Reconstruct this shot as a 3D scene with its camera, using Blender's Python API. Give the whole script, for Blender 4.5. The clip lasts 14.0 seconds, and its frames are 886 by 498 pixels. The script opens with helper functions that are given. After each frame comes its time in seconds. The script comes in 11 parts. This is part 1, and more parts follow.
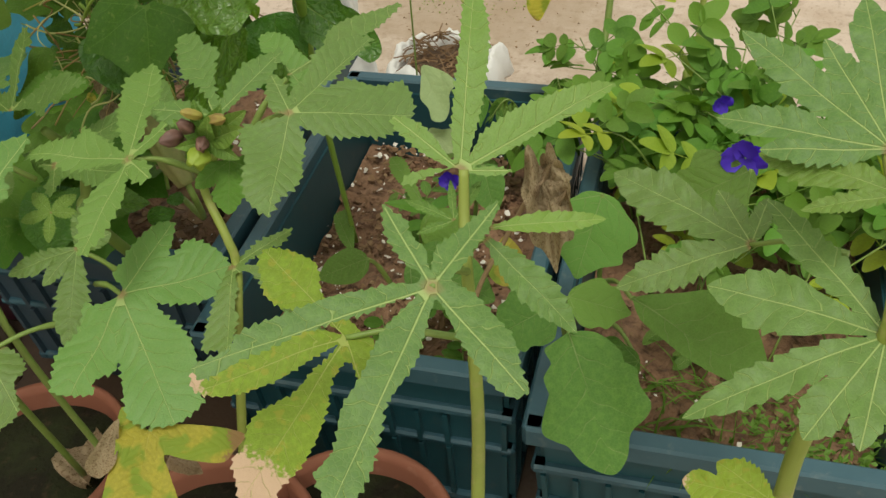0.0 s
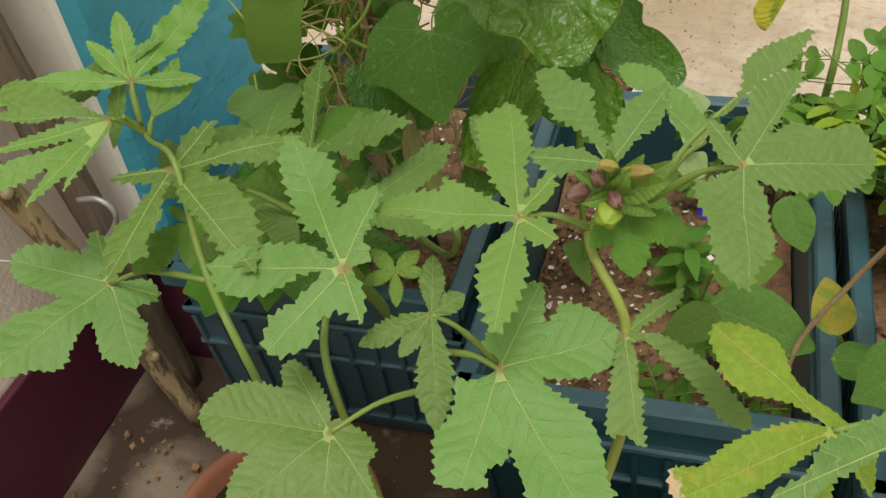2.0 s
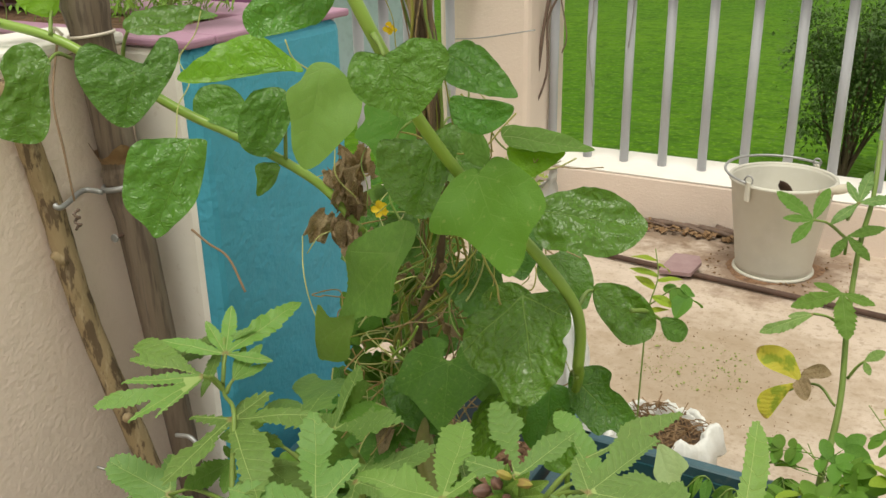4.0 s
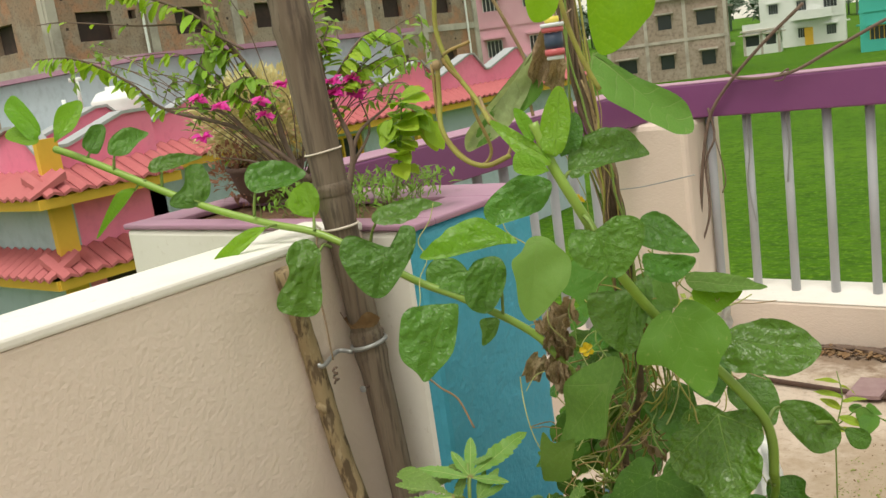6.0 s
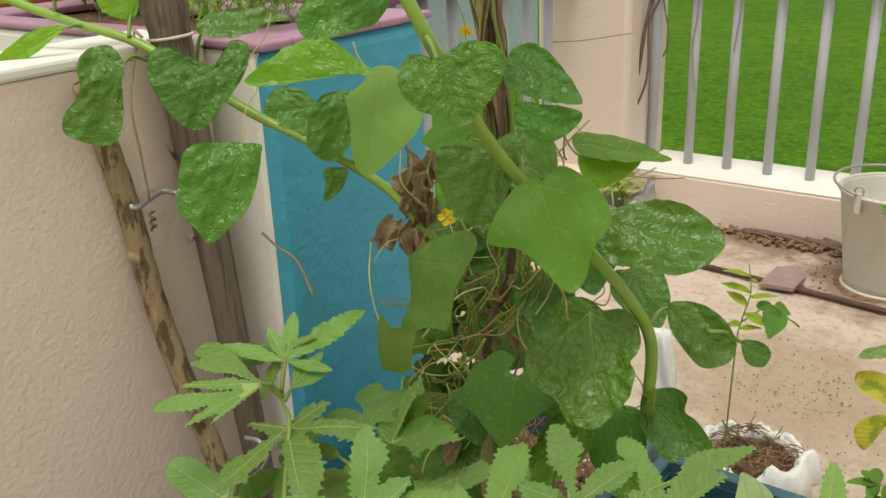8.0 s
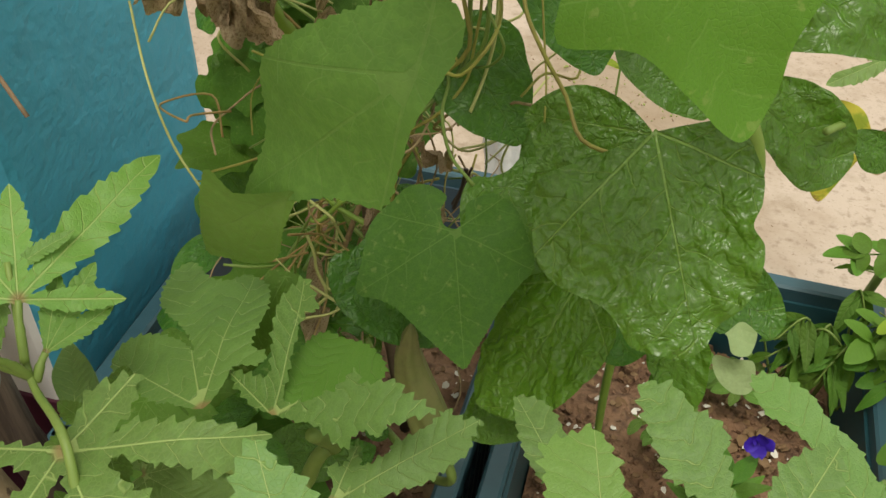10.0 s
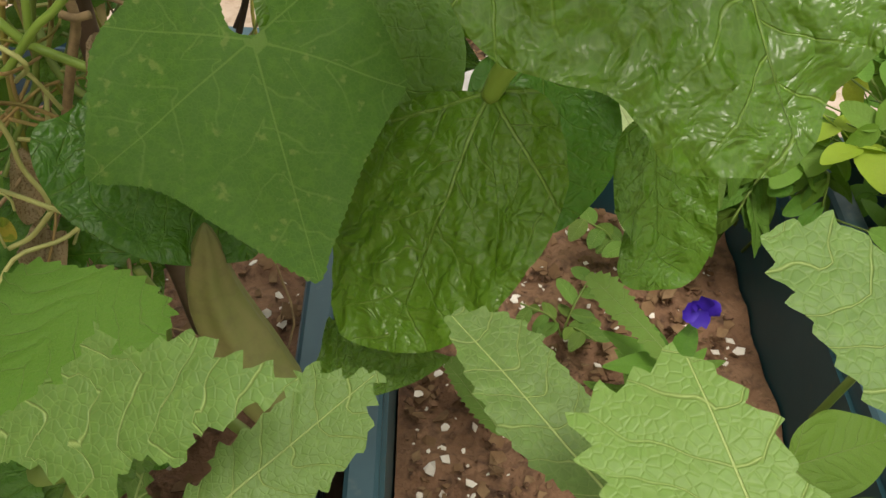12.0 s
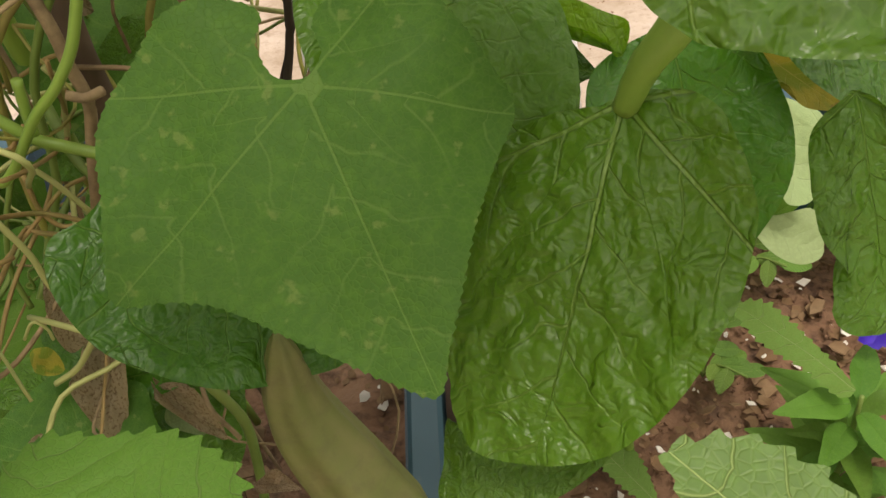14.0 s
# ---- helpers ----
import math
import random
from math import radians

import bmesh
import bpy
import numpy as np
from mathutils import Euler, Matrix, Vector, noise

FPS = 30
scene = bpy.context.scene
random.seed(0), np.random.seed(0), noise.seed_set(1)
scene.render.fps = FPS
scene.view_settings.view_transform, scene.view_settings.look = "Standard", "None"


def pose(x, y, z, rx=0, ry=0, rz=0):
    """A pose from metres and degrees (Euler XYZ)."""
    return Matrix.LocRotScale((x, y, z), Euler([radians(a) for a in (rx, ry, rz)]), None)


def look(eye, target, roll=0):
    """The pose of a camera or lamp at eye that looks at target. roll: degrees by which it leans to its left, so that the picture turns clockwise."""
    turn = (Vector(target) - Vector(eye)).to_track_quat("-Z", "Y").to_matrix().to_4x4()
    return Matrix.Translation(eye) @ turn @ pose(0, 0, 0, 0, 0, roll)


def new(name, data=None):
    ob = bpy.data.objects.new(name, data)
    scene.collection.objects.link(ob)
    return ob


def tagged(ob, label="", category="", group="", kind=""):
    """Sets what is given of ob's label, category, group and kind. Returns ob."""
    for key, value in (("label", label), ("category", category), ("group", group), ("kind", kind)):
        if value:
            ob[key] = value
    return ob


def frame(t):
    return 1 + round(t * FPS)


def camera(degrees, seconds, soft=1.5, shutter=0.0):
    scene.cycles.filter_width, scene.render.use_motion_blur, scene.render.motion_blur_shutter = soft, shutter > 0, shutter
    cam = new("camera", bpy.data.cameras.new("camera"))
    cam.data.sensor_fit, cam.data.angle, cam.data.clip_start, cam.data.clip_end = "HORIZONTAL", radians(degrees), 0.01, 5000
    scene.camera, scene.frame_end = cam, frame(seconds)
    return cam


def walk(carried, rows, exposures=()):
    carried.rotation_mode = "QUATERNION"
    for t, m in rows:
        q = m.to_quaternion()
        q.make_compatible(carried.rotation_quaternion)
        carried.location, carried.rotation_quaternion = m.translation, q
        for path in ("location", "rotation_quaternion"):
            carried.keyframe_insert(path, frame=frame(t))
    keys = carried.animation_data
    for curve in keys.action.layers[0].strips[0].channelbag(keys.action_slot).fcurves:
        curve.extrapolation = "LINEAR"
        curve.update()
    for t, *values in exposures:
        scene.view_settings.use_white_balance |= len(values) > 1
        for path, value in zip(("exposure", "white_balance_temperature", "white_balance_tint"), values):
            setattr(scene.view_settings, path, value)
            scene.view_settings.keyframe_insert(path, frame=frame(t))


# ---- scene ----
from mathutils.geometry import delaunay_2d_cdt

cam = camera(51.29, 14.0)
ROWS = [
    (0.0, -0.3077, 0.2515, 1.0493, 47.93, 4.60, 14.81),
    (0.5, -0.3463, 0.2681, 1.0471, 48.35, 4.16, 19.27),
    (1.0, -0.4499, 0.2947, 1.0466, 48.52, 5.93, 18.37),
    (1.5, -0.5412, 0.2912, 1.0448, 47.86, 6.29, 16.96),
    (2.0, -0.5915, 0.2759, 1.0492, 47.81, 6.37, 15.50),
    (2.5, -0.6079, 0.2549, 1.0887, 51.10, 6.74, 16.34),
    (3.0, -0.5509, 0.2197, 1.1136, 55.35, 5.11, 19.78),
    (3.5, -0.4264, 0.1667, 1.1431, 63.82, 1.07, 26.05),
    (4.0, -0.3589, 0.1158, 1.1780, 68.50, 1.04, 29.14),
    (4.2, -0.3472, 0.0921, 1.1909, 70.50, 1.60, 29.42),
    (6.3, -0.2685, -0.1170, 1.2553, 78.69, 8.12, 37.95),
    (6.5, -0.2624, -0.1175, 1.2538, 78.54, 7.79, 37.24),
    (7.0, -0.2651, -0.0730, 1.2391, 76.07, 6.81, 34.62),
    (7.5, -0.2988, 0.0470, 1.2155, 72.37, 5.12, 34.87),
    (8.0, -0.3444, 0.1717, 1.1707, 68.84, 1.99, 35.61),
    (8.2, -0.3834, 0.1987, 1.1577, 67.02, 1.21, 35.56),
    (10.3, -0.7674, 0.5725, 0.9919, 45.57, -0.79, 14.31),
    (10.5, -0.7809, 0.5894, 0.9649, 43.36, -0.27, 13.57),
    (11.0, -0.7968, 0.6379, 0.9056, 40.96, -0.52, 10.29),
    (11.5, -0.8052, 0.6642, 0.8480, 42.88, -2.96, 6.99),
    (12.0, -0.7947, 0.7084, 0.8235, 43.86, -3.10, -0.03),
    (12.5, -0.8060, 0.7190, 0.8167, 44.18, -0.61, 0.19),
    (13.0, -0.8181, 0.7268, 0.7997, 44.74, 0.23, 0.15),
    (13.5, -0.8145, 0.7558, 0.7907, 45.50, 3.61, -1.25),
    (14.0, -0.8098, 0.7822, 0.7678, 45.98, 6.35, -2.65),
]
EXPOSURES = [(0.0, 0.30, 6700, 3.5), (2.0, 0.46, 6750, 3.5), (4.0, 0.54, 6750, 4), (8.2, 0.44, 6680, 4.5), (10.3, 0.52, 6750, 4.5), (11.0, 0.73, 6800, 7), (11.5, 0.76, 6850, 9), (12.0, 0.70, 6900, 11), (12.5, 0.88, 6900, 12), (13.0, 0.84, 6950, 13), (14.0, 0.85, 6950, 14)]
walk(cam, [(t, pose(*row)) for t, *row in ROWS], EXPOSURES)

# ---- world and light: bright overcast day ----
world = bpy.data.worlds.new("sky")
scene.world = world
world.use_nodes = True
wn, wl = world.node_tree.nodes, world.node_tree.links
sky = wn.new("ShaderNodeTexSky")
sky.sky_type = "NISHITA"
sky.sun_disc = False
sky.sun_elevation = radians(62)
sky.sun_rotation = radians(200)
sky.dust_density = 4.0
sky.air_density = 1.0
wmix = wn.new("ShaderNodeMix")
wmix.data_type = "RGBA"
wmix.inputs[0].default_value = 0.68
wmix.inputs[7].default_value = (9.0, 8.45, 7.2, 1)
wl.new(sky.outputs[0], wmix.inputs[6])
wl.new(wmix.outputs[2], wn["Background"].inputs[0])
wn["Background"].inputs[1].default_value = 0.10
sun_data = bpy.data.lights.new("sun", "SUN")
sun_data.energy = 1.5
sun_data.angle = radians(20)
sun_data.color = (1.0, 0.96, 0.9)
sun = new("sun", sun_data)
sun.matrix_world = look((0.6, -1.6, 5), (0, 0, 0))

# ---- materials ----
def mat(name, base, rough=0.6, metal=0.0, var=(), bump=(), spec=0.5, trans=0.0, coord="Object", stretch=None):
    """Principled material. var: (scale, amount, colour) layers mixed by noise; bump: (scale, strength, distance) noise layers."""
    m = bpy.data.materials.new(name)
    m.use_nodes = True
    n, l = m.node_tree.nodes, m.node_tree.links
    b = n["Principled BSDF"]
    b.inputs["Roughness"].default_value = rough
    b.inputs["Metallic"].default_value = metal
    b.inputs["Specular IOR Level"].default_value = spec
    tc = n.new("ShaderNodeTexCoord")
    src = tc.outputs[coord]
    if stretch:
        mp = n.new("ShaderNodeMapping")
        mp.inputs["Scale"].default_value = stretch
        l.new(src, mp.inputs["Vector"])
        src = mp.outputs[0]
    rgb = n.new("ShaderNodeRGB")
    rgb.outputs[0].default_value = (*base, 1)
    out = rgb.outputs[0]
    for k, (sc, amount, col, lo, hi) in enumerate(var):
        t = n.new("ShaderNodeTexNoise")
        t.inputs["Scale"].default_value = sc
        t.inputs["Detail"].default_value = 5
        t.inputs["Roughness"].default_value = 0.6
        l.new(src, t.inputs["Vector"])
        r = n.new("ShaderNodeMapRange")
        r.inputs[1].default_value, r.inputs[2].default_value = lo, hi
        r.inputs[3].default_value, r.inputs[4].default_value = 0.0, amount
        l.new(t.outputs[0], r.inputs[0])
        mx = n.new("ShaderNodeMix")
        mx.data_type = "RGBA"
        l.new(r.outputs[0], mx.inputs[0])
        l.new(out, mx.inputs[6])
        mx.inputs[7].default_value = (*col, 1)
        out = mx.outputs[2]
    l.new(out, b.inputs["Base Color"])
    prev = None
    for sc, st, dist in bump:
        t = n.new("ShaderNodeTexNoise")
        t.inputs["Scale"].default_value = sc
        t.inputs["Detail"].default_value = 4
        l.new(src, t.inputs["Vector"])
        bm_ = n.new("ShaderNodeBump")
        bm_.inputs["Strength"].default_value = st
        bm_.inputs["Distance"].default_value = dist
        l.new(t.outputs[0], bm_.inputs["Height"])
        if prev:
            l.new(prev, bm_.inputs["Normal"])
        prev = bm_.outputs[0]
    if prev:
        l.new(prev, b.inputs["Normal"])
    if trans:
        tr = n.new("ShaderNodeBsdfTranslucent")
        l.new(out, tr.inputs[0])
        ms = n.new("ShaderNodeMixShader")
        ms.inputs[0].default_value = trans
        l.new(b.outputs[0], ms.inputs[1])
        l.new(tr.outputs[0], ms.inputs[2])
        l.new(ms.outputs[0], n["Material Output"].inputs[0])
    return m


M_FLOOR = mat("roof_floor", (0.50, 0.41, 0.335), 0.9, var=((1.3, 0.5, (0.56, 0.475, 0.40), 0.4, 0.7), (7, 0.65, (0.37, 0.28, 0.20), 0.46, 0.7), (45, 0.75, (0.29, 0.22, 0.16), 0.53, 0.68), (150, 0.6, (0.24, 0.18, 0.13), 0.58, 0.7)), bump=((30, 0.35, 0.004), (160, 0.3, 0.002)))
M_WALL = mat("cream_render", (0.70, 0.585, 0.51), 0.85, var=((2.0, 0.35, (0.75, 0.65, 0.58), 0.4, 0.65), (14, 0.25, (0.56, 0.47, 0.39), 0.55, 0.75), (48, 0.8, (0.20, 0.14, 0.10), 0.745, 0.765)), bump=((34, 0.2, 0.003), (110, 0.6, 0.003), (320, 0.4, 0.001)))
M_WALLTOP = mat("white_coping", (0.76, 0.73, 0.69), 0.75, var=((5, 0.4, (0.6, 0.55, 0.48), 0.5, 0.75), (60, 0.4, (0.45, 0.38, 0.3), 0.62, 0.75)), bump=((60, 0.3, 0.002),))
M_MAROON = mat("maroon_skirting", (0.075, 0.012, 0.03), 0.45, var=((8, 0.5, (0.12, 0.035, 0.05), 0.5, 0.75),), bump=((40, 0.25, 0.002),))
M_BLUE = mat("turquoise_paint", (0.055, 0.325, 0.47), 0.6, var=((2.5, 0.35, (0.075, 0.39, 0.54), 0.4, 0.7), (30, 0.2, (0.045, 0.26, 0.38), 0.55, 0.7)), bump=((22, 0.8, 0.006), (90, 0.6, 0.003)))
M_PURPLE = mat("purple_paint", (0.17, 0.045, 0.15), 0.5, var=((4, 0.4, (0.22, 0.07, 0.19), 0.4, 0.7),), bump=((30, 0.3, 0.002),))
M_MAUVE = mat("faded_mauve_paint", (0.36, 0.19, 0.29), 0.6, var=((5, 0.5, (0.44, 0.27, 0.36), 0.4, 0.7), (40, 0.4, (0.25, 0.14, 0.18), 0.58, 0.75)), bump=((40, 0.3, 0.002),))
M_BAR = mat("grey_painted_bars", (0.42, 0.43, 0.47), 0.45, var=((10, 0.3, (0.34, 0.35, 0.38), 0.5, 0.7),), bump=((60, 0.15, 0.001),))
M_CRATE = mat("teal_crate_plastic", (0.012, 0.06, 0.075), 0.42, var=((4, 0.55, (0.03, 0.10, 0.12), 0.4, 0.75), (40, 0.3, (0.10, 0.10, 0.085), 0.6, 0.75)), bump=((70, 0.15, 0.001),))
M_CRATE2 = mat("blue_grey_crate_plastic", (0.045, 0.075, 0.10), 0.45, var=((4, 0.5, (0.07, 0.12, 0.15), 0.4, 0.75), (40, 0.3, (0.14, 0.13, 0.11), 0.6, 0.75)), bump=((70, 0.15, 0.001),))
M_RIM = mat("scuffed_blue_crate_rim", (0.028, 0.080, 0.105), 0.45, var=((9, 0.5, (0.055, 0.120, 0.148), 0.45, 0.7), (60, 0.3, (0.2, 0.22, 0.2), 0.6, 0.75)), bump=((70, 0.15, 0.001),))
M_SOIL = mat("brown_soil", (0.215, 0.118, 0.066), 0.95, var=((9, 0.6, (0.37, 0.23, 0.14), 0.45, 0.72), (60, 0.7, (0.045, 0.025, 0.018), 0.5, 0.68)), bump=((25, 0.9, 0.02), (120, 0.8, 0.006)))
M_WETSOIL = mat("damp_dark_soil", (0.013, 0.012, 0.007), 0.9, var=((14, 0.7, (0.022, 0.030, 0.010), 0.45, 0.65), (60, 0.6, (0.05, 0.035, 0.02), 0.58, 0.7)), bump=((30, 0.8, 0.012), (130, 0.6, 0.004)), spec=0.15)
M_TERRA = mat("terracotta", (0.25, 0.092, 0.052), 0.8, var=((6, 0.5, (0.22, 0.08, 0.05), 0.45, 0.7), (30, 0.4, (0.40, 0.22, 0.16), 0.58, 0.75)), bump=((50, 0.3, 0.002),))
M_STEEL = mat("galvanised_bucket", (0.55, 0.53, 0.46), 0.6, 0.1, var=((6, 0.5, (0.42, 0.40, 0.36), 0.45, 0.7), (35, 0.4, (0.58, 0.56, 0.52), 0.5, 0.7)), bump=((40, 0.15, 0.002),))
M_BAMBOO = mat("weathered_bamboo", (0.135, 0.098, 0.070), 0.8, var=((30, 0.7, (0.21, 0.17, 0.13), 0.45, 0.65), (110, 0.8, (0.065, 0.045, 0.034), 0.48, 0.62)), bump=((90, 0.8, 0.005),), stretch=(1, 1, 0.06))
M_STICK = mat("peeling_branch_bark", (0.27, 0.20, 0.11), 0.85, var=((75, 0.9, (0.085, 0.055, 0.03), 0.5, 0.56), (120, 0.5, (0.42, 0.34, 0.22), 0.55, 0.7)), bump=((40, 1.0, 0.008),), stretch=(1, 1, 0.28))
M_WIRE = mat("grey_wire", (0.35, 0.35, 0.35), 0.5, 0.6)
M_STRING = mat("jute_string", (0.28, 0.19, 0.12), 0.9)
M_SACK = mat("white_woven_sack", (0.72, 0.72, 0.70), 0.7, var=((12, 0.5, (0.5, 0.48, 0.44), 0.5, 0.7),), bump=((150, 0.4, 0.002), (20, 0.5, 0.01)))
M_DRY = mat("dry_brown_plant_matter", (0.20, 0.115, 0.055), 0.9, var=((30, 0.6, (0.32, 0.22, 0.12), 0.45, 0.65), (80, 0.5, (0.07, 0.04, 0.02), 0.5, 0.7)))
M_SHELL = mat("white_eggshell", (0.78, 0.74, 0.66), 0.6, var=((40, 0.5, (0.6, 0.5, 0.4), 0.5, 0.7),))
M_GRASS = mat("paddy_field_green", (0.055, 0.14, 0.007), 1.0, var=((0.12, 0.7, (0.085, 0.18, 0.010), 0.4, 0.62), (0.5, 0.6, (0.045, 0.12, 0.006), 0.45, 0.6), (2.2, 0.7, (0.03, 0.085, 0.005), 0.48, 0.62), (8, 0.8, (0.115, 0.23, 0.016), 0.52, 0.64)), bump=((3, 0.9, 0.3),), spec=0.1)


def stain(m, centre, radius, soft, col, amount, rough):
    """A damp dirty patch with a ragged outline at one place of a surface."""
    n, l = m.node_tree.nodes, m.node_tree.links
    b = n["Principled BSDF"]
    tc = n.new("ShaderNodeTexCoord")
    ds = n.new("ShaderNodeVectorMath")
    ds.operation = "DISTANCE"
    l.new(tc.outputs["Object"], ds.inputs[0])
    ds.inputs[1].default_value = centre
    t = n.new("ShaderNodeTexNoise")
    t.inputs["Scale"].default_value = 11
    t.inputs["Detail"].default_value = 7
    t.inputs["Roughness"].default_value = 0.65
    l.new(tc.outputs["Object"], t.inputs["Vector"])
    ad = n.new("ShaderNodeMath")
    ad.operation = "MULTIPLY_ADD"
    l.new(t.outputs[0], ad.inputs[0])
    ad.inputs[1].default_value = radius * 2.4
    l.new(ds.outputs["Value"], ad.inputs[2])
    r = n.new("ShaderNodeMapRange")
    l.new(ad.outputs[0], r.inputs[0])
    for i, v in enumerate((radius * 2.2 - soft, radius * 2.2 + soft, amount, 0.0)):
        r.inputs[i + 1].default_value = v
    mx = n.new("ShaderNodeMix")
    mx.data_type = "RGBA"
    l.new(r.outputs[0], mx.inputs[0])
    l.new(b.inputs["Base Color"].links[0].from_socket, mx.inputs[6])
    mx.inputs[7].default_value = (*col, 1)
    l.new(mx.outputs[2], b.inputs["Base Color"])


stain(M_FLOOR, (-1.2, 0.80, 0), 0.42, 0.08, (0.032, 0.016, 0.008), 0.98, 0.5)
stain(M_FLOOR, (-1.436, 0.995, 0), 0.035, 0.03, (0.34, 0.27, 0.21), 0.55, 0.8)
stain(M_FLOOR, (-1.261, 0.847, 0), 0.060, 0.03, (0.34, 0.27, 0.21), 0.55, 0.8)
stain(M_FLOOR, (-1.441, 0.840, 0), 0.045, 0.03, (0.34, 0.27, 0.21), 0.55, 0.8)
stain(M_FLOOR, (-0.80, 2.25, 0), 0.34, 0.14, (0.27, 0.20, 0.125), 0.65, 0.9)
stain(M_FLOOR, (-0.80, 3.05, 0), 0.25, 0.08, (0.17, 0.10, 0.06), 0.75, 0.8)
stain(M_FLOOR, (-1.2, 3.28, 0), 0.20, 0.06, (0.15, 0.09, 0.05), 0.7, 0.8)
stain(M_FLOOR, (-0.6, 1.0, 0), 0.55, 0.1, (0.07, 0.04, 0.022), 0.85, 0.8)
# ---- mesh helpers ----
def link_bm(name, bm, material, parent=None, smooth=False):
    me = bpy.data.meshes.new(name)
    bm.normal_update()
    bm.to_mesh(me)
    bm.free()
    if smooth:
        for p in me.polygons:
            p.use_smooth = True
    for mm in (material if isinstance(material, (list, tuple)) else [material]):
        me.materials.append(mm)
    ob = new(name, me)
    if parent is not None:
        ob.parent = parent
        ob.matrix_parent_inverse = parent.matrix_basis.inverted()
    return ob


def part(name, bm, material, parent, label="", smooth=False):
    ob = link_bm(name, bm, material, parent, smooth)
    if label:
        tagged(ob, label)
    return ob


def thing(name, x, y, z, label, category, group="", kind="", rz=0.0):
    ob = new(name)
    ob.empty_display_size = 0.05
    ob.matrix_basis = pose(x, y, z, 0, 0, rz)
    return tagged(ob, label, category, group, kind)


def box_into(bm, x0, x1, y0, y1, z0, z1, bevel=0.0, seg=2):
    g = bmesh.ops.create_cube(bm, size=1.0)
    vs = g["verts"]
    for v in vs:
        v.co = Vector((x0 + (v.co.x + 0.5) * (x1 - x0), y0 + (v.co.y + 0.5) * (y1 - y0), z0 + (v.co.z + 0.5) * (z1 - z0)))
    if bevel:
        es = list({e for v in vs for e in v.link_edges})
        bmesh.ops.bevel(bm, geom=es, offset=bevel, segments=seg, profile=0.5, affect="EDGES")
    return vs


def box_bm(*a, **k):
    bm = bmesh.new()
    box_into(bm, *a, **k)
    return bm


def tube_into(bm, pts, radii, sides=8, cap=True):
    """A tube along a polyline with a radius at each point."""
    pts = [Vector(p) for p in pts]
    if not hasattr(radii, "__len__"):
        radii = [radii] * len(pts)
    rings = []
    ref = Vector((0.3, 0.2, 0.93))
    for i, p in enumerate(pts):
        d = (pts[min(i + 1, len(pts) - 1)] - pts[max(i - 1, 0)]).normalized()
        if abs(d.dot(ref)) > 0.97:
            ref = Vector((1, 0.1, 0.05))
        u = d.cross(ref).normalized()
        v = d.cross(u)
        rings.append([bm.verts.new(p + (u * math.cos(a) + v * math.sin(a)) * radii[i]) for a in [2 * math.pi * k / sides for k in range(sides)]])
    for a, b in zip(rings, rings[1:]):
        for k in range(sides):
            bm.faces.new((a[k], a[(k + 1) % sides], b[(k + 1) % sides], b[k]))
    if cap:
        bm.faces.new(rings[0][::-1])
        bm.faces.new(rings[-1])


def tube_bm(pts, radii, sides=8):
    bm = bmesh.new()
    tube_into(bm, pts, radii, sides)
    return bm


def curve_pts(ctrl, n=12):
    """Catmull-Rom points through the control points."""
    c = [Vector(p) for p in ctrl]
    c = [c[0] * 2 - c[1]] + c + [c[-1] * 2 - c[-2]]
    out = []
    for i in range(1, len(c) - 2):
        p0, p1, p2, p3 = c[i - 1:i + 3]
        for k in range(n):
            t = k / n
            out.append(0.5 * (2 * p1 + (p2 - p0) * t + (2 * p0 - 5 * p1 + 4 * p2 - p3) * t * t + (3 * p1 - p0 - 3 * p2 + p3) * t ** 3))
    out.append(c[-2])
    return out


def lathe_bm(profile, seg=40, close=False):
    """Spin a list of (radius, z) about z."""
    bm = bmesh.new()
    rings = [[bm.verts.new((r * math.cos(2 * math.pi * k / seg), r * math.sin(2 * math.pi * k / seg), z)) for k in range(seg)] for r, z in profile]
    for a, b in zip(rings, rings[1:]):
        for k in range(seg):
            bm.faces.new((a[k], a[(k + 1) % seg], b[(k + 1) % seg], b[k]))
    return bm


# ---- setting: roof terrace ----
GROUND_Z = -3.3
bm = bmesh.new()
box_into(bm, -1.56, 6.0, -3.0, 3.62, -0.25, 0.0)
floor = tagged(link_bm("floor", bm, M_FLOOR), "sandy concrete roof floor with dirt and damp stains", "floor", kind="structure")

wall = tagged(link_bm("wall_west", box_bm(-1.56, -1.42, -3.0, 1.068, -0.25, 0.975, bevel=0.006), M_WALL), "cream rendered parapet wall with rough plaster", "wall", kind="structure")
coping = tagged(link_bm("trim_west_coping", box_bm(-1.565, -1.416, -3.0, 1.066, 0.975, 0.992, bevel=0.005), M_WALLTOP), "white washed top of the parapet wall", "coping", kind="structure")
skirt = tagged(link_bm("baseboard_west", box_bm(-1.419, -1.405, -3.0, 1.055, 0.001, 0.20, bevel=0.004), M_MAROON), "dark maroon painted skirting at the foot of the wall", "skirting", kind="structure")

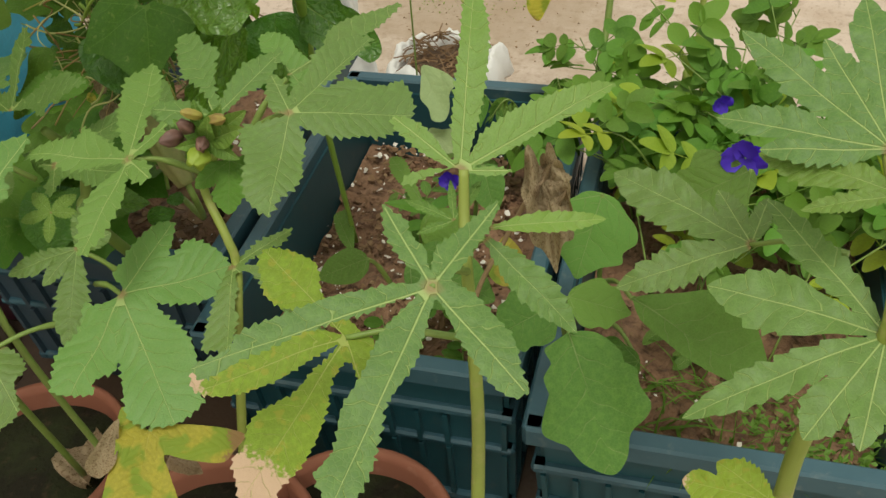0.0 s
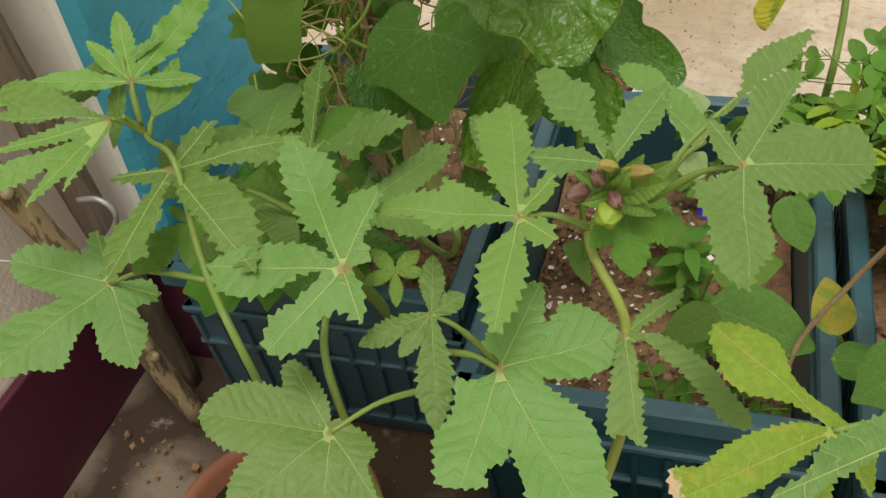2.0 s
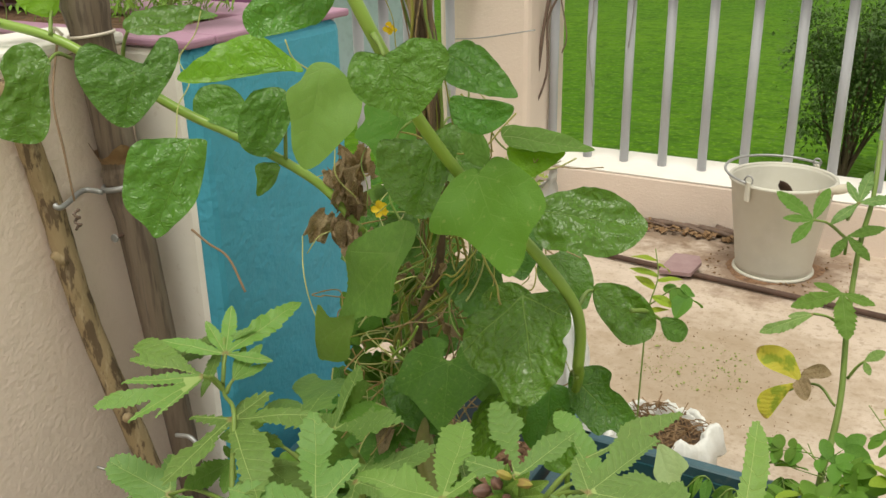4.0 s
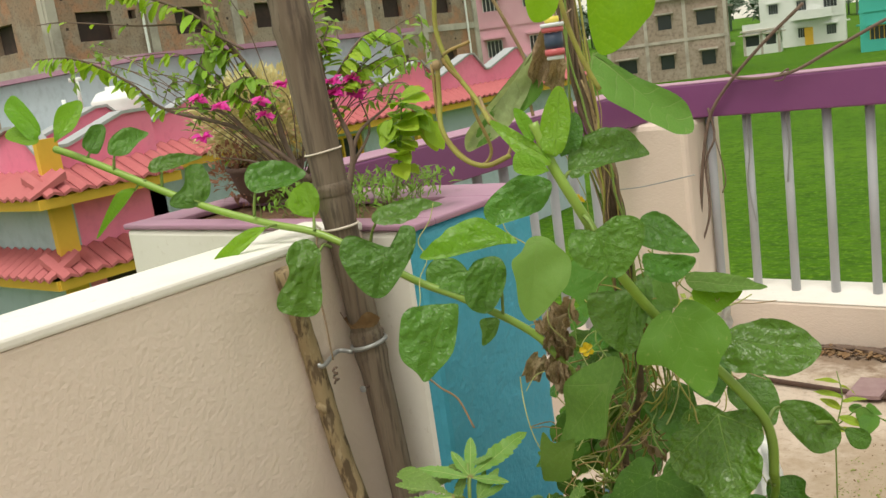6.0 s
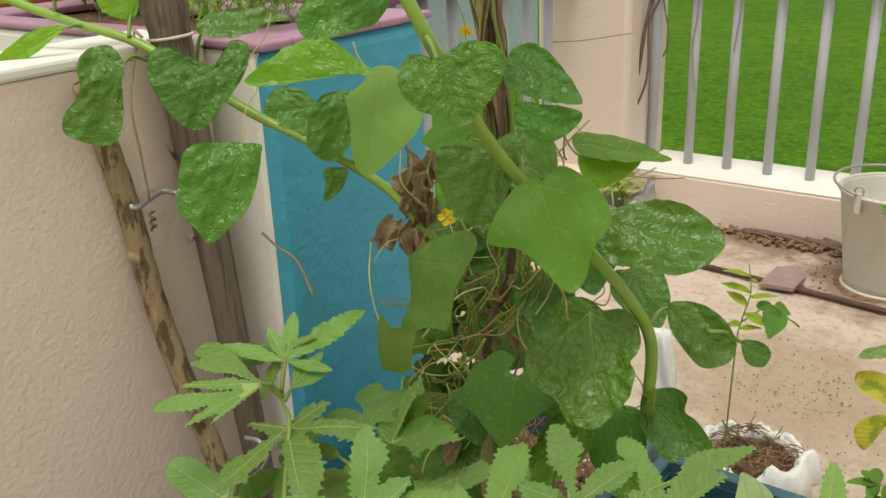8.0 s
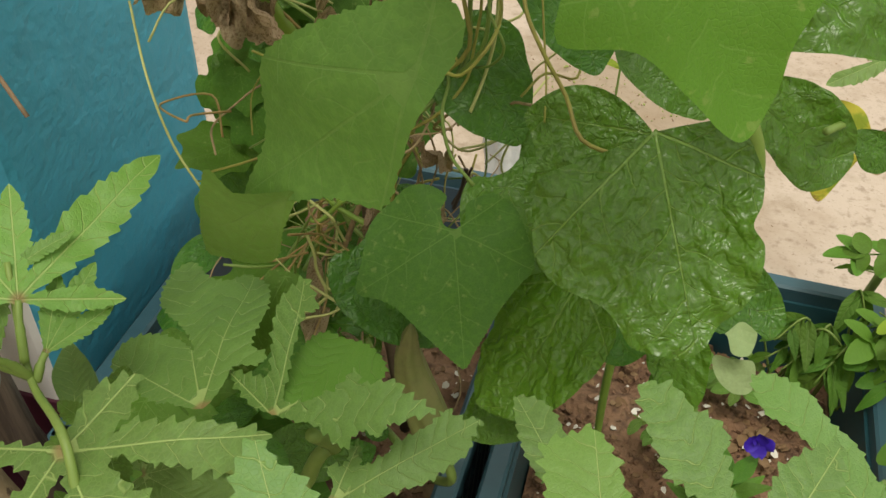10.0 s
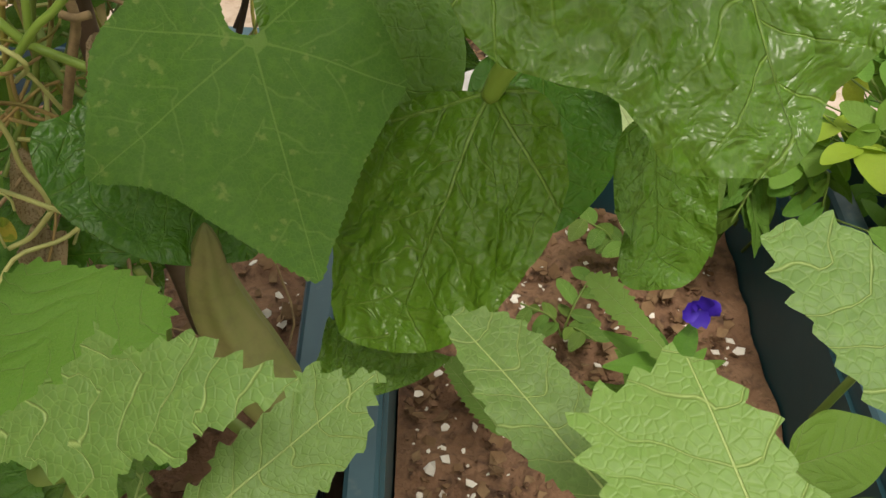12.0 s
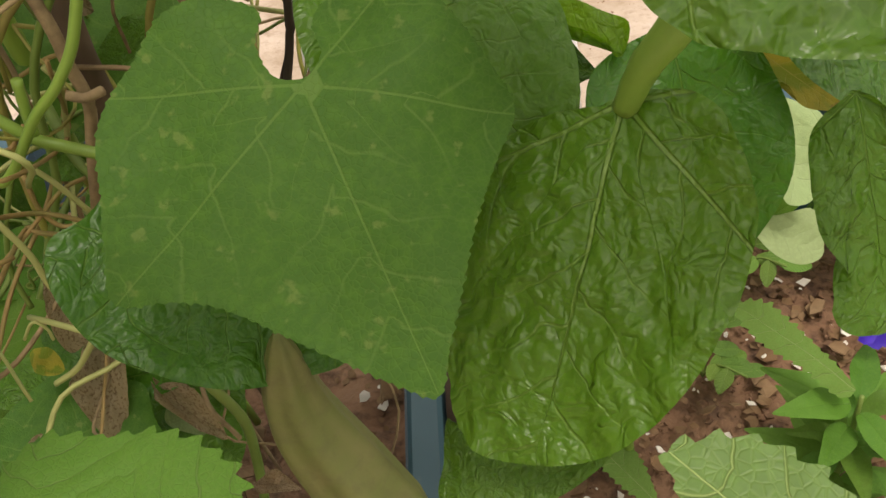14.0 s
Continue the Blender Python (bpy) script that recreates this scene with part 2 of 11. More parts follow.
# corner planter box: cream front, turquoise flank, mauve rim
BX0, BX1, BY0, BY1, BZ = -2.17, -1.30, 1.07, 1.44, 0.985
planter = thing("planter_box", -1.75, 1.36, 0, "masonry corner planter with white washed front, turquoise side and mauve rim", "planter", kind="structure")
bm = bmesh.new()
box_into(bm, BX0, BX1 - 0.02, BY0, BY0 + 0.09, -0.25, 0.972, bevel=0.012)
part("front_wall", bm, M_WALLTOP, planter, "white washed front")
bm = bmesh.new()
box_into(bm, BX1 - 0.09, BX1, BY0 + 0.004, BY1, 0.2, 0.972, bevel=0.02, seg=3)
part("side_wall", bm, M_BLUE, planter, "turquoise painted side")
part("base", box_bm(BX1 - 0.095, BX1 + 0.004, BY0 - 0.004, BY1, 0.0, 0.2, bevel=0.004), M_MAROON, planter, "dark maroon painted base")
bm = bmesh.new()
box_into(bm, BX0, BX1 - 0.1, BY1 - 0.09, BY1, -0.25, 0.972)
part("back_wall", bm, M_WALL, planter)
part("outer_wall", box_bm(BX0, BX0 + 0.09, BY0 + 0.1, BY1 - 0.1, -0.25, 0.972), M_WALL, planter)
bm = bmesh.new()
for a in ((BX0 - 0.004, BX1 + 0.003, BY0 - 0.003, BY0 + 0.055), (BX0 - 0.004, BX1 + 0.003, BY1 - 0.12, BY1 + 0.02), (BX0 - 0.004, BX0 + 0.12, BY0 + 0.056, BY1 - 0.12), (BX1 - 0.12, BX1 + 0.003, BY0 + 0.056, BY1 - 0.12)):
    box_into(bm, *a, 0.972, BZ, bevel=0.004)
part("rim", bm, M_MAUVE, planter, "faded mauve painted rim")
part("soil", box_bm(BX0 + 0.09, BX1 - 0.09, BY0 + 0.05, BY1 - 0.09, 0.5, 0.968), M_SOIL, planter, "brown planting soil")

# low kerb, railing and corner post along the far side
kerb = tagged(link_bm("wall_north", box_bm(-1.75, 6.0, 3.30, 3.60, -0.25, 0.17, bevel=0.008), M_WALL), "low cream rendered kerb under the railing", "kerb", kind="structure")
kerbtop = tagged(link_bm("trim_north", box_bm(-1.75, 6.0, 3.302, 3.6, 0.17, 0.176, bevel=0.002), M_WALLTOP), "white washed top of the kerb", "coping", kind="structure")
post = tagged(link_bm("wall_corner_post", box_bm(-2.14, -1.762, 3.26, 3.62, -0.25, 0.885, bevel=0.022, seg=2), M_WALL), "cream rendered corner post of the railing", "post", kind="structure")
kerb_w = tagged(link_bm("wall_west_rear", box_bm(-2.14, -1.9, BY1 + 0.001, 3.26, -0.25, 0.17, bevel=0.008), M_WALL), "low cream rendered kerb under the side railing", "kerb", kind="structure")
floor_w = tagged(link_bm("floor_rear", box_bm(-2.14, -1.562, BY1 + 0.002, 3.62, -0.25, -0.001), M_FLOOR), "sandy concrete roof floor edge", "floor", kind="structure")
fence = thing("railing", -0.5, 3.455, 0.17, "roof railing with purple top beam and grey upright bars", "railing", kind="structure")
part("top_beam", box_bm(-2.02, 6.0, 3.38, 3.53, 0.887, 1.02, bevel=0.006), M_PURPLE, fence, "purple painted top beam")
part("beam_top_face", box_bm(-2.02, 6.0, 3.382, 3.528, 1.0205, 1.024), M_MAUVE, fence, "faded mauve top of the beam")
bar_me = None
for k in range(26):
    bx = -1.591 - 0.1495 + 0.1495 * k
    if bar_me is None:
        b0 = part("bar", lathe_bm([(0.0, 0), (0.017, 0), (0.017, 0.714), (0.0, 0.714)], 14), M_BAR, fence, smooth=True)
        bar_me = b0.data
    else:
        b0 = new("bar", bar_me)
        b0.parent = fence
        b0.matrix_parent_inverse = fence.matrix_basis.inverted()
    b0.matrix_basis = pose(bx, 3.455, 0.174)
fence2 = thing("railing", -2.03, 2.4, 0.17, "side roof railing with purple top beam and grey upright bars", "railing", kind="structure")
part("top_beam", box_bm(-2.1, -1.96, BY1 + 0.03, 3.379, 0.887, 1.019, bevel=0.006), M_PURPLE, fence2, "purple painted top beam")
part("beam_top_face", box_bm(-2.098, -1.962, BY1 + 0.03, 3.379, 1.0195, 1.023), M_MAUVE, fence2, "faded mauve top of the beam")
for k in range(10):
    b0 = new("bar", bar_me)
    b0.parent = fence2
    b0.matrix_parent_inverse = fence2.matrix_basis.inverted()
    b0.matrix_basis = pose(-2.03, 1.8 + 0.15 * k, 0.174)

# field to the horizon
bm = bmesh.new()
bmesh.ops.create_grid(bm, x_segments=60, y_segments=60, size=1500)
ground = link_bm("ground", bm, M_GRASS)
ground.matrix_basis = pose(0, 400, GROUND_Z)
tagged(ground, "bright green paddy field stretching to the distance", "field", kind="structure")
own_house = thing("building_body", 2, 0, GROUND_Z, "cream rendered house under the roof terrace", "house", kind="structure")
part("wall", box_bm(-1.55, 5.9, -2.95, 3.55, GROUND_Z, -0.252), M_WALL, own_house)
part("corner_wall", box_bm(-2.13, -1.552, 1.1, 3.55, GROUND_Z, -0.252), M_WALL, own_house)
# ---- leaves ----
def leaf_material(name, base, vein, rough=0.5, spec=0.4, trans=0.3, nsec=9.0, vein_amt=0.6, blotch=None, crinkle=0.0, tip=None, vein_dip=0.5, quilt_h=0.15, rib=0.0075, net_amt=0.2, knot=None):
    """Leaf surface: midrib and side veins from the stored leaf coordinates, blotches from noise, tint by object."""
    m = bpy.data.materials.new(name)
    m.use_nodes = True
    n, l = m.node_tree.nodes, m.node_tree.links
    b = n["Principled BSDF"]
    b.inputs["Roughness"].default_value = rough
    b.inputs["Specular IOR Level"].default_value = spec

    def math_(op, a, c=None, clamp=False):
        q = n.new("ShaderNodeMath")
        q.operation = op
        q.use_clamp = clamp
        for i, v in enumerate((a, c)):
            if v is None:
                continue
            if isinstance(v, (int, float)):
                q.inputs[i].default_value = v
            else:
                l.new(v, q.inputs[i])
        return q.outputs[0]

    def ramp(v, lo, hi, o0=0.0, o1=1.0):
        r = n.new("ShaderNodeMapRange")
        r.interpolation_type = "SMOOTHSTEP"
        l.new(v, r.inputs[0])
        for i, x in enumerate((lo, hi, o0, o1)):
            r.inputs[i + 1].default_value = x
        return r.outputs[0]

    def mix(f, a, col):
        q = n.new("ShaderNodeMix")
        q.data_type = "RGBA"
        if isinstance(f, (int, float)):
            q.inputs[0].default_value = f
        else:
            l.new(f, q.inputs[0])
        l.new(a, q.inputs[6])
        if isinstance(col, tuple):
            q.inputs[7].default_value = (*col, 1)
        else:
            l.new(col, q.inputs[7])
        return q.outputs[2]

    at = n.new("ShaderNodeAttribute")
    at.attribute_name = "leafuv"
    sx = n.new("ShaderNodeSeparateXYZ")
    l.new(at.outputs["Vector"], sx.inputs[0])
    u, v = sx.outputs[0], sx.outputs[1]
    mid = math_("DIVIDE", v, math_("MAXIMUM", math_("SUBTRACT", rib, math_("MULTIPLY", u, rib * 0.66)), rib * 0.25))
    midm = ramp(mid, 0.4, 1.0, 1.0, 0.0)
    tc = n.new("ShaderNodeTexCoord")
    wob = n.new("ShaderNodeTexNoise")
    wob.inputs["Scale"].default_value = 4.5
    wob.inputs["Detail"].default_value = 2
    l.new(tc.outputs["Object"], wob.inputs["Vector"])
    along = math_("ADD", math_("SUBTRACT", u, math_("MULTIPLY", v, 0.75)), math_("MULTIPLY", math_("SUBTRACT", wob.outputs[0], 0.5), 0.16))
    ph = math_("FRACT", math_("ADD", math_("MULTIPLY", along, nsec), math_("MULTIPLY", sx.outputs[2], 0.45)))
    tri = math_("ABSOLUTE", math_("SUBTRACT", ph, 0.5))
    sec = math_("MULTIPLY", ramp(tri, 0.455, 0.495), ramp(v, 0.0, 0.26, 0.75, 0.15))
    vm = math_("MULTIPLY", math_("MAXIMUM", midm, sec), vein_amt, True)
    oi = n.new("ShaderNodeObjectInfo")
    rgb = n.new("ShaderNodeRGB")
    rgb.outputs[0].default_value = (*base, 1)
    hs = n.new("ShaderNodeHueSaturation")
    l.new(rgb.outputs[0], hs.inputs["Color"])
    l.new(ramp(oi.outputs["Random"], 0, 1, 0.485, 0.515), hs.inputs["Hue"])
    l.new(ramp(math_("FRACT", math_("MULTIPLY", oi.outputs["Random"], 7.31)), 0, 1, 0.8, 1.22), hs.inputs["Value"])
    col = hs.outputs[0]
    nz = n.new("ShaderNodeTexNoise")
    nz.inputs["Scale"].default_value = 22
    nz.inputs["Detail"].default_value = 6
    l.new(tc.outputs["Object"], nz.inputs["Vector"])
    col = mix(ramp(nz.outputs[0], 0.42, 0.68, 0, 0.45), col, tuple(c * 1.25 for c in base))
    nf = n.new("ShaderNodeTexNoise")
    nf.inputs["Scale"].default_value = 90
    l.new(tc.outputs["Object"], nf.inputs["Vector"])
    col = mix(ramp(nf.outputs[0], 0.35, 0.65, 0, 0.16), col, tuple(c * 0.6 for c in base))
    # fine net of veins
    vo = n.new("ShaderNodeTexVoronoi")
    vo.feature = "DISTANCE_TO_EDGE"
    vo.inputs["Scale"].default_value = 42
    l.new(tc.outputs["Object"], vo.inputs["Vector"])
    net = ramp(vo.outputs["Distance"], 0.0, 0.16, 1.0, 0.0)
    col = mix(math_("MULTIPLY", net, net_amt), col, tuple(0.62 * a + 0.38 * c for a, c in zip(base, vein)))
    if blotch:
        nb = n.new("ShaderNodeTexNoise")
        nb.inputs["Scale"].default_value = blotch[1]
        nb.inputs["Detail"].default_value = 3
        l.new(tc.outputs["Object"], nb.inputs["Vector"])
        col = mix(ramp(nb.outputs[0], blotch[2], blotch[2] + 0.09, 0, blotch[3]), col, blotch[0])
    if tip:
        nt = n.new("ShaderNodeTexNoise")
        nt.inputs["Scale"].default_value = 30
        l.new(tc.outputs["Object"], nt.inputs["Vector"])
        edge = math_("ADD", u, math_("MULTIPLY", math_("SUBTRACT", nt.outputs[0], 0.5), 0.25))
        col = mix(ramp(edge, tip[1], tip[1] + 0.06), col, tip[0])
    col = mix(vm, col, vein)
    if knot:
        col = mix(ramp(u, 0.015, 0.055, 0.8, 0.0), col, knot)
    l.new(col, b.inputs["Base Color"])
    quilt = math_("MULTIPLY", ramp(tri, 0.05, 0.48, 1.0, 0.0), ramp(v, 0.0, 0.06))
    bh = math_("ADD", math_("MULTIPLY", math_("MAXIMUM", midm, sec), -vein_dip), math_("ADD", math_("MULTIPLY", net, 0.0 if crinkle else -0.05), math_("MULTIPLY", quilt, quilt_h)))
    if crinkle:
        wz = n.new("ShaderNodeTexNoise")
        wz.inputs["Scale"].default_value = 5
        l.new(tc.outputs["Object"], wz.inputs["Vector"])
        wv = n.new("ShaderNodeMix")
        wv.data_type = "RGBA"
        wv.blend_type = "ADD"
        wv.inputs[0].default_value = 0.16
        l.new(tc.outputs["Object"], wv.inputs[6])
        l.new(wz.outputs["Color"], wv.inputs[7])
        cz = n.new("ShaderNodeTexNoise")
        cz.inputs["Scale"].default_value = 10.0
        cz.inputs["Detail"].default_value = 1.2
        cz.inputs["Distortion"].default_value = 0.9
        l.new(wv.outputs[2], cz.inputs["Vector"])
        ridge = math_("ABSOLUTE", math_("SUBTRACT", cz.outputs[0], 0.5), 0.0)
        c2 = n.new("ShaderNodeTexNoise")
        c2.inputs["Scale"].default_value = 21
        c2.inputs["Detail"].default_value = 2
        l.new(wv.outputs[2], c2.inputs["Vector"])
        puck = math_("ADD", math_("MULTIPLY", ridge, 1.4), math_("MULTIPLY", c2.outputs[0], 0.75))
        bh = math_("ADD", bh, math_("MULTIPLY", puck, crinkle))
    bp = n.new("ShaderNodeBump")
    bp.inputs["Strength"].default_value = 1.0 if crinkle else 0.6
    bp.inputs["Distance"].default_value = 0.0065 if crinkle else 0.0035
    l.new(bh, bp.inputs["Height"])
    l.new(bp.outputs[0], b.inputs["Normal"])
    tr = n.new("ShaderNodeBsdfTranslucent")
    l.new(mix(0.35, col, (base[0] * 2.2, base[1] * 2.0, base[2] * 0.8)), tr.inputs[0])
    ms = n.new("ShaderNodeMixShader")
    ms.inputs[0].default_value = trans
    l.new(b.outputs[0], ms.inputs[1])
    l.new(tr.outputs[0], ms.inputs[2])
    l.new(ms.outputs[0], n["Material Output"].inputs[0])
    return m


L_OKRA = leaf_material("okra_leaf_green", (0.108, 0.208, 0.037), (0.33, 0.43, 0.14), 0.52, 0.5, 0.14, vein_amt=0.8, knot=(0.24, 0.15, 0.06))
L_OKRAY = leaf_material("okra_leaf_yellowing", (0.21, 0.33, 0.03), (0.46, 0.50, 0.16), 0.6, 0.3, 0.25, blotch=((0.30, 0.30, 0.04), 12, 0.56, 0.7), tip=((0.56, 0.39, 0.27), 0.92))
L_OKRAN = leaf_material("okra_leaf_young", (0.128, 0.245, 0.034), (0.36, 0.47, 0.15), 0.5, 0.45, 0.2, vein_amt=0.75, knot=(0.24, 0.15, 0.06))
L_YEL = leaf_material("yellow_dying_leaf", (0.42, 0.37, 0.05), (0.50, 0.45, 0.12), 0.6, 0.3, 0.3, blotch=((0.17, 0.29, 0.03), 2.6, 0.47, 0.85), tip=((0.26, 0.16, 0.07), 0.95))
L_CUC = leaf_material("cucumber_leaf", (0.074, 0.178, 0.014), (0.17, 0.29, 0.06), 0.55, 0.3, 0.2, nsec=5, vein_amt=0.5, blotch=((0.21, 0.29, 0.07), 14, 0.62, 0.5), vein_dip=0.06, rib=0.007, quilt_h=0.1)
L_CUCB = leaf_material("cucumber_leaf_pale", (0.135, 0.265, 0.05), (0.20, 0.30, 0.09), 0.55, 0.35, 0.3, nsec=6, vein_amt=0.3, rib=0.008, vein_dip=0.15, quilt_h=0.1)
L_BAS = leaf_material("malabar_spinach_leaf", (0.066, 0.178, 0.011), (0.20, 0.34, 0.05), 0.34, 0.5, 0.2, nsec=6, vein_amt=0.4, crinkle=0.27, vein_dip=0.12, quilt_h=0.05)
L_BASY = leaf_material("malabar_spinach_young_leaf", (0.155, 0.345, 0.014), (0.22, 0.40, 0.04), 0.35, 0.5, 0.45, nsec=6, vein_amt=0.35, crinkle=0.3, vein_dip=0.12, quilt_h=0.05)
L_EGG = leaf_material("eggplant_leaf", (0.105, 0.215, 0.036), (0.30, 0.38, 0.15), 0.7, 0.25, 0.2, nsec=6, vein_amt=0.5)
L_PEA = leaf_material("small_climber_leaf", (0.105, 0.235, 0.024), (0.2, 0.34, 0.08), 0.55, 0.35, 0.3, nsec=7, vein_amt=0.12, vein_dip=0.1, quilt_h=0.05)
L_DRYLEAF = leaf_material("withered_brown_leaf", (0.33, 0.255, 0.16), (0.42, 0.33, 0.21), 0.85, 0.12, 0.25, blotch=((0.16, 0.105, 0.06), 25, 0.52, 0.8))
# darker leaf copy: the shade on rear and lower leaves is in its colour
L_DARK = leaf_material("leaf_with_painted_shade", (0.085, 0.18, 0.02), (0.20, 0.28, 0.09), 0.6, 0.3, 0.2)
# brighter cucumber leaf copy: sunlight on the top leaves is in its colour
L_TOP = leaf_material("cucumber_leaf_painted_sunlit", (0.20, 0.38, 0.012), (0.36, 0.52, 0.06), 0.5, 0.35, 0.55, nsec=6, vein_amt=0.3)
L_BASM = leaf_material("malabar_spinach_broad_leaf", (0.072, 0.182, 0.011), (0.24, 0.37, 0.08), 0.28, 0.5, 0.16, nsec=6, vein_amt=0.6, rib=0.011, crinkle=0.38, vein_dip=0.12, quilt_h=0.05)
L_PALE = leaf_material("pale_leaf_underside", (0.34, 0.44, 0.20), (0.40, 0.48, 0.26), 0.6, 0.3, 0.3, nsec=6, vein_amt=0.5)
M_STEM = mat("green_stem", (0.17, 0.26, 0.05), 0.5, var=((20, 0.5, (0.24, 0.30, 0.08), 0.45, 0.7), (90, 0.3, (0.12, 0.17, 0.04), 0.5, 0.7)), bump=((90, 0.2, 0.001),), trans=0.1)
M_STEMY = mat("okra_stalk", (0.23, 0.29, 0.05), 0.55, var=((14, 0.6, (0.18, 0.20, 0.05), 0.45, 0.7), (60, 0.5, (0.34, 0.30, 0.12), 0.55, 0.7)), bump=((60, 0.3, 0.002),))
M_VINE = mat("thick_vine_stem", (0.24, 0.38, 0.06), 0.35, var=((18, 0.5, (0.22, 0.34, 0.06), 0.45, 0.7),), trans=0.1)

# lobes: (angle from the main lobe, length, half width, place of the widest point)
SHAPES = {
    "okra": dict(lobes=((-118, 0.40, 0.10, 0.5), (-55, 0.80, 0.14, 0.55), (0, 1.0, 0.155, 0.56), (55, 0.80, 0.14, 0.55), (118, 0.40, 0.10, 0.5)), teeth=11, bite=0.13, fold=0.10, droop=0.10),
    "blade": dict(lobes=((0, 1.0, 0.13, 0.5),), teeth=12, bite=0.12, fold=0.15, droop=0.12),
}


def leaf_bm(shape, seed=0, res=26, across=5, crinkle=0.0, wave=0.02, widen=1.0, droop=None, fold=None, own=None):
    """A leaf of unit main length in the xy plane, main lobe along +y, upper side +z."""
    s = SHAPES[shape]
    rnd = random.Random(seed)
    bm = bmesh.new()
    lay = bm.verts.layers.float_vector.new("leafuv")
    if own:
        lobes = sorted((radians(a), L, w * L, 0.54) for a, L, w in own)
    else:
      lobes = [(radians(a + (rnd.uniform(-5, 5) if a else 0)), L * (rnd.uniform(0.92, 1.06) if a else 1), w * widen * rnd.uniform(0.92, 1.08), p) for a, L, w, p in s["lobes"]]
    fd = s["fold"] if fold is None else fold
    dr = s["droop"] if droop is None else droop
    centre = bm.verts.new((0, 0, 0))
    centre[lay] = (0, 0, 0)
    ox, oy = rnd.uniform(0, 50), rnd.uniform(0, 50)
    edges = {}

    def half_width(L, w, p, t, side, k):
        a = 0.5 / max(p, 0.2)
        prof = math.sin(math.pi * min(1.0, max(0.0, t)) ** (math.log(0.5) / math.log(p))) ** 0.72 if 0 < t < 1 else 0.0
        prof = max(prof, 0.28 * (1 - t) if t < 0.5 else 0)
        tooth = 1.0
        if s["bite"]:
            f = (t * s["teeth"] + 0.9 * noise.noise(Vector((t * 4.0, k * 5.3 + side * 2.2, oy))) + 0.13 * side + k * 0.3) % 1.0
            tooth = 1 + 2.2 * s["bite"] * (f - 0.6) * min(1, (1 - t) * 8) * (0.55 + 0.9 * abs(noise.noise(Vector((t * 9, k * 3.7 + side, ox)))) * 1.6) + 0.10 * noise.noise(Vector((t * 5, side * 4 + k * 2.1, oy)))
        return w * prof * tooth

    def deform(x, y, uu, vv, L):
        r2 = x * x + y * y
        z = fd * vv - dr * r2 + wave * noise.noise(Vector((x * 3 + ox, y * 3 + oy, 0))) * 2
        z += 0.012 * math.sin(uu * 30 + ox) * min(1, vv * 8) * (1 if s["bite"] else 0.5)
        if crinkle:
            z += crinkle * (noise.noise(Vector((x * 7 + ox, y * 7, 5))) + 0.6 * noise.noise(Vector((x * 15, y * 15 + oy, 9))))
        return z

    for i, (a, L, w, p) in enumerate(lobes):
        lim = []
        for j in (i - 1, i + 1):
            if 0 <= j < len(lobes):
                lim.append(abs(lobes[j][0] - a) / 2)
            elif len(lobes) > 1:
                lim.append(min(radians(70), max(radians(8), (2 * math.pi - lobes[-1][0] + lobes[0][0]) / 2)))
            else:
                lim.append(radians(89.0))
        rows = []
        nu = max(10, int(res * (0.45 + 0.55 * L)))
        if s["bite"] and s["teeth"] > 5:
            nu = max(nu, int(s["teeth"] * 6 * (0.6 + 0.4 * min(L, 1.4))))
        for k in range(1, nu + 1):
            t = k / nu
            uu = t * L
            row = []
            for side in (-1, 1):
                hw = half_width(L, w, p, t if t < 1 else 0.999, side, i)
                ang = lim[0 if side < 0 else 1]
                mx = uu * math.tan(ang) if ang < radians(88) else 9
                joint = mx <= hw
                hw = min(hw, mx)
                cols = [(side * hw * q / across) for q in range(across, 0, -1)]
                if side > 0:
                    cols = cols[::-1]
                row.append((cols, joint))
            ca, sa = math.sin(a), math.cos(a)
            vs = []
            for c in row[0][0] + [0.0] + row[1][0]:
                x, y = uu * ca + c * sa, uu * sa - c * ca
                vt = bm.verts.new((x, y, deform(x, y, uu, abs(c), L)))
                vt[lay] = (uu, abs(c), 1.0 if c > 0 else 0.0)
                vs.append(vt)
            rows.append(vs)
        for q in range(2 * across):
            try:
                bm.faces.new((centre, rows[0][q + 1], rows[0][q]))
            except ValueError:
                pass
        for r0, r1 in zip(rows, rows[1:]):
            for q in range(2 * across):
                bm.faces.new((r0[q], r0[q + 1], r1[q + 1], r1[q]))
    bmesh.ops.remove_doubles(bm, verts=bm.verts, dist=0.0012)
    bmesh.ops.recalc_face_normals(bm, faces=bm.faces)
    if sum(f.normal.z for f in bm.faces) < 0:
        bmesh.ops.reverse_faces(bm, faces=bm.faces)
    return bm


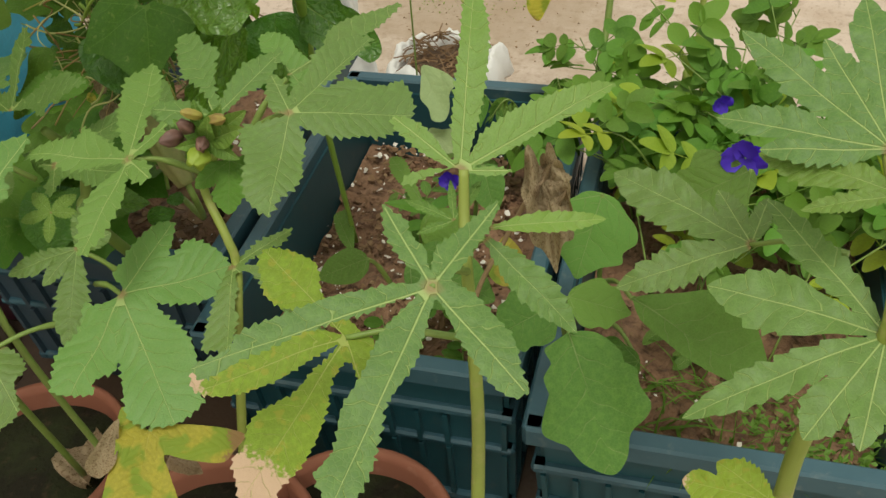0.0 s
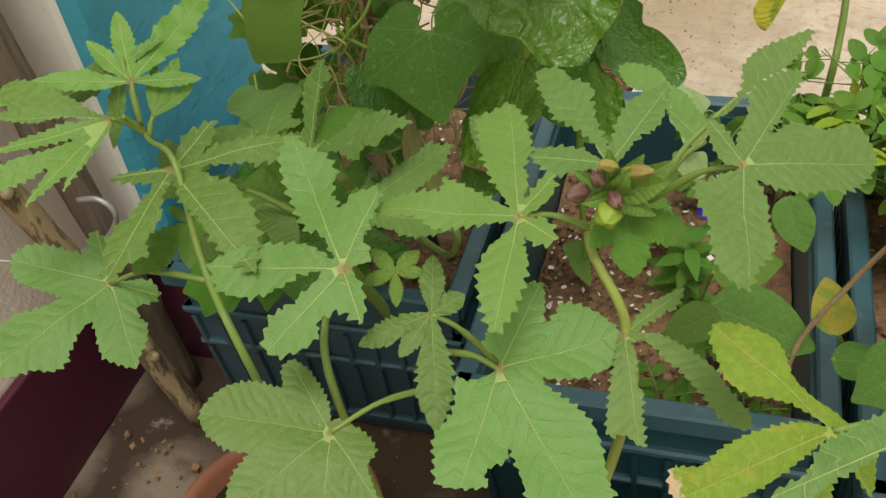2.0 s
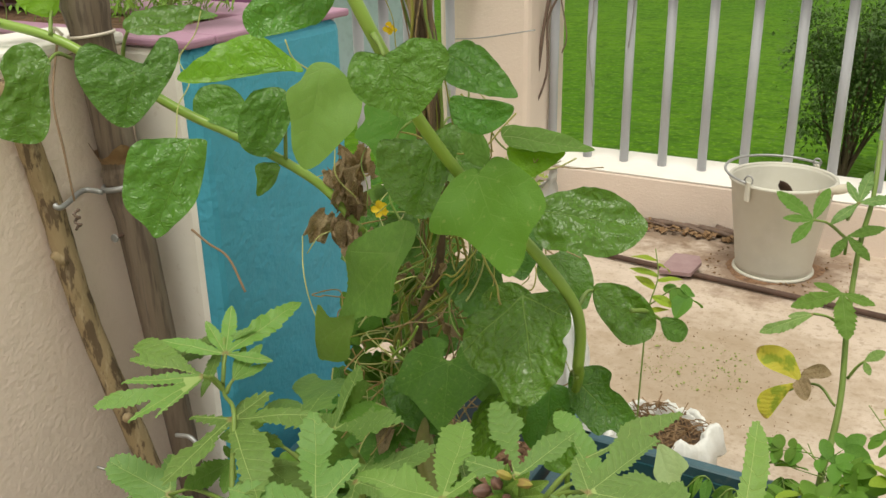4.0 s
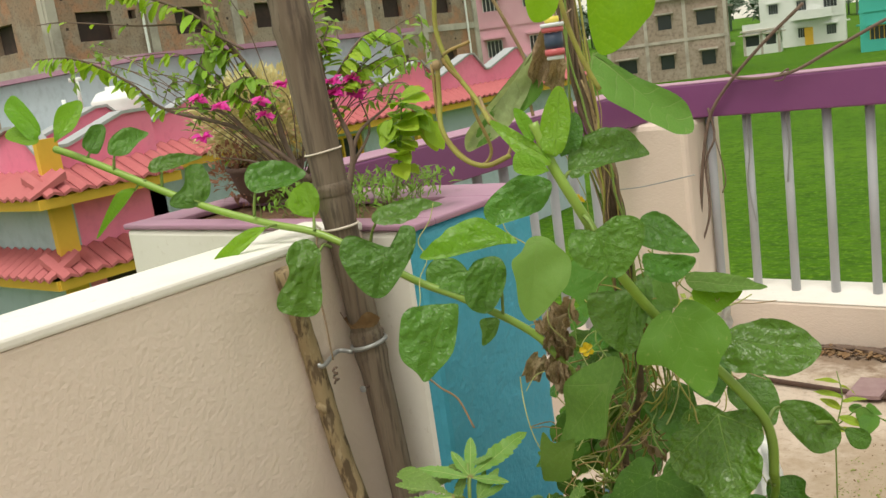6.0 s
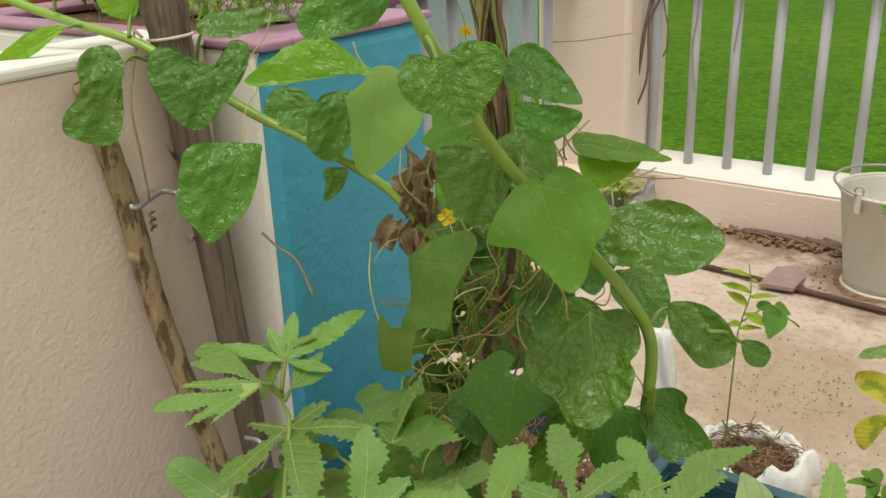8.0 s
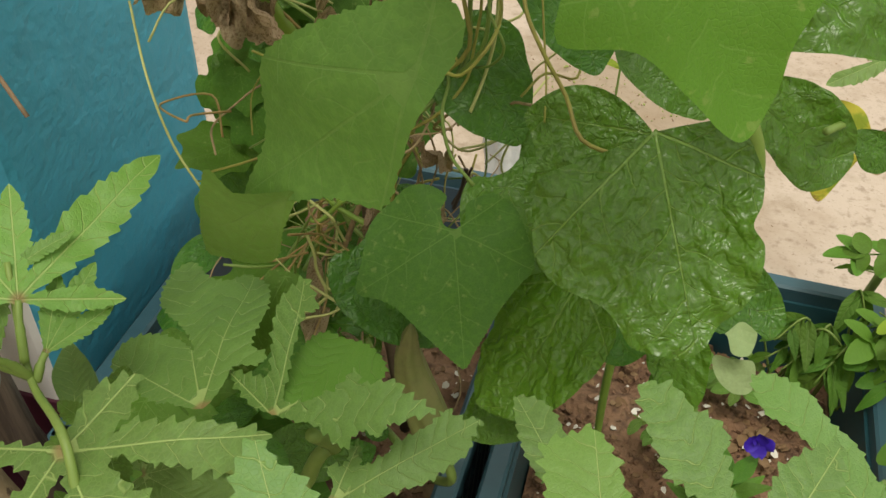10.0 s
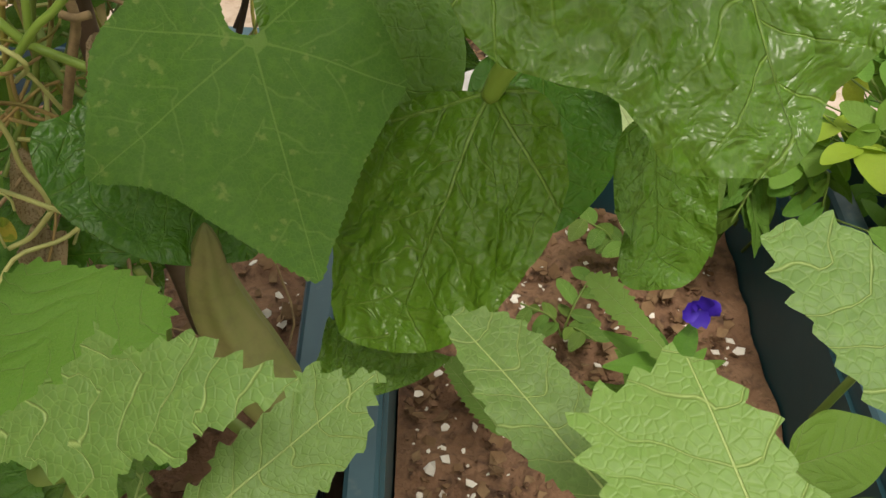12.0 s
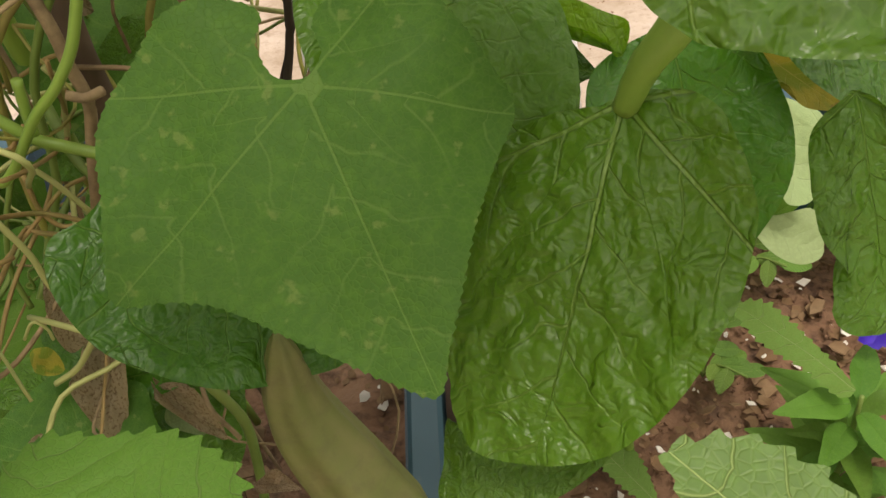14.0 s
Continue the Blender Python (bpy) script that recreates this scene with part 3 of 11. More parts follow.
def fill_cut_leaf(bm, edge, va, vert, g=0.05):
    """Fill a toothed or deeply cut leaf with even triangles that follow its main veins."""
    loop = [Vector((p.x, p.y)) for p in edge]
    n = len(loop)

    def inside(x, y):
        odd = False
        for i in range(n):
            a, b = loop[i - 1], loop[i]
            if (a.y > y) != (b.y > y) and x < (b.x - a.x) * (y - a.y) / (b.y - a.y) + a.x:
                odd = not odd
        return odd

    pts = loop + [Vector((0.0, 0.0))]
    ties = []
    for a in va:
        last, r = n, g * 0.6
        while inside(math.sin(a) * r, math.cos(a) * r) and r < 2.5:
            pts.append(Vector((math.sin(a) * r, math.cos(a) * r)))
            ties.append((last, len(pts) - 1))
            last = len(pts) - 1
            r += g * 0.6
    lo_x, hi_x = min(p.x for p in loop), max(p.x for p in loop)
    lo_y, hi_y = min(p.y for p in loop), max(p.y for p in loop)
    for j in range(int((hi_y - lo_y) / (g * 0.87)) + 1):
        for i in range(int((hi_x - lo_x) / g) + 2):
            x, y = lo_x + (i + 0.5 * (j % 2)) * g, lo_y + j * g * 0.87
            if not inside(x, y) or min((x - p.x) ** 2 + (y - p.y) ** 2 for p in loop) < (0.4 * g) ** 2:
                continue
            r = math.hypot(x, y)
            if min(r * abs(math.sin(math.atan2(x, y) - a)) if math.cos(math.atan2(x, y) - a) > 0 else 9 for a in va) > 0.35 * g:
                pts.append(Vector((x, y)))
    co, _, faces, _, _, _ = delaunay_2d_cdt(pts, ties, [list(range(n))], 1, 1e-5)
    vs = [vert(p.x, p.y, min(1.0, p.length)) for p in co]
    for f in faces:
        bm.faces.new([vs[i] for i in f])
    if sum(f.normal.z for f in bm.faces) <= 0:
        bm.normal_update()
        if sum(f.normal.z for f in bm.faces) < 0:
            bmesh.ops.reverse_faces(bm, faces=bm.faces)


OUTLINES = {
    "heart": ((0, 1.0), (0.13, 0.9), (0.30, 0.68), (0.40, 0.42), (0.42, 0.18), (0.34, -0.06), (0.20, -0.17), (0.07, -0.12)),
    "ovate": ((0, 1.0), (0.10, 0.92), (0.25, 0.72), (0.34, 0.48), (0.34, 0.26), (0.24, 0.08), (0.10, 0.0), (0.03, -0.01)),
    "eggplant": ((0, 1.0), (0.10, 0.90), (0.20, 0.80), (0.35, 0.70), (0.34, 0.58), (0.42, 0.44), (0.40, 0.28), (0.27, 0.15), (0.16, 0.02), (0.05, -0.02)),
    "cucumber": ((0, 1.0), (0.10, 0.88), (0.26, 0.72), (0.50, 0.66), (0.52, 0.50), (0.50, 0.32), (0.58, 0.12), (0.48, -0.10), (0.33, -0.30), (0.17, -0.33), (0.06, -0.18)),
    "oval": ((0, 1.0), (0.09, 0.95), (0.22, 0.76), (0.28, 0.5), (0.24, 0.24), (0.12, 0.06), (0.03, 0.0)),
    "round": ((0, 1.0), (0.16, 0.96), (0.34, 0.78), (0.40, 0.5), (0.33, 0.22), (0.16, 0.04), (0.03, 0.0)),
    "lance": ((0, 1.0), (0.05, 0.88), (0.12, 0.62), (0.15, 0.38), (0.11, 0.16), (0.04, 0.02)),
}


def outline_bm(shape, seed=0, rings=11, per=5, crinkle=0.0, wave=0.03, droop=0.10, fold=0.08, curl=0.0, own=None, veins=(0, 55, -55, 110, -110), saw=None, pucker=0.0):
    """A leaf drawn by its outline: unit length along +y from the stalk at the origin."""
    rnd = random.Random(seed)
    if own:
        loop = [Vector((x, y, 0)) for x, y in own]
    else:
        half = OUTLINES[shape]
        loop = [Vector((x * rnd.uniform(0.95, 1.05), y, 0)) for x, y in half] + [Vector((-x * rnd.uniform(0.95, 1.05), y, 0)) for x, y in half[:0:-1]]
    n = len(loop)
    edge = []
    for i in range(n):
        p0, p1, p2, p3 = loop[i - 1], loop[i], loop[(i + 1) % n], loop[(i + 2) % n]
        for k in range(per):
            t = k / per
            edge.append(0.5 * (2 * p1 + (p2 - p0) * t + (2 * p0 - 5 * p1 + 4 * p2 - p3) * t * t + (3 * p1 - p0 - 3 * p2 + p3) * t ** 3))
    if saw:
        # forward-pointing teeth: (pitch, depth) in leaf lengths, points resampled along the rim
        pitch, depth = saw
        closed = edge + [edge[0]]
        run = [0.0]
        for a, b in zip(closed, closed[1:]):
            run.append(run[-1] + (b - a).length)
        cnt = max(8, int(run[-1] / pitch))
        fine, j = [], 0
        for k in range(cnt):
            shift = rnd.uniform(-0.06, 0.06)
            size = depth * rnd.uniform(0.25, 1.5)
            for q, lift in ((0.0, -0.35), (0.3, 0.0), (0.62, 0.75), (0.8, 1.0), (0.93, 0.1)):
                want = min(run[-1] * 0.9999, max(0.0, (k + q + shift * 0.5) / cnt * run[-1]))
                j = 0
                while run[j + 1] < want:
                    j += 1
                f = (want - run[j]) / max(1e-6, run[j + 1] - run[j])
                p = closed[j].lerp(closed[j + 1], f)
                side = closed[j + 1] - closed[j]
                out_ = Vector((side.y, -side.x, 0)).normalized()
                if out_.dot(p) < 0:
                    out_ = -out_
                fine.append(p + out_ * size * lift * min(1.0, p.length * 4))
        edge = fine
    bm = bmesh.new()
    lay = bm.verts.layers.float_vector.new("leafuv")
    ox, oy = rnd.uniform(0, 40), rnd.uniform(0, 40)
    va = [radians(a) for a in veins]

    def vert(x, y, rr):
        th = math.atan2(x, y)
        r = math.hypot(x, y)
        d, na = min((abs((th - a + math.pi) % (2 * math.pi) - math.pi), a) for a in va)
        sgn = 1.0 if (th - na + math.pi) % (2 * math.pi) > math.pi else 0.0
        uu, vv = r * math.cos(d), r * abs(math.sin(d))
        z = fold * abs(x) - droop * (y * y + 0.4 * x * x) + wave * 2 * noise.noise(Vector((x * 2.5 + ox, y * 2.5 + oy, 0)))
        z += curl * rr ** 3 * math.sin(th * 5 + ox)
        if crinkle:
            e = 1 - math.exp(-vv * 14)
            z += crinkle * e * (noise.noise(Vector((x * 6 + ox, y * 6, 5))) + 0.7 * noise.noise(Vector((x * 13, y * 13 + oy, 9))))
        if pucker:
            # blistered surface between sunken veins
            w = Vector((x + 0.05 * noise.noise(Vector((x * 8, y * 8 + ox, 1))), y + 0.05 * noise.noise(Vector((x * 8 + oy, y * 8, 2))), ox))
            near = noise.voronoi(w * 10)[0]
            z += pucker * (1 - math.exp(-vv * 22)) * (0.55 - near[0]) + pucker * 0.35 * noise.noise(Vector((x * 34, y * 34, oy))) + pucker * 0.7 * noise.noise(Vector((x * 7, y * 7, oy)))
        v = bm.verts.new((x, y, z))
        v[lay] = (uu, vv, sgn)
        return v

    if saw:
        fill_cut_leaf(bm, edge, va, vert)
        return bm
    c = vert(0, 0, 0)
    prev = None
    m = len(edge)
    for k in range(1, rings + 1):
        f = (k / rings) ** 0.85
        ring = []
        for e in edge:
            ring.append(vert(e.x * f, e.y * f, f))
        for i in range(m):
            a, b = ring[i], ring[(i + 1) % m]
            if prev is None:
                bm.faces.new((c, a, b))
            else:
                bm.faces.new((prev[i], a, b, prev[(i + 1) % m]))
        prev = ring
    bmesh.ops.recalc_face_normals(bm, faces=bm.faces)
    if sum(f.normal.z for f in bm.faces) < 0:
        bmesh.ops.reverse_faces(bm, faces=bm.faces)
    return bm


LEAF_CACHE = {}


def leaf_mesh(shape, material, variant=0, **kw):
    key = (shape, material.name, variant, tuple(sorted(kw.items())))
    if key not in LEAF_CACHE:
        build = leaf_bm if shape in SHAPES else outline_bm
        bm = build(shape, seed=variant * 17 + len(shape), **kw)
        me = bpy.data.meshes.new("leaf")
        bm.to_mesh(me)
        bm.free()
        for p in me.polygons:
            p.use_smooth = True
        me.materials.append(material)
        LEAF_CACHE[key] = me
    return LEAF_CACHE[key]


def leaf_pose(base, tip, normal, length=1.0, width=1.0):
    b, t = Vector(base), Vector(tip)
    y = t - b
    size = y.length / length
    y.normalize()
    n_ = Vector(normal)
    n_ = (n_ - y * n_.dot(y)).normalized()
    x = y.cross(n_)
    m = Matrix((x * size * width, y * size, n_ * size)).transposed().to_4x4()
    m.translation = b
    return m


def leaf(plant, shape, material, base, tip, normal=(0, -0.5, 0.85), variant=0, width=1.0, petiole=None, label="", name="leaf", rpet=0.0021, mstem=None, **kw):
    """One leaf of a plant: junction at base, main tip at tip; a petiole runs from the point given."""
    if material in (L_BAS, L_BASM) and shape == "traced" and "pucker" not in kw:
        kw = dict(dict(veins=(0,)), **kw, pucker=0.011, rings=20, per=6)
    me = leaf_mesh(shape, material, variant, **kw)
    ob = new(name, me)
    ob.parent = plant
    ob.matrix_parent_inverse = plant.matrix_basis.inverted()
    ob.matrix_basis = leaf_pose(base, tip, normal, 1.0, width)
    if label:
        tagged(ob, label)
    if petiole is not None:
        a, c = Vector(petiole), Vector(base)
        midp = a.lerp(c, 0.55) + Vector((0, 0, 0.10 * (c - a).length))
        part("petiole", tube_bm(curve_pts([a, midp, c], 6), [rpet * 1.3] * 6 + [rpet] * 7, 6), mstem or M_STEM, plant, smooth=True)
    return ob


def stem(plant, pts, r0, r1, material=None, name="stem", n=6, sides=9):
    p = curve_pts(pts, n)
    part(name, tube_bm(p, [r0 + (r1 - r0) * i / (len(p) - 1) for i in range(len(p))], sides), material or M_STEMY, plant, smooth=True)


def leaf_into(bm, p, d, up, L, w):
    """A small folded leaf of four faces."""
    d = d.normalized()
    s = d.cross(up)
    if s.length < 1e-4:
        s = Vector((1, 0, 0))
    s.normalize()
    u = s.cross(d)
    a = bm.verts.new(p)
    b = bm.verts.new(p + d * L * 0.45 + s * w + u * w * 0.35)
    c = bm.verts.new(p + d * L * 0.5)
    e = bm.verts.new(p + d * L * 0.45 - s * w + u * w * 0.35)
    f = bm.verts.new(p + d * L - u * L * 0.12)
    for q in ((a, c, b), (a, e, c), (b, c, f), (c, e, f)):
        bm.faces.new(q)


def small_leaf_mesh(shape, material, variant=0, **kw):
    return leaf_mesh(shape, material, variant, rings=4, per=2, **kw)


def put_leaf(plant, me, base, direction, normal, size, width=1.0, name="leaf"):
    ob = new(name, me)
    ob.parent = plant
    ob.matrix_parent_inverse = plant.matrix_basis.inverted()
    ob.matrix_basis = leaf_pose(base, Vector(base) + Vector(direction).normalized() * size, normal, 1.0, width)
    return ob


def sprig(plant, ctrl, r0, r1, mstem, mleaf, shape="oval", count=12, size=0.04, start=0.15, seed=0, hang=0.3, spread=1.0, width=1.0):
    """A twig with leaves set alternately along it."""
    rnd = random.Random(seed)
    p = curve_pts(ctrl, 7)
    part("twig", tube_bm(p, [r0 + (r1 - r0) * i / (len(p) - 1) for i in range(len(p))], 6), mstem, plant, smooth=True)
    for k in range(count):
        f = start + (1 - start) * (k + rnd.uniform(0, 0.6)) / count
        i = min(len(p) - 2, int(f * (len(p) - 1)))
        ax = (p[i + 1] - p[i]).normalized()
        side = ax.cross(Vector((0, 0, 1)))
        if side.length < 0.1:
            side = Vector((1, 0, 0))
        side.normalize()
        d = ax * 0.55 + side * spread * (1 if k % 2 else -1) * rnd.uniform(0.5, 1.1) + Vector((rnd.uniform(-0.3, 0.3), rnd.uniform(-0.3, 0.3), rnd.uniform(-0.4, 0.3) - hang))
        nrm = Vector((rnd.uniform(-0.4, 0.4), rnd.uniform(-0.8, 0.1), 1))
        put_leaf(plant, small_leaf_mesh(shape, mleaf, k % 3, droop=0.2, fold=0.2), p[i], d, nrm, size * rnd.uniform(0.65, 1.2), width)


def leaflets_mesh(material, seed, pairs=2, size=0.42):
    """A compound leaf of unit length: paired oval leaflets and one at the tip on a thin rib."""
    key = ("leaflets", material.name, seed, pairs, size)
    if key in LEAF_CACHE:
        return LEAF_CACHE[key]
    rnd = random.Random(seed)
    bm = bmesh.new()
    lay = bm.verts.layers.float_vector.new("leafuv")
    tube_into(bm, [(0, 0, 0), (0, 0.3, 0.02), (0, 0.62, 0.0)], [0.012, 0.01, 0.007], 4, cap=False)
    slots = [(0, 0.6, 0)] + [(0, 0.22 + 0.36 * q / max(1, pairs - 1), s) for q in range(pairs) for s in (-1, 1)]
    for x0, y0, s in slots:
        a = s * radians(rnd.uniform(55, 80))
        L = size * rnd.uniform(0.85, 1.15)
        tilt = rnd.uniform(-0.35, 0.25)
        roll = rnd.uniform(-0.4, 0.4)
        rows = []
        for t in (0.0, 0.12, 0.32, 0.55, 0.78, 0.93, 1.0):
            hw = 0.33 * L * math.sin(math.pi * min(0.985, 0.03 + 0.95 * t) ** 0.85) ** 0.6
            row = []
            for q in (-1, 0, 1):
                lx, ly, lz = q * hw, t * L, 0.10 * L * abs(q) * (hw / L) * 3 + tilt * t * L * 0.6 + roll * q * hw * 0.8 - 0.15 * L * t * t
                vx, vy = lx * math.cos(a) + ly * math.sin(a), -lx * math.sin(a) + ly * math.cos(a)
                v = bm.verts.new((x0 + vx, y0 + vy, lz))
                v[lay] = (t, abs(q) * hw / L, 0)
                row.append(v)
            rows.append(row)
        for r0, r1 in zip(rows, rows[1:]):
            for q in (0, 1):
                bm.faces.new((r0[q], r0[q + 1], r1[q + 1], r1[q]))
    me = bpy.data.meshes.new("leaf")
    bm.to_mesh(me)
    bm.free()
    for p in me.polygons:
        p.use_smooth = True
    me.materials.append(material)
    LEAF_CACHE[key] = me
    return me
# ---- crates ----
def crate(x0, x1, y0, y1, h, mbody, label, soil_z, msoil):
    """Ribbed harvest crate filled with soil; x0..x1, y0..y1 at the rim."""
    cx, cy = (x0 + x1) / 2, (y0 + y1) / 2
    c = thing("plastic_crate", cx, cy, 0, label, "crate", "planting crates")
    w, d = (x1 - x0) / 2, (y1 - y0) / 2
    tp = 0.93
    for sx, sy, hw in ((0, -1, w), (0, 1, w), (-1, 0, d), (1, 0, d)):
        bm = bmesh.new()
        g = box_into(bm, -hw + 0.012, hw - 0.012, -0.006, 0.006, 0.01, h - 0.02)
        dist = d if sy else w
        rot = Matrix.Rotation(0 if sy else math.pi / 2, 4, "Z")
        for v in g:
            k = tp + (1 - tp) * (v.co.z / h)
            p = rot @ Vector((v.co.x * k, v.co.y, 0))
            v.co = Vector((cx + p.x + sx * (dist * k - 0.012), cy + p.y + sy * (dist * k - 0.012), v.co.z))
        part("wall_panel", bm, mbody, c)
    bm = box_bm(cx - w * tp + 0.01, cx + w * tp - 0.01, cy - d * tp + 0.01, cy + d * tp - 0.01, 0.0, 0.012)
    part("base", bm, mbody, c)
    bm = bmesh.new()
    for sx, sy, hw in ((0, -1, w), (0, 1, w), (-1, 0, d), (1, 0, d)):
        dist = d if sy else w
        for zz, hh, out in ((h - 0.028, 0.028, 0.012), (h - 0.085, 0.012, 0.007), (h - 0.15, 0.01, 0.006), (0.03, 0.014, 0.006)):
            k = tp + (1 - tp) * (zz / h)
            a = (-hw * k - out * 0.5, hw * k + out * 0.5, dist * k - 0.014, dist * k + out - 0.004, zz, zz + hh)
            if sy:
                box_into(bm, cx + a[0], cx + a[1], *(sorted((cy + sy * a[2], cy + sy * a[3]))), a[4], a[5], bevel=0.003, seg=1)
            else:
                box_into(bm, *(sorted((cx + sx * a[2], cx + sx * a[3]))), cy + a[0], cy + a[1], a[4], a[5], bevel=0.003, seg=1)
    part("rim", bm, M_RIM, c, "scuffed lighter rim and ribs")
    bm = bmesh.new()
    for sx, sy, hw in ((0, -1, w), (0, 1, w), (-1, 0, d), (1, 0, d)):
        dist = d if sy else w
        nrib = int(hw * 2 / 0.035)
        for i in range(nrib + 1):
            s = -hw * 0.95 + i * hw * 1.9 / nrib
            for z0, z1 in ((h - 0.15, h - 0.09), (0.045, h - 0.155)):
                k = tp + (1 - tp) * (z0 / h)
                k2 = tp + (1 - tp) * (z1 / h)
                g = box_into(bm, -0.003, 0.003, -0.004, 0.006, z0, z1)
                for v in g:
                    kk = k if v.co.z < (z0 + z1) / 2 else k2
                    if sy:
                        v.co = Vector((cx + s * kk + v.co.x, cy + sy * (dist * kk - 0.004 + v.co.y), v.co.z))
                    else:
                        v.co = Vector((cx + sx * (dist * kk - 0.004 + v.co.y), cy + s * kk + v.co.x, v.co.z))
    part("ribs", bm, mbody, c)
    bm = bmesh.new()
    n = 40
    vs = {}
    for i in range(n + 1):
        for j in range(n + 1):
            px, py = -w + 0.025 + (2 * w - 0.05) * i / n, -d + 0.025 + (2 * d - 0.05) * j / n
            hz = soil_z + 0.02 * noise.noise(Vector((cx + px, cy + py, 0)) * 9) + 0.012 * noise.noise(Vector((cx + px, cy + py, 3)) * 30)
            vs[i, j] = bm.verts.new((cx + px, cy + py, hz))
    for i in range(n):
        for j in range(n):
            bm.faces.new((vs[i, j], vs[i + 1, j], vs[i + 1, j + 1], vs[i, j + 1]))
    part("soil", bm, msoil, c, "crumbly brown soil", smooth=True)
    return c


crate(-1.235, -0.853, 0.965, 1.50, 0.305, M_CRATE2, "blue-grey ribbed plastic crate filled with soil", 0.205, M_SOIL)
crate(-0.822, -0.455, 0.855, 1.41, 0.305, M_CRATE, "dark teal ribbed plastic crate filled with soil", 0.188, M_SOIL)
crate(-0.427, -0.06, 0.80, 1.365, 0.305, M_CRATE, "dark teal ribbed plastic crate with a leafy climber", 0.215, M_SOIL)


def pot(x, y, r, h, label):
    c = thing("flower_pot", x, y, 0, label, "flower pot", "terracotta pots")
    bm = lathe_bm([(0.0, 0.0), (r * 0.66, 0.0), (r * 0.72, 0.01), (r * 0.92, h - 0.03), (r * 0.93, h - 0.03), (r, h - 0.026), (r * 1.01, h - 0.004), (r * 0.985, h), (r * 0.93, h), (r * 0.9, h - 0.012), (r * 0.86, h - 0.05)], 48)
    bm.transform(Matrix.Translation((x, y, 0)))
    part("body", bm, M_TERRA, c, smooth=True)
    bm = lathe_bm([(r * 0.89, h - 0.035), (r * 0.7, h - 0.03), (r * 0.4, h - 0.028), (0.001, h - 0.027)], 32)
    for v in bm.verts:
        v.co.z += 0.008 * noise.noise(v.co * 25)
    bm.transform(Matrix.Translation((x, y, 0)))
    part("soil", bm, M_WETSOIL, c, "damp dark soil with green algae", smooth=True)
    return c


pot(-1.0, 0.72, 0.115, 0.2, "terracotta pot with damp soil on the floor")
pot(-0.74, 0.66, 0.115, 0.2, "terracotta pot with okra on the floor")
pot(-0.60, 0.70, 0.115, 0.2, "terracotta pot standing against the crates")

# ---- bucket ----
bucket = thing("bucket", -0.79, 3.04, 0, "old galvanised metal bucket standing by the railing", "bucket")
bm = lathe_bm([(0.0, 0.012), (0.112, 0.012), (0.114, 0.0), (0.118, 0.0), (0.119, 0.03), (0.155, 0.30), (0.161, 0.304), (0.161, 0.311), (0.153, 0.311), (0.15, 0.30), (0.113, 0.02), (0.0, 0.02)], 56)
bm.transform(Matrix.Translation((-0.79, 3.04, 0)))
part("body", bm, M_STEEL, bucket, smooth=True)

# ---- poles by the wall ----
bamboo = thing("bamboo_pole", -1.33, 0.98, 0, "weathered brown bamboo pole leaning against the parapet", "pole")
A, B = Vector((-1.322, 1.018, 0.0)), Vector((-1.45, 0.97, 1.75))
bm = bmesh.new()
pts, rad = [], []
for i in range(60):
    t = i / 59
    node = min(abs(t - q) for q in (0.1, 0.27, 0.44, 0.60, 0.76, 0.92))
    pts.append(A.lerp(B, t))
    rad.append(0.018 + 0.018 * t + (0.004 if node < 0.008 else 0))
tube_into(bm, pts, rad, 18)
part("pole", bm, M_BAMBOO, bamboo, smooth=True)
stick = thing("branch_stick", -1.3, 0.98, 0, "thin bent branch with peeling bark propped on the wall", "stick")
bm = tube_bm(curve_pts([(-1.272, 0.955, 0.0), (-1.328, 0.935, 0.3), (-1.385, 0.9, 0.6), (-1.405, 0.885, 0.8), (-1.4, 0.85, 0.96)], 8), [0.016, 0.017] * 16 + [0.015], 10)
part("shaft", bm, M_STICK, stick, smooth=True)
for kx, ky, kz, d in ((-1.357, 0.918, 0.45, (0.02, -0.02, 0.015)), (-1.392, 0.893, 0.70, (-0.005, -0.022, 0.02)), (-1.300, 0.946, 0.15, (0.022, -0.012, 0.012))):
    k = Vector((kx, ky, kz))
    part("knot", tube_bm([k, k + Vector(d) * 0.6, k + Vector(d)], [0.010, 0.008, 0.006], 9), M_STICK, stick, "cut side branch stub", smooth=True)

# ---- okra plants ----
ok_left = thing("okra_plant", -0.980, 0.700, 0.190, "young okra plant with palmate leaves beside the wall", "okra plant", "okra plants")
stem(ok_left, [(-0.930, 0.720, 0.180), (-0.912, 0.664, 0.527), (-0.959, 0.712, 0.584), (-0.984, 0.754, 0.652), (-1.032, 0.791, 0.648), (-1.054, 0.824, 0.696)], 0.0038, 0.0017, M_STEM)
leaf(ok_left, "okra", L_OKRAN, (-1.043, 0.812, 0.682), (-1.011, 0.917, 0.718), (0.35, -0.53, 0.77), own=((0, 1.0, 0.12), (-45, 0.58, 0.14), (-121, 0.67, 0.12), (51, 0.47, 0.13), (-77, 0.45, 0.15)), petiole=(-1.035, 0.794, 0.655))
leaf(ok_left, "okra", L_OKRAN, (-1.027, 0.802, 0.657), (-1.018, 0.847, 0.687), (0.42, -0.56, 0.72), own=((0, 1.0, 0.14), (27, 0.78, 0.14), (-19, 0.81, 0.15)), petiole=(-1.029, 0.791, 0.645))
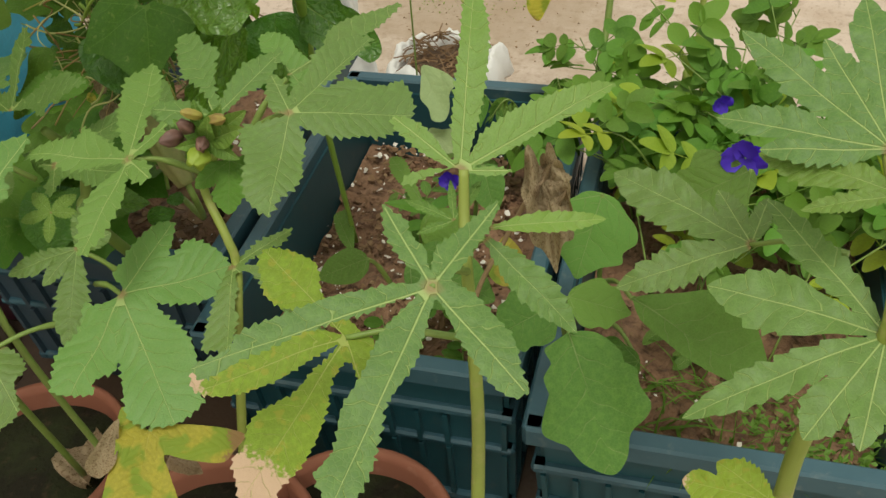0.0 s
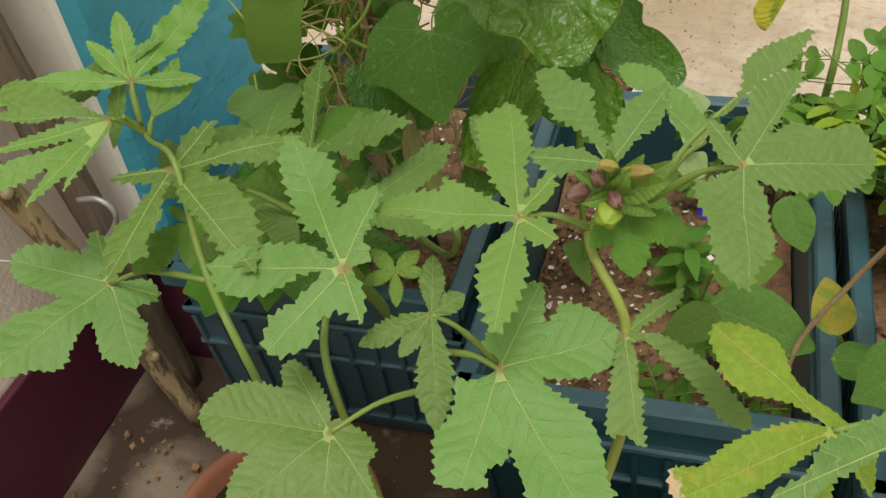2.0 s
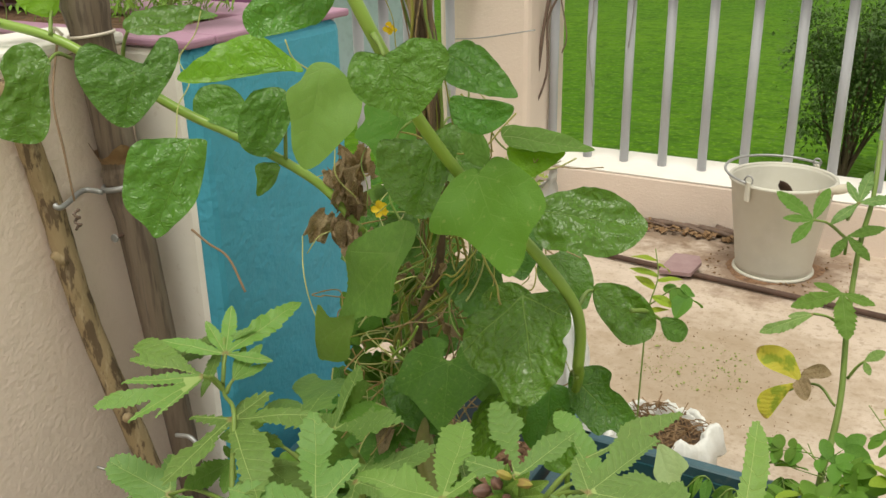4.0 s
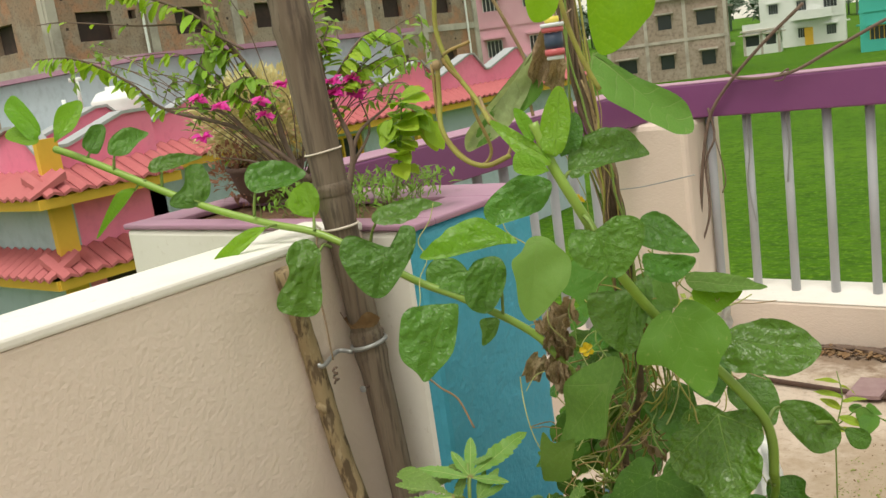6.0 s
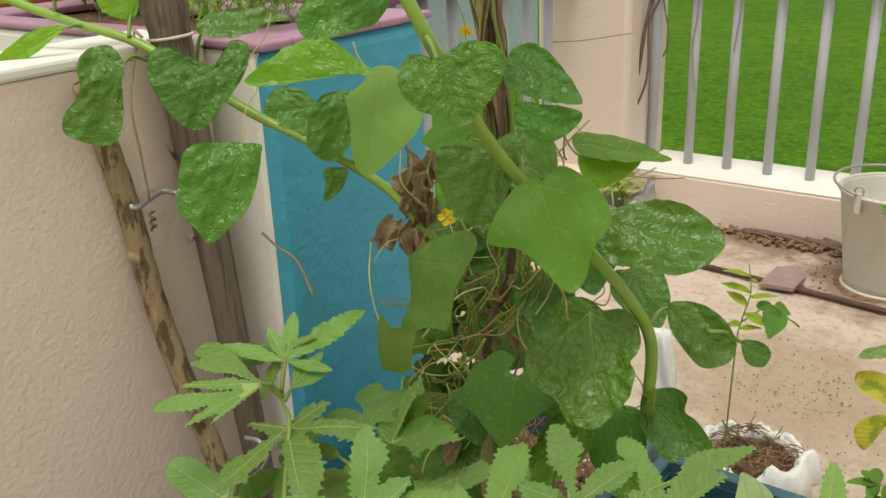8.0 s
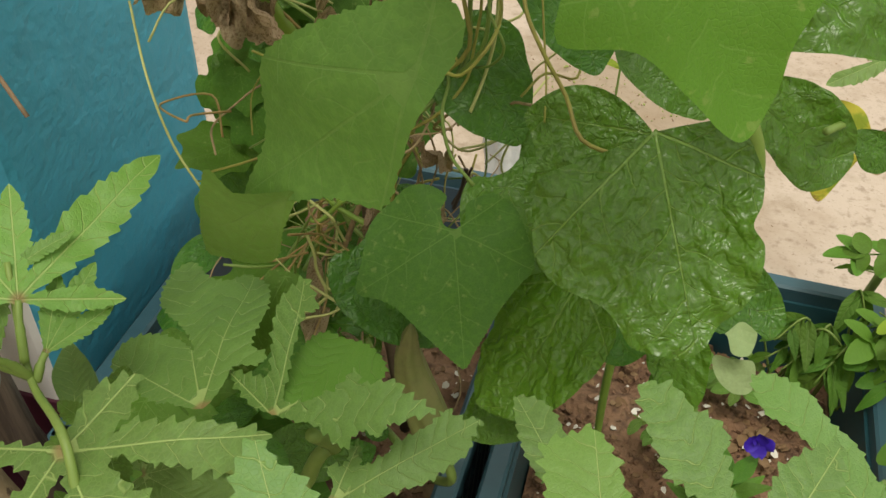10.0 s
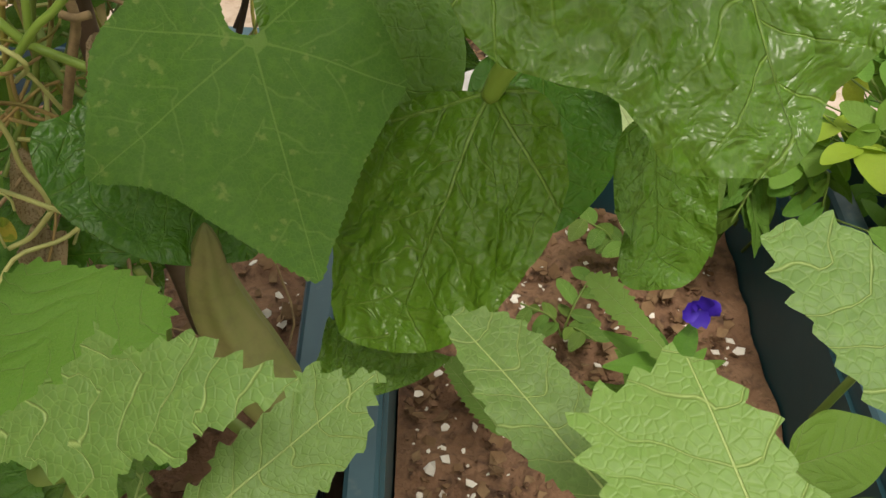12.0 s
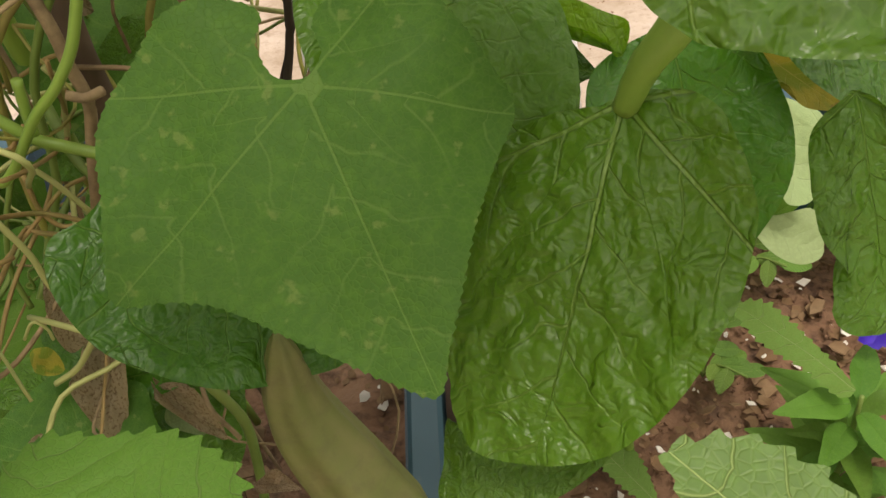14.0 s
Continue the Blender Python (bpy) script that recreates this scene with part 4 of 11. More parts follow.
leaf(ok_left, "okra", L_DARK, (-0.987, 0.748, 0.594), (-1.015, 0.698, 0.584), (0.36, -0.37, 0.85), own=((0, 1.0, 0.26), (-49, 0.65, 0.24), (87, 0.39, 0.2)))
leaf(ok_left, "blade", L_OKRA, (-1.054, 0.824, 0.690), (-1.099, 0.830, 0.684), (0.1, -0.6, 0.8), variant=3, width=1.0)
leaf(ok_left, "blade", L_OKRA, (-1.054, 0.824, 0.690), (-1.030, 0.850, 0.705), (0.1, -0.6, 0.8), variant=5, width=1.1)
leaf(ok_left, "blade", L_OKRA, (-1.054, 0.824, 0.690), (-1.141, 0.780, 0.661), (0.1, -0.6, 0.8), variant=7, width=1.0)
leaf(ok_left, "blade", L_OKRA, (-1.054, 0.824, 0.690), (-1.064, 0.780, 0.638), (0.1, -0.6, 0.8), variant=8, width=0.9)
ok_pot = thing("okra_plant", -0.850, 0.700, 0.190, "okra plant in a terracotta pot with large palmate leaves", "okra plant", "okra plants")
stem(ok_pot, [(-0.840, 0.700, 0.180), (-0.846, 0.664, 0.509), (-0.854, 0.698, 0.569), (-0.827, 0.692, 0.624)], 0.0036, 0.0026, M_STEM)
leaf(ok_pot, "okra", L_OKRA, (-0.773, 0.701, 0.575), (-0.817, 0.666, 0.574), (0.25, -0.34, 0.91), own=((0, 1.0, 0.18), (-69, 1.47, 0.17), (115, 0.86, 0.2), (170, 0.52, 0.3), (-31, 0.69, 0.2)), petiole=(-0.732, 0.712, 0.519), variant=3)
leaf(ok_pot, "okra", L_OKRAN, (-0.805, 0.723, 0.591), (-0.825, 0.709, 0.591), (0.27, -0.40, 0.87), own=((0, 1.0, 0.25), (-162, 0.87, 0.25), (65, 1.04, 0.25), (154, 1.03, 0.25), (-73, 1.06, 0.2)), variant=4)
ok_mid = thing("okra_plant", -0.680, 0.700, 0.190, "flowering okra plant with purple-brown buds", "okra plant", "okra plants")
stem(ok_mid, [(-0.700, 0.660, 0.180), (-0.632, 0.674, 0.515), (-0.636, 0.709, 0.569), (-0.643, 0.718, 0.592), (-0.667, 0.744, 0.625), (-0.642, 0.752, 0.658)], 0.0042, 0.0032, M_STEMY)
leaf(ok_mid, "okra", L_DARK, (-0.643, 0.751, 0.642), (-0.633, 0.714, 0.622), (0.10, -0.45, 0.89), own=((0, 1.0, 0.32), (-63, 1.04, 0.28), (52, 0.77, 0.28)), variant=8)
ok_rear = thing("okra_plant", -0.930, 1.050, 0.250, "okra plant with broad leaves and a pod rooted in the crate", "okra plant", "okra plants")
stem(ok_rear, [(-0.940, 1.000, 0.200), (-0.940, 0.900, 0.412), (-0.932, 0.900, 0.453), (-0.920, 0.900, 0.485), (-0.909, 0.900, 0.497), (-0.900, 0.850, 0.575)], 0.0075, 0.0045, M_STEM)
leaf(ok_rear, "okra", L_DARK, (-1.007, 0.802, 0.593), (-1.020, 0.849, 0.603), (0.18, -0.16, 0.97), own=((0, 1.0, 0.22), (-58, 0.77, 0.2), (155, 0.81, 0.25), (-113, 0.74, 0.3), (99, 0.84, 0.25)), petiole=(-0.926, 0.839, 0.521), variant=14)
ok_right = thing("okra_plant", -0.420, 0.670, 0.190, "tall okra plant with narrow finger-like leaves", "okra plant", "okra plants")
stem(ok_right, [(-0.436, 0.623, 0.352), (-0.429, 0.623, 0.445), (-0.426, 0.630, 0.521), (-0.429, 0.646, 0.586), (-0.436, 0.668, 0.637), (-0.442, 0.692, 0.664), (-0.444, 0.706, 0.690)], 0.0056, 0.0034, M_STEMY)
leaf(ok_right, "okra", L_OKRAN, (-0.448, 0.688, 0.662), (-0.482, 0.693, 0.672), (0.19, -0.48, 0.85), own=((0, 1.0, 0.1), (60, 0.82, 0.1), (-46, 0.72, 0.11), (97, 0.94, 0.13)), variant=18)
leaf(ok_right, "blade", L_OKRAN, (-0.422, 0.679, 0.667), (-0.351, 0.696, 0.673), (0.05, -0.50, 0.86), own=((0, 1.0, 0.1),), petiole=(-0.439, 0.680, 0.650), variant=19)
leaf(ok_right, "blade", L_OKRA, (-0.424, 0.674, 0.662), (-0.359, 0.632, 0.637), (0.06, -0.43, 0.90), own=((0, 1.0, 0.15),), petiole=(-0.438, 0.675, 0.645), variant=20)
ok_end = thing("okra_plant", -0.200, 0.660, 0.190, "okra plant with drooping finger-like leaves", "okra plant", "okra plants")
stem(ok_end, [(-0.205, 0.659, 0.368), (-0.210, 0.674, 0.438), (-0.206, 0.681, 0.506), (-0.192, 0.684, 0.578), (-0.182, 0.664, 0.632), (-0.186, 0.685, 0.684), (-0.197, 0.718, 0.723)], 0.0075, 0.0045, M_STEMY)
leaf(ok_end, "okra", L_OKRA, (-0.257, 0.757, 0.608), (-0.344, 0.719, 0.593), (0.03, -0.43, 0.90), own=((0, 1.0, 0.16), (52, 1.17, 0.2), (83, 0.5, 0.2), (129, 0.41, 0.2)), petiole=(-0.201, 0.727, 0.635), variant=21)
leaf(ok_end, "okra", L_OKRA, (-0.182, 0.664, 0.632), (-0.292, 0.605, 0.607), (-0.02, -0.36, 0.93), own=((0, 1.0, 0.1), (81, 0.89, 0.11), (42, 0.83, 0.22), (-28, 0.64, 0.24), (-49, 0.58, 0.17)), variant=22)
leaf(ok_end, "okra", L_OKRA, (-0.197, 0.718, 0.723), (-0.283, 0.781, 0.763), (-0.03, -0.56, 0.83), own=((0, 1.0, 0.12), (39, 0.89, 0.16), (20, 0.7, 0.15), (-31, 0.85, 0.15), (-44, 0.61, 0.16)), variant=23)
leaf(ok_end, "okra", L_OKRAN, (-0.189, 0.695, 0.711), (-0.241, 0.687, 0.702), (-0.07, -0.47, 0.88), own=((0, 1.0, 0.12), (31, 1.54, 0.17)), variant=24)
leaf(ok_end, "okra", L_OKRAY, (-0.226, 0.620, 0.508), (-0.285, 0.627, 0.509), (-0.02, -0.30, 0.95), own=((0, 1.0, 0.32), (24, 0.74, 0.3)), variant=25)

leaf(ok_left, "traced", L_OKRA, (-0.993, 0.758, 0.641), (-0.885, 0.668, 0.637), (-0.17, -0.24, 0.96), own=((-0.01, -0.03), (-0.09, -0.1), (-0.18, -0.17), (-0.27, -0.14), (-0.35, -0.11), (-0.29, 0), (-0.2, 0.04), (-0.15, 0.05), (-0.26, 0.07), (-0.37, 0.17), (-0.48, 0.26), (-0.56, 0.34), (-0.63, 0.44), (-0.5, 0.5), (-0.39, 0.42), (-0.24, 0.26), (-0.12, 0.14), (-0.15, 0.28), (-0.2, 0.4), (-0.2, 0.54), (-0.19, 0.67), (-0.12, 0.82), (0, 1), (0.03, 0.91), (0.06, 0.8), (0.06, 0.63), (0.05, 0.46), (0.06, 0.36), (0.06, 0.24), (0.03, 0.09), (0.11, 0.15), (0.19, 0.27), (0.31, 0.33), (0.38, 0.42), (0.47, 0.4), (0.6, 0.4), (0.56, 0.23), (0.48, 0.13), (0.36, 0.09), (0.25, 0.07), (0.13, 0.02), (0.17, -0.06), (0.25, -0.16), (0.29, -0.25), (0.19, -0.19), (0.1, -0.11), (0.03, -0.05)), veins=(0, -55, 57, -108, 131,), saw=(0.075, 0.024), wave=0.02, fold=0.0, droop=0.04)
leaf(ok_left, "traced", L_OKRAN, (-1.043, 0.774, 0.673), (-1.113, 0.679, 0.669), (0.37, -0.31, 0.87), own=((0.02, -0.01), (0.07, 0.13), (0.14, 0.27), (0.16, 0.43), (0.18, 0.56), (0.17, 0.72), (0.1, 0.56), (0.03, 0.33), (-0.01, 0.22), (0.02, 0.4), (0.07, 0.64), (0.09, 0.83), (-0, 1), (-0.07, 0.84), (-0.1, 0.65), (-0.09, 0.5), (-0.17, 0.61), (-0.25, 0.75), (-0.24, 0.62), (-0.21, 0.44), (-0.3, 0.51), (-0.24, 0.39), (-0.2, 0.29), (-0.12, 0.16), (-0.06, 0.05)), veins=(0, 14, -18, -30,), saw=(0.06, 0.014), wave=0.03, fold=0.0, droop=0.1, petiole=(-1.032, 0.791, 0.648))
leaf(ok_left, "traced", L_OKRAN, (-1.036, 0.779, 0.672), (-1.124, 0.753, 0.700), (0.37, -0.31, 0.87), own=((0, 0), (-0.04, 0.18), (-0.08, 0.41), (-0.15, 0.67), (-0.17, 0.96), (-0.05, 0.88), (-0.01, 1), (0.14, 1), (0.23, 0.91), (0.22, 0.74), (0.16, 0.56), (0.08, 0.37), (0.01, 0.19)), veins=(-10, 12,), saw=(0.06, 0.016), wave=0.025, fold=0.0, droop=0.05, petiole=(-1.032, 0.791, 0.648))
leaf(ok_left, "traced", L_OKRA, (-1.071, 0.726, 0.535), (-1.126, 0.623, 0.529), (0.34, -0.24, 0.91), own=((0.33, 0.01), (0.38, 0.04), (0.53, 0.12), (0.64, 0.24), (0.64, 0.37), (0.54, 0.45), (0.39, 0.44), (0.25, 0.37), (0.13, 0.33), (0.18, 0.47), (0.25, 0.61), (0.24, 0.73), (0.17, 0.85), (0, 1), (-0.12, 0.91), (-0.17, 0.78), (-0.27, 0.68), (-0.27, 0.57), (-0.2, 0.44), (-0.15, 0.33), (-0.17, 0.28), (-0.3, 0.34), (-0.41, 0.38), (-0.53, 0.34), (-0.64, 0.27), (-0.59, 0.21), (-0.52, 0.09), (-0.42, 0.01), (-0.3, 0), (-0.27, -0.04), (-0.31, -0.17), (-0.21, -0.23), (-0.1, -0.17), (-0.04, -0.07), (0.06, -0.09), (0.25, -0.17), (0.41, -0.18), (0.4, -0.11), (0.31, -0.02)), veins=(0, 58, -67, 114, -124,), saw=(0.06, 0.016), wave=0.025, fold=0.0, droop=0.05, petiole=(-0.955, 0.706, 0.576))
leaf(ok_pot, "traced", L_OKRA, (-0.825, 0.685, 0.627), (-0.891, 0.774, 0.671), (0.07, -0.40, 0.91), own=((-0.02, 0.09), (-0.05, 0.25), (-0.11, 0.32), (-0.14, 0.51), (-0.14, 0.75), (-0.1, 0.91), (0, 1), (0.07, 0.87), (0.13, 0.81), (0.17, 0.66), (0.1, 0.43), (0.13, 0.37), (0.22, 0.43), (0.37, 0.4), (0.3, 0.27), (0.17, 0.12), (0.19, 0.05), (0.14, -0.03), (0.05, -0.02), (0.06, -0.16), (0.03, -0.27), (-0.02, -0.34), (-0.09, -0.23), (-0.16, -0.21), (-0.22, -0.23), (-0.28, -0.31), (-0.36, -0.35), (-0.5, -0.33), (-0.57, -0.27), (-0.54, -0.16), (-0.44, -0.08), (-0.29, -0.05), (-0.12, 0.03), (-0.22, 0.06), (-0.41, 0.05), (-0.58, 0.09), (-0.72, 0.21), (-0.72, 0.36), (-0.63, 0.4), (-0.46, 0.39), (-0.28, 0.32), (-0.13, 0.22), (-0.04, 0.08)), veins=(0, 43, -177, -116, -63,), saw=(0.075, 0.024), wave=0.02, fold=0.0, droop=0.04)
leaf(ok_pot, "traced", L_OKRA, (-0.835, 0.627, 0.518), (-0.887, 0.557, 0.517), (0.29, -0.24, 0.93), own=((0.08, -0.06), (0.19, -0.12), (0.32, -0.15), (0.53, -0.16), (0.69, -0.12), (0.73, -0.07), (0.69, 0.03), (0.56, 0.11), (0.74, 0.26), (0.84, 0.47), (0.82, 0.67), (0.77, 0.77), (0.62, 0.82), (0.42, 0.78), (0.3, 0.69), (0.24, 0.64), (0.17, 0.83), (-0, 1), (-0.16, 1.06), (-0.51, 0.71), (-0.73, 0.33), (-0.71, 0.05), (-0.54, -0.03), (-0.41, -0.08), (-0.35, -0.21), (-0.18, -0.23), (-0.02, -0.16), (0.07, -0.11)), veins=(-4, 45, 96, -88, -50,), saw=(0.06, 0.016), wave=0.025, fold=0.0, droop=0.05, petiole=(-0.772, 0.699, 0.498))
leaf(ok_mid, "traced", L_OKRA, (-0.709, 0.722, 0.657), (-0.737, 0.824, 0.677), (-0.18, -0.23, 0.96), own=((-0.06, -0.02), (-0.23, 0.01), (-0.38, 0.04), (-0.56, 0.08), (-0.65, 0.18), (-0.86, 0.26), (-0.98, 0.36), (-0.82, 0.4), (-0.65, 0.39), (-0.49, 0.35), (-0.47, 0.44), (-0.34, 0.35), (-0.19, 0.21), (-0.05, 0.08), (-0.13, 0.28), (-0.18, 0.44), (-0.21, 0.6), (-0.23, 0.74), (-0.23, 0.94), (-0.12, 0.98), (0, 1), (0.08, 0.86), (0.11, 0.69), (0.12, 0.53), (0.07, 0.36), (0.07, 0.22), (0.04, 0.11), (0.16, 0.26), (0.24, 0.29), (0.23, 0.12), (0.15, 0.03), (0.04, -0.02), (0.16, -0.07), (0.21, -0.24), (0.09, -0.24), (0.02, -0.16), (0.03, -0.32), (0.01, -0.44), (-0.06, -0.61), (-0.12, -0.7), (-0.2, -0.78), (-0.25, -0.67), (-0.28, -0.46), (-0.26, -0.29), (-0.21, -0.19), (-0.14, -0.12), (-0.04, -0.06)), veins=(0, -70, -165, 43, 139,), saw=(0.075, 0.024), wave=0.02, fold=0.0, droop=0.04, petiole=(-0.663, 0.748, 0.628))
leaf(ok_mid, "traced", L_OKRA, (-0.657, 0.770, 0.669), (-0.719, 0.845, 0.692), (0.02, -0.27, 0.96), own=((-0.06, -0.01), (-0.21, 0.05), (-0.36, 0.1), (-0.39, 0.19), (-0.42, 0.32), (-0.34, 0.36), (-0.2, 0.29), (-0.08, 0.18), (-0.02, 0.05), (-0.01, 0.19), (-0.05, 0.36), (-0.1, 0.51), (-0.1, 0.67), (-0.07, 0.85), (-0, 1), (0.13, 0.91), (0.15, 0.77), (0.23, 0.66), (0.19, 0.52), (0.11, 0.35), (0.07, 0.17), (0.09, 0.13), (0.23, 0.28), (0.37, 0.38), (0.54, 0.4), (0.69, 0.37), (0.56, 0.2), (0.42, 0.1), (0.21, 0.06), (0.05, -0.02)), veins=(0, -52, 62,), saw=(0.075, 0.024), wave=0.02, fold=0.0, droop=0.02, petiole=(-0.643, 0.754, 0.661))
leaf(ok_mid, "traced", L_OKRA, (-0.574, 0.734, 0.702), (-0.564, 0.659, 0.677), (0.28, -0.26, 0.92), own=((0.03, 0.03), (0.19, 0.11), (0.35, 0.19), (0.36, 0.35), (0.28, 0.53), (0.27, 0.68), (0.22, 0.86), (0.12, 0.96), (0, 1), (-0.06, 0.86), (-0.18, 0.7), (-0.21, 0.55), (-0.18, 0.46), (-0.18, 0.26), (-0.1, 0.11), (-0.17, 0.13), (-0.3, 0.16), (-0.48, 0.16), (-0.67, 0.1), (-0.84, 0.07), (-1.06, -0.21), (-0.93, -0.55), (-0.69, -0.45), (-0.46, -0.49), (-0.31, -0.38), (-0.16, -0.24), (-0.08, -0.09), (-0.21, -0.31), (-0.32, -0.47), (-0.44, -0.72), (-0.54, -0.91), (-0.58, -1.04), (-0.37, -0.98), (-0.11, -0.72), (-0.06, -0.45), (0.03, -0.24), (0.03, -0.08), (0.07, -0.26), (0.15, -0.38), (0.24, -0.41), (0.24, -0.2), (0.16, 0)), veins=(0, -101, -151, 150,), saw=(0.075, 0.024), wave=0.02, fold=0.0, droop=0.04, petiole=(-0.628, 0.752, 0.655))
leaf(ok_mid, "traced", L_OKRA, (-0.595, 0.780, 0.700), (-0.534, 0.872, 0.723), (0.10, -0.30, 0.95), own=((-0.01, 0.01), (-0.01, 0.13), (-0.02, 0.29), (-0.11, 0.45), (-0.13, 0.67), (-0.07, 0.88), (0, 1.01), (0.04, 0.83), (0.06, 0.63), (0.04, 0.43), (0.03, 0.28), (0.04, 0.1)), veins=(0,), saw=(0.06, 0.013), wave=0.02, fold=0.05, petiole=(-0.628, 0.752, 0.655))
leaf(ok_mid, "traced", L_OKRA, (-0.598, 0.820, 0.655), (-0.664, 0.877, 0.684), (0.10, -0.35, 0.93), own=((-0.06, -0), (-0.09, 0.17), (-0.01, 0.45), (-0.03, 0.64), (-0.09, 0.79), (-0.01, 0.99), (0.11, 0.95), (0.19, 0.76), (0.17, 0.59), (0.2, 0.42), (0.16, 0.25), (0.12, 0.07)), veins=(0,), saw=(0.06, 0.013), wave=0.02, fold=0.05, petiole=(-0.628, 0.752, 0.655))
leaf(ok_mid, "traced", L_OKRA, (-0.637, 0.706, 0.573), (-0.618, 0.636, 0.548), (0.08, -0.32, 0.94), own=((0.05, 0.01), (0.11, 0.22), (0.18, 0.48), (0.25, 0.87), (0.11, 0.89), (0.02, 0.98), (-0.05, 1), (-0.06, 0.74), (-0.09, 0.54), (-0.05, 0.44), (-0.07, 0.23), (-0.04, 0.1), (-0.17, 0.08), (-0.3, 0.24), (-0.45, 0.41), (-0.55, 0.56), (-0.67, 0.77), (-0.88, 0.92), (-0.96, 0.8), (-0.83, 0.58), (-0.72, 0.37), (-0.54, 0.18), (-0.32, 0.03), (-0.12, -0.02), (-0.33, -0.15), (-0.49, -0.23), (-0.58, -0.41), (-0.4, -0.35), (-0.24, -0.27), (-0.08, -0.11)), veins=(0, -45, -125,), saw=(0.075, 0.024), wave=0.02, fold=0.0, droop=0.04)
leaf(ok_mid, "traced", L_OKRA, (-0.716, 0.668, 0.564), (-0.647, 0.586, 0.527), (0.08, -0.35, 0.93), own=((-0.02, -0.06), (0.02, -0.15), (0.01, -0.21), (-0.06, -0.26), (-0.12, -0.33), (-0.25, -0.41), (-0.38, -0.44), (-0.49, -0.39), (-0.44, -0.25), (-0.38, -0.14), (-0.54, -0.2), (-0.65, -0.11), (-0.72, 0.01), (-0.74, 0.13), (-0.64, 0.26), (-0.57, 0.28), (-0.42, 0.27), (-0.3, 0.22), (-0.19, 0.17), (-0.23, 0.29), (-0.29, 0.41), (-0.32, 0.52), (-0.32, 0.63), (-0.29, 0.74), (-0.25, 0.85), (-0.23, 0.95), (0, 1), (0.21, 0.87), (0.19, 0.67), (0.17, 0.5), (0.17, 0.43), (0.21, 0.5), (0.33, 0.5), (0.38, 0.58), (0.49, 0.54), (0.63, 0.44), (0.58, 0.3), (0.53, 0.18), (0.38, 0.1), (0.31, 0.02), (0.26, -0.07), (0.15, -0.01), (0.03, 0)), veins=(-2, -80, -129, 45, 104,), saw=(0.06, 0.016), wave=0.025, fold=0.0, droop=0.05, petiole=(-0.763, 0.694, 0.544))
leaf(ok_right, "traced", L_OKRA, (-0.439, 0.607, 0.681), (-0.548, 0.524, 0.685), (0.25, -0.29, 0.92), own=((0.07, 0.02), (0.13, 0.06), (0.25, 0.09), (0.34, 0.09), (0.44, 0.05), (0.39, 0.02), (0.33, -0.02), (0.25, -0.01), (0.18, -0.04), (0.07, -0.02), (0.16, -0.08), (0.19, -0.14), (0.23, -0.24), (0.27, -0.33), (0.3, -0.44), (0.19, -0.35), (0.13, -0.27), (0.05, -0.16), (0, -0.09), (-0.09, -0.16), (-0.21, -0.2), (-0.33, -0.23), (-0.48, -0.2), (-0.55, -0.2), (-0.56, -0.13), (-0.48, -0.07), (-0.37, -0.04), (-0.26, -0.02), (-0.1, -0.01), (-0.06, 0.01), (-0.16, 0.09), (-0.27, 0.17), (-0.32, 0.23), (-0.4, 0.34), (-0.5, 0.4), (-0.61, 0.48), (-0.69, 0.56), (-0.78, 0.68), (-0.79, 0.77), (-0.66, 0.7), (-0.57, 0.7), (-0.5, 0.6), (-0.36, 0.52), (-0.26, 0.4), (-0.14, 0.29), (-0.07, 0.19), (-0.01, 0.07), (-0.01, 0.17), (-0.02, 0.29), (-0.01, 0.44), (-0.01, 0.58), (-0.03, 0.7), (-0.04, 0.84), (-0.06, 0.98), (0.01, 1.01), (0.02, 0.88), (0.07, 0.81), (0.09, 0.74), (0.1, 0.57), (0.1, 0.4), (0.08, 0.26), (0.07, 0.14), (0.04, 0.06)), veins=(0, 83, 146, -108, -46,), saw=(0.045, 0.010), wave=0.02, fold=0.0, droop=0.03, petiole=(-0.435, 0.668, 0.637))
leaf(ok_right, "traced", L_OKRAY, (-0.511, 0.627, 0.602), (-0.590, 0.564, 0.606), (0.26, -0.27, 0.93), own=((0.04, 0.03), (0.11, 0.16), (0.16, 0.45), (0.15, 0.64), (0.11, 0.77), (0.16, 0.94), (0.08, 1.01), (-0, 1), (-0.09, 0.85), (-0.12, 0.69), (-0.11, 0.47), (-0.06, 0.22), (-0.03, 0.06), (-0.13, 0.25), (-0.22, 0.43), (-0.26, 0.63), (-0.33, 0.76), (-0.45, 0.83), (-0.51, 0.92), (-0.67, 0.94), (-0.8, 0.96), (-0.86, 0.83), (-0.77, 0.69), (-0.71, 0.56), (-0.58, 0.41), (-0.4, 0.27), (-0.21, 0.14), (-0.17, 0.03), (-0.38, 0.02), (-0.23, -0.14), (-0.07, -0.16), (0.01, -0.11), (0.09, -0.08), (0.23, 0), (0.35, 0.04), (0.56, 0), (0.69, 0.08), (0.77, 0.17), (0.81, 0.28), (0.74, 0.36), (0.61, 0.38), (0.48, 0.39), (0.34, 0.31), (0.22, 0.16), (0.07, 0.03)), veins=(0, -39, 70, -87,), saw=(0.055, 0.013), wave=0.03, fold=0.0, droop=0.05, petiole=(-0.441, 0.656, 0.585))
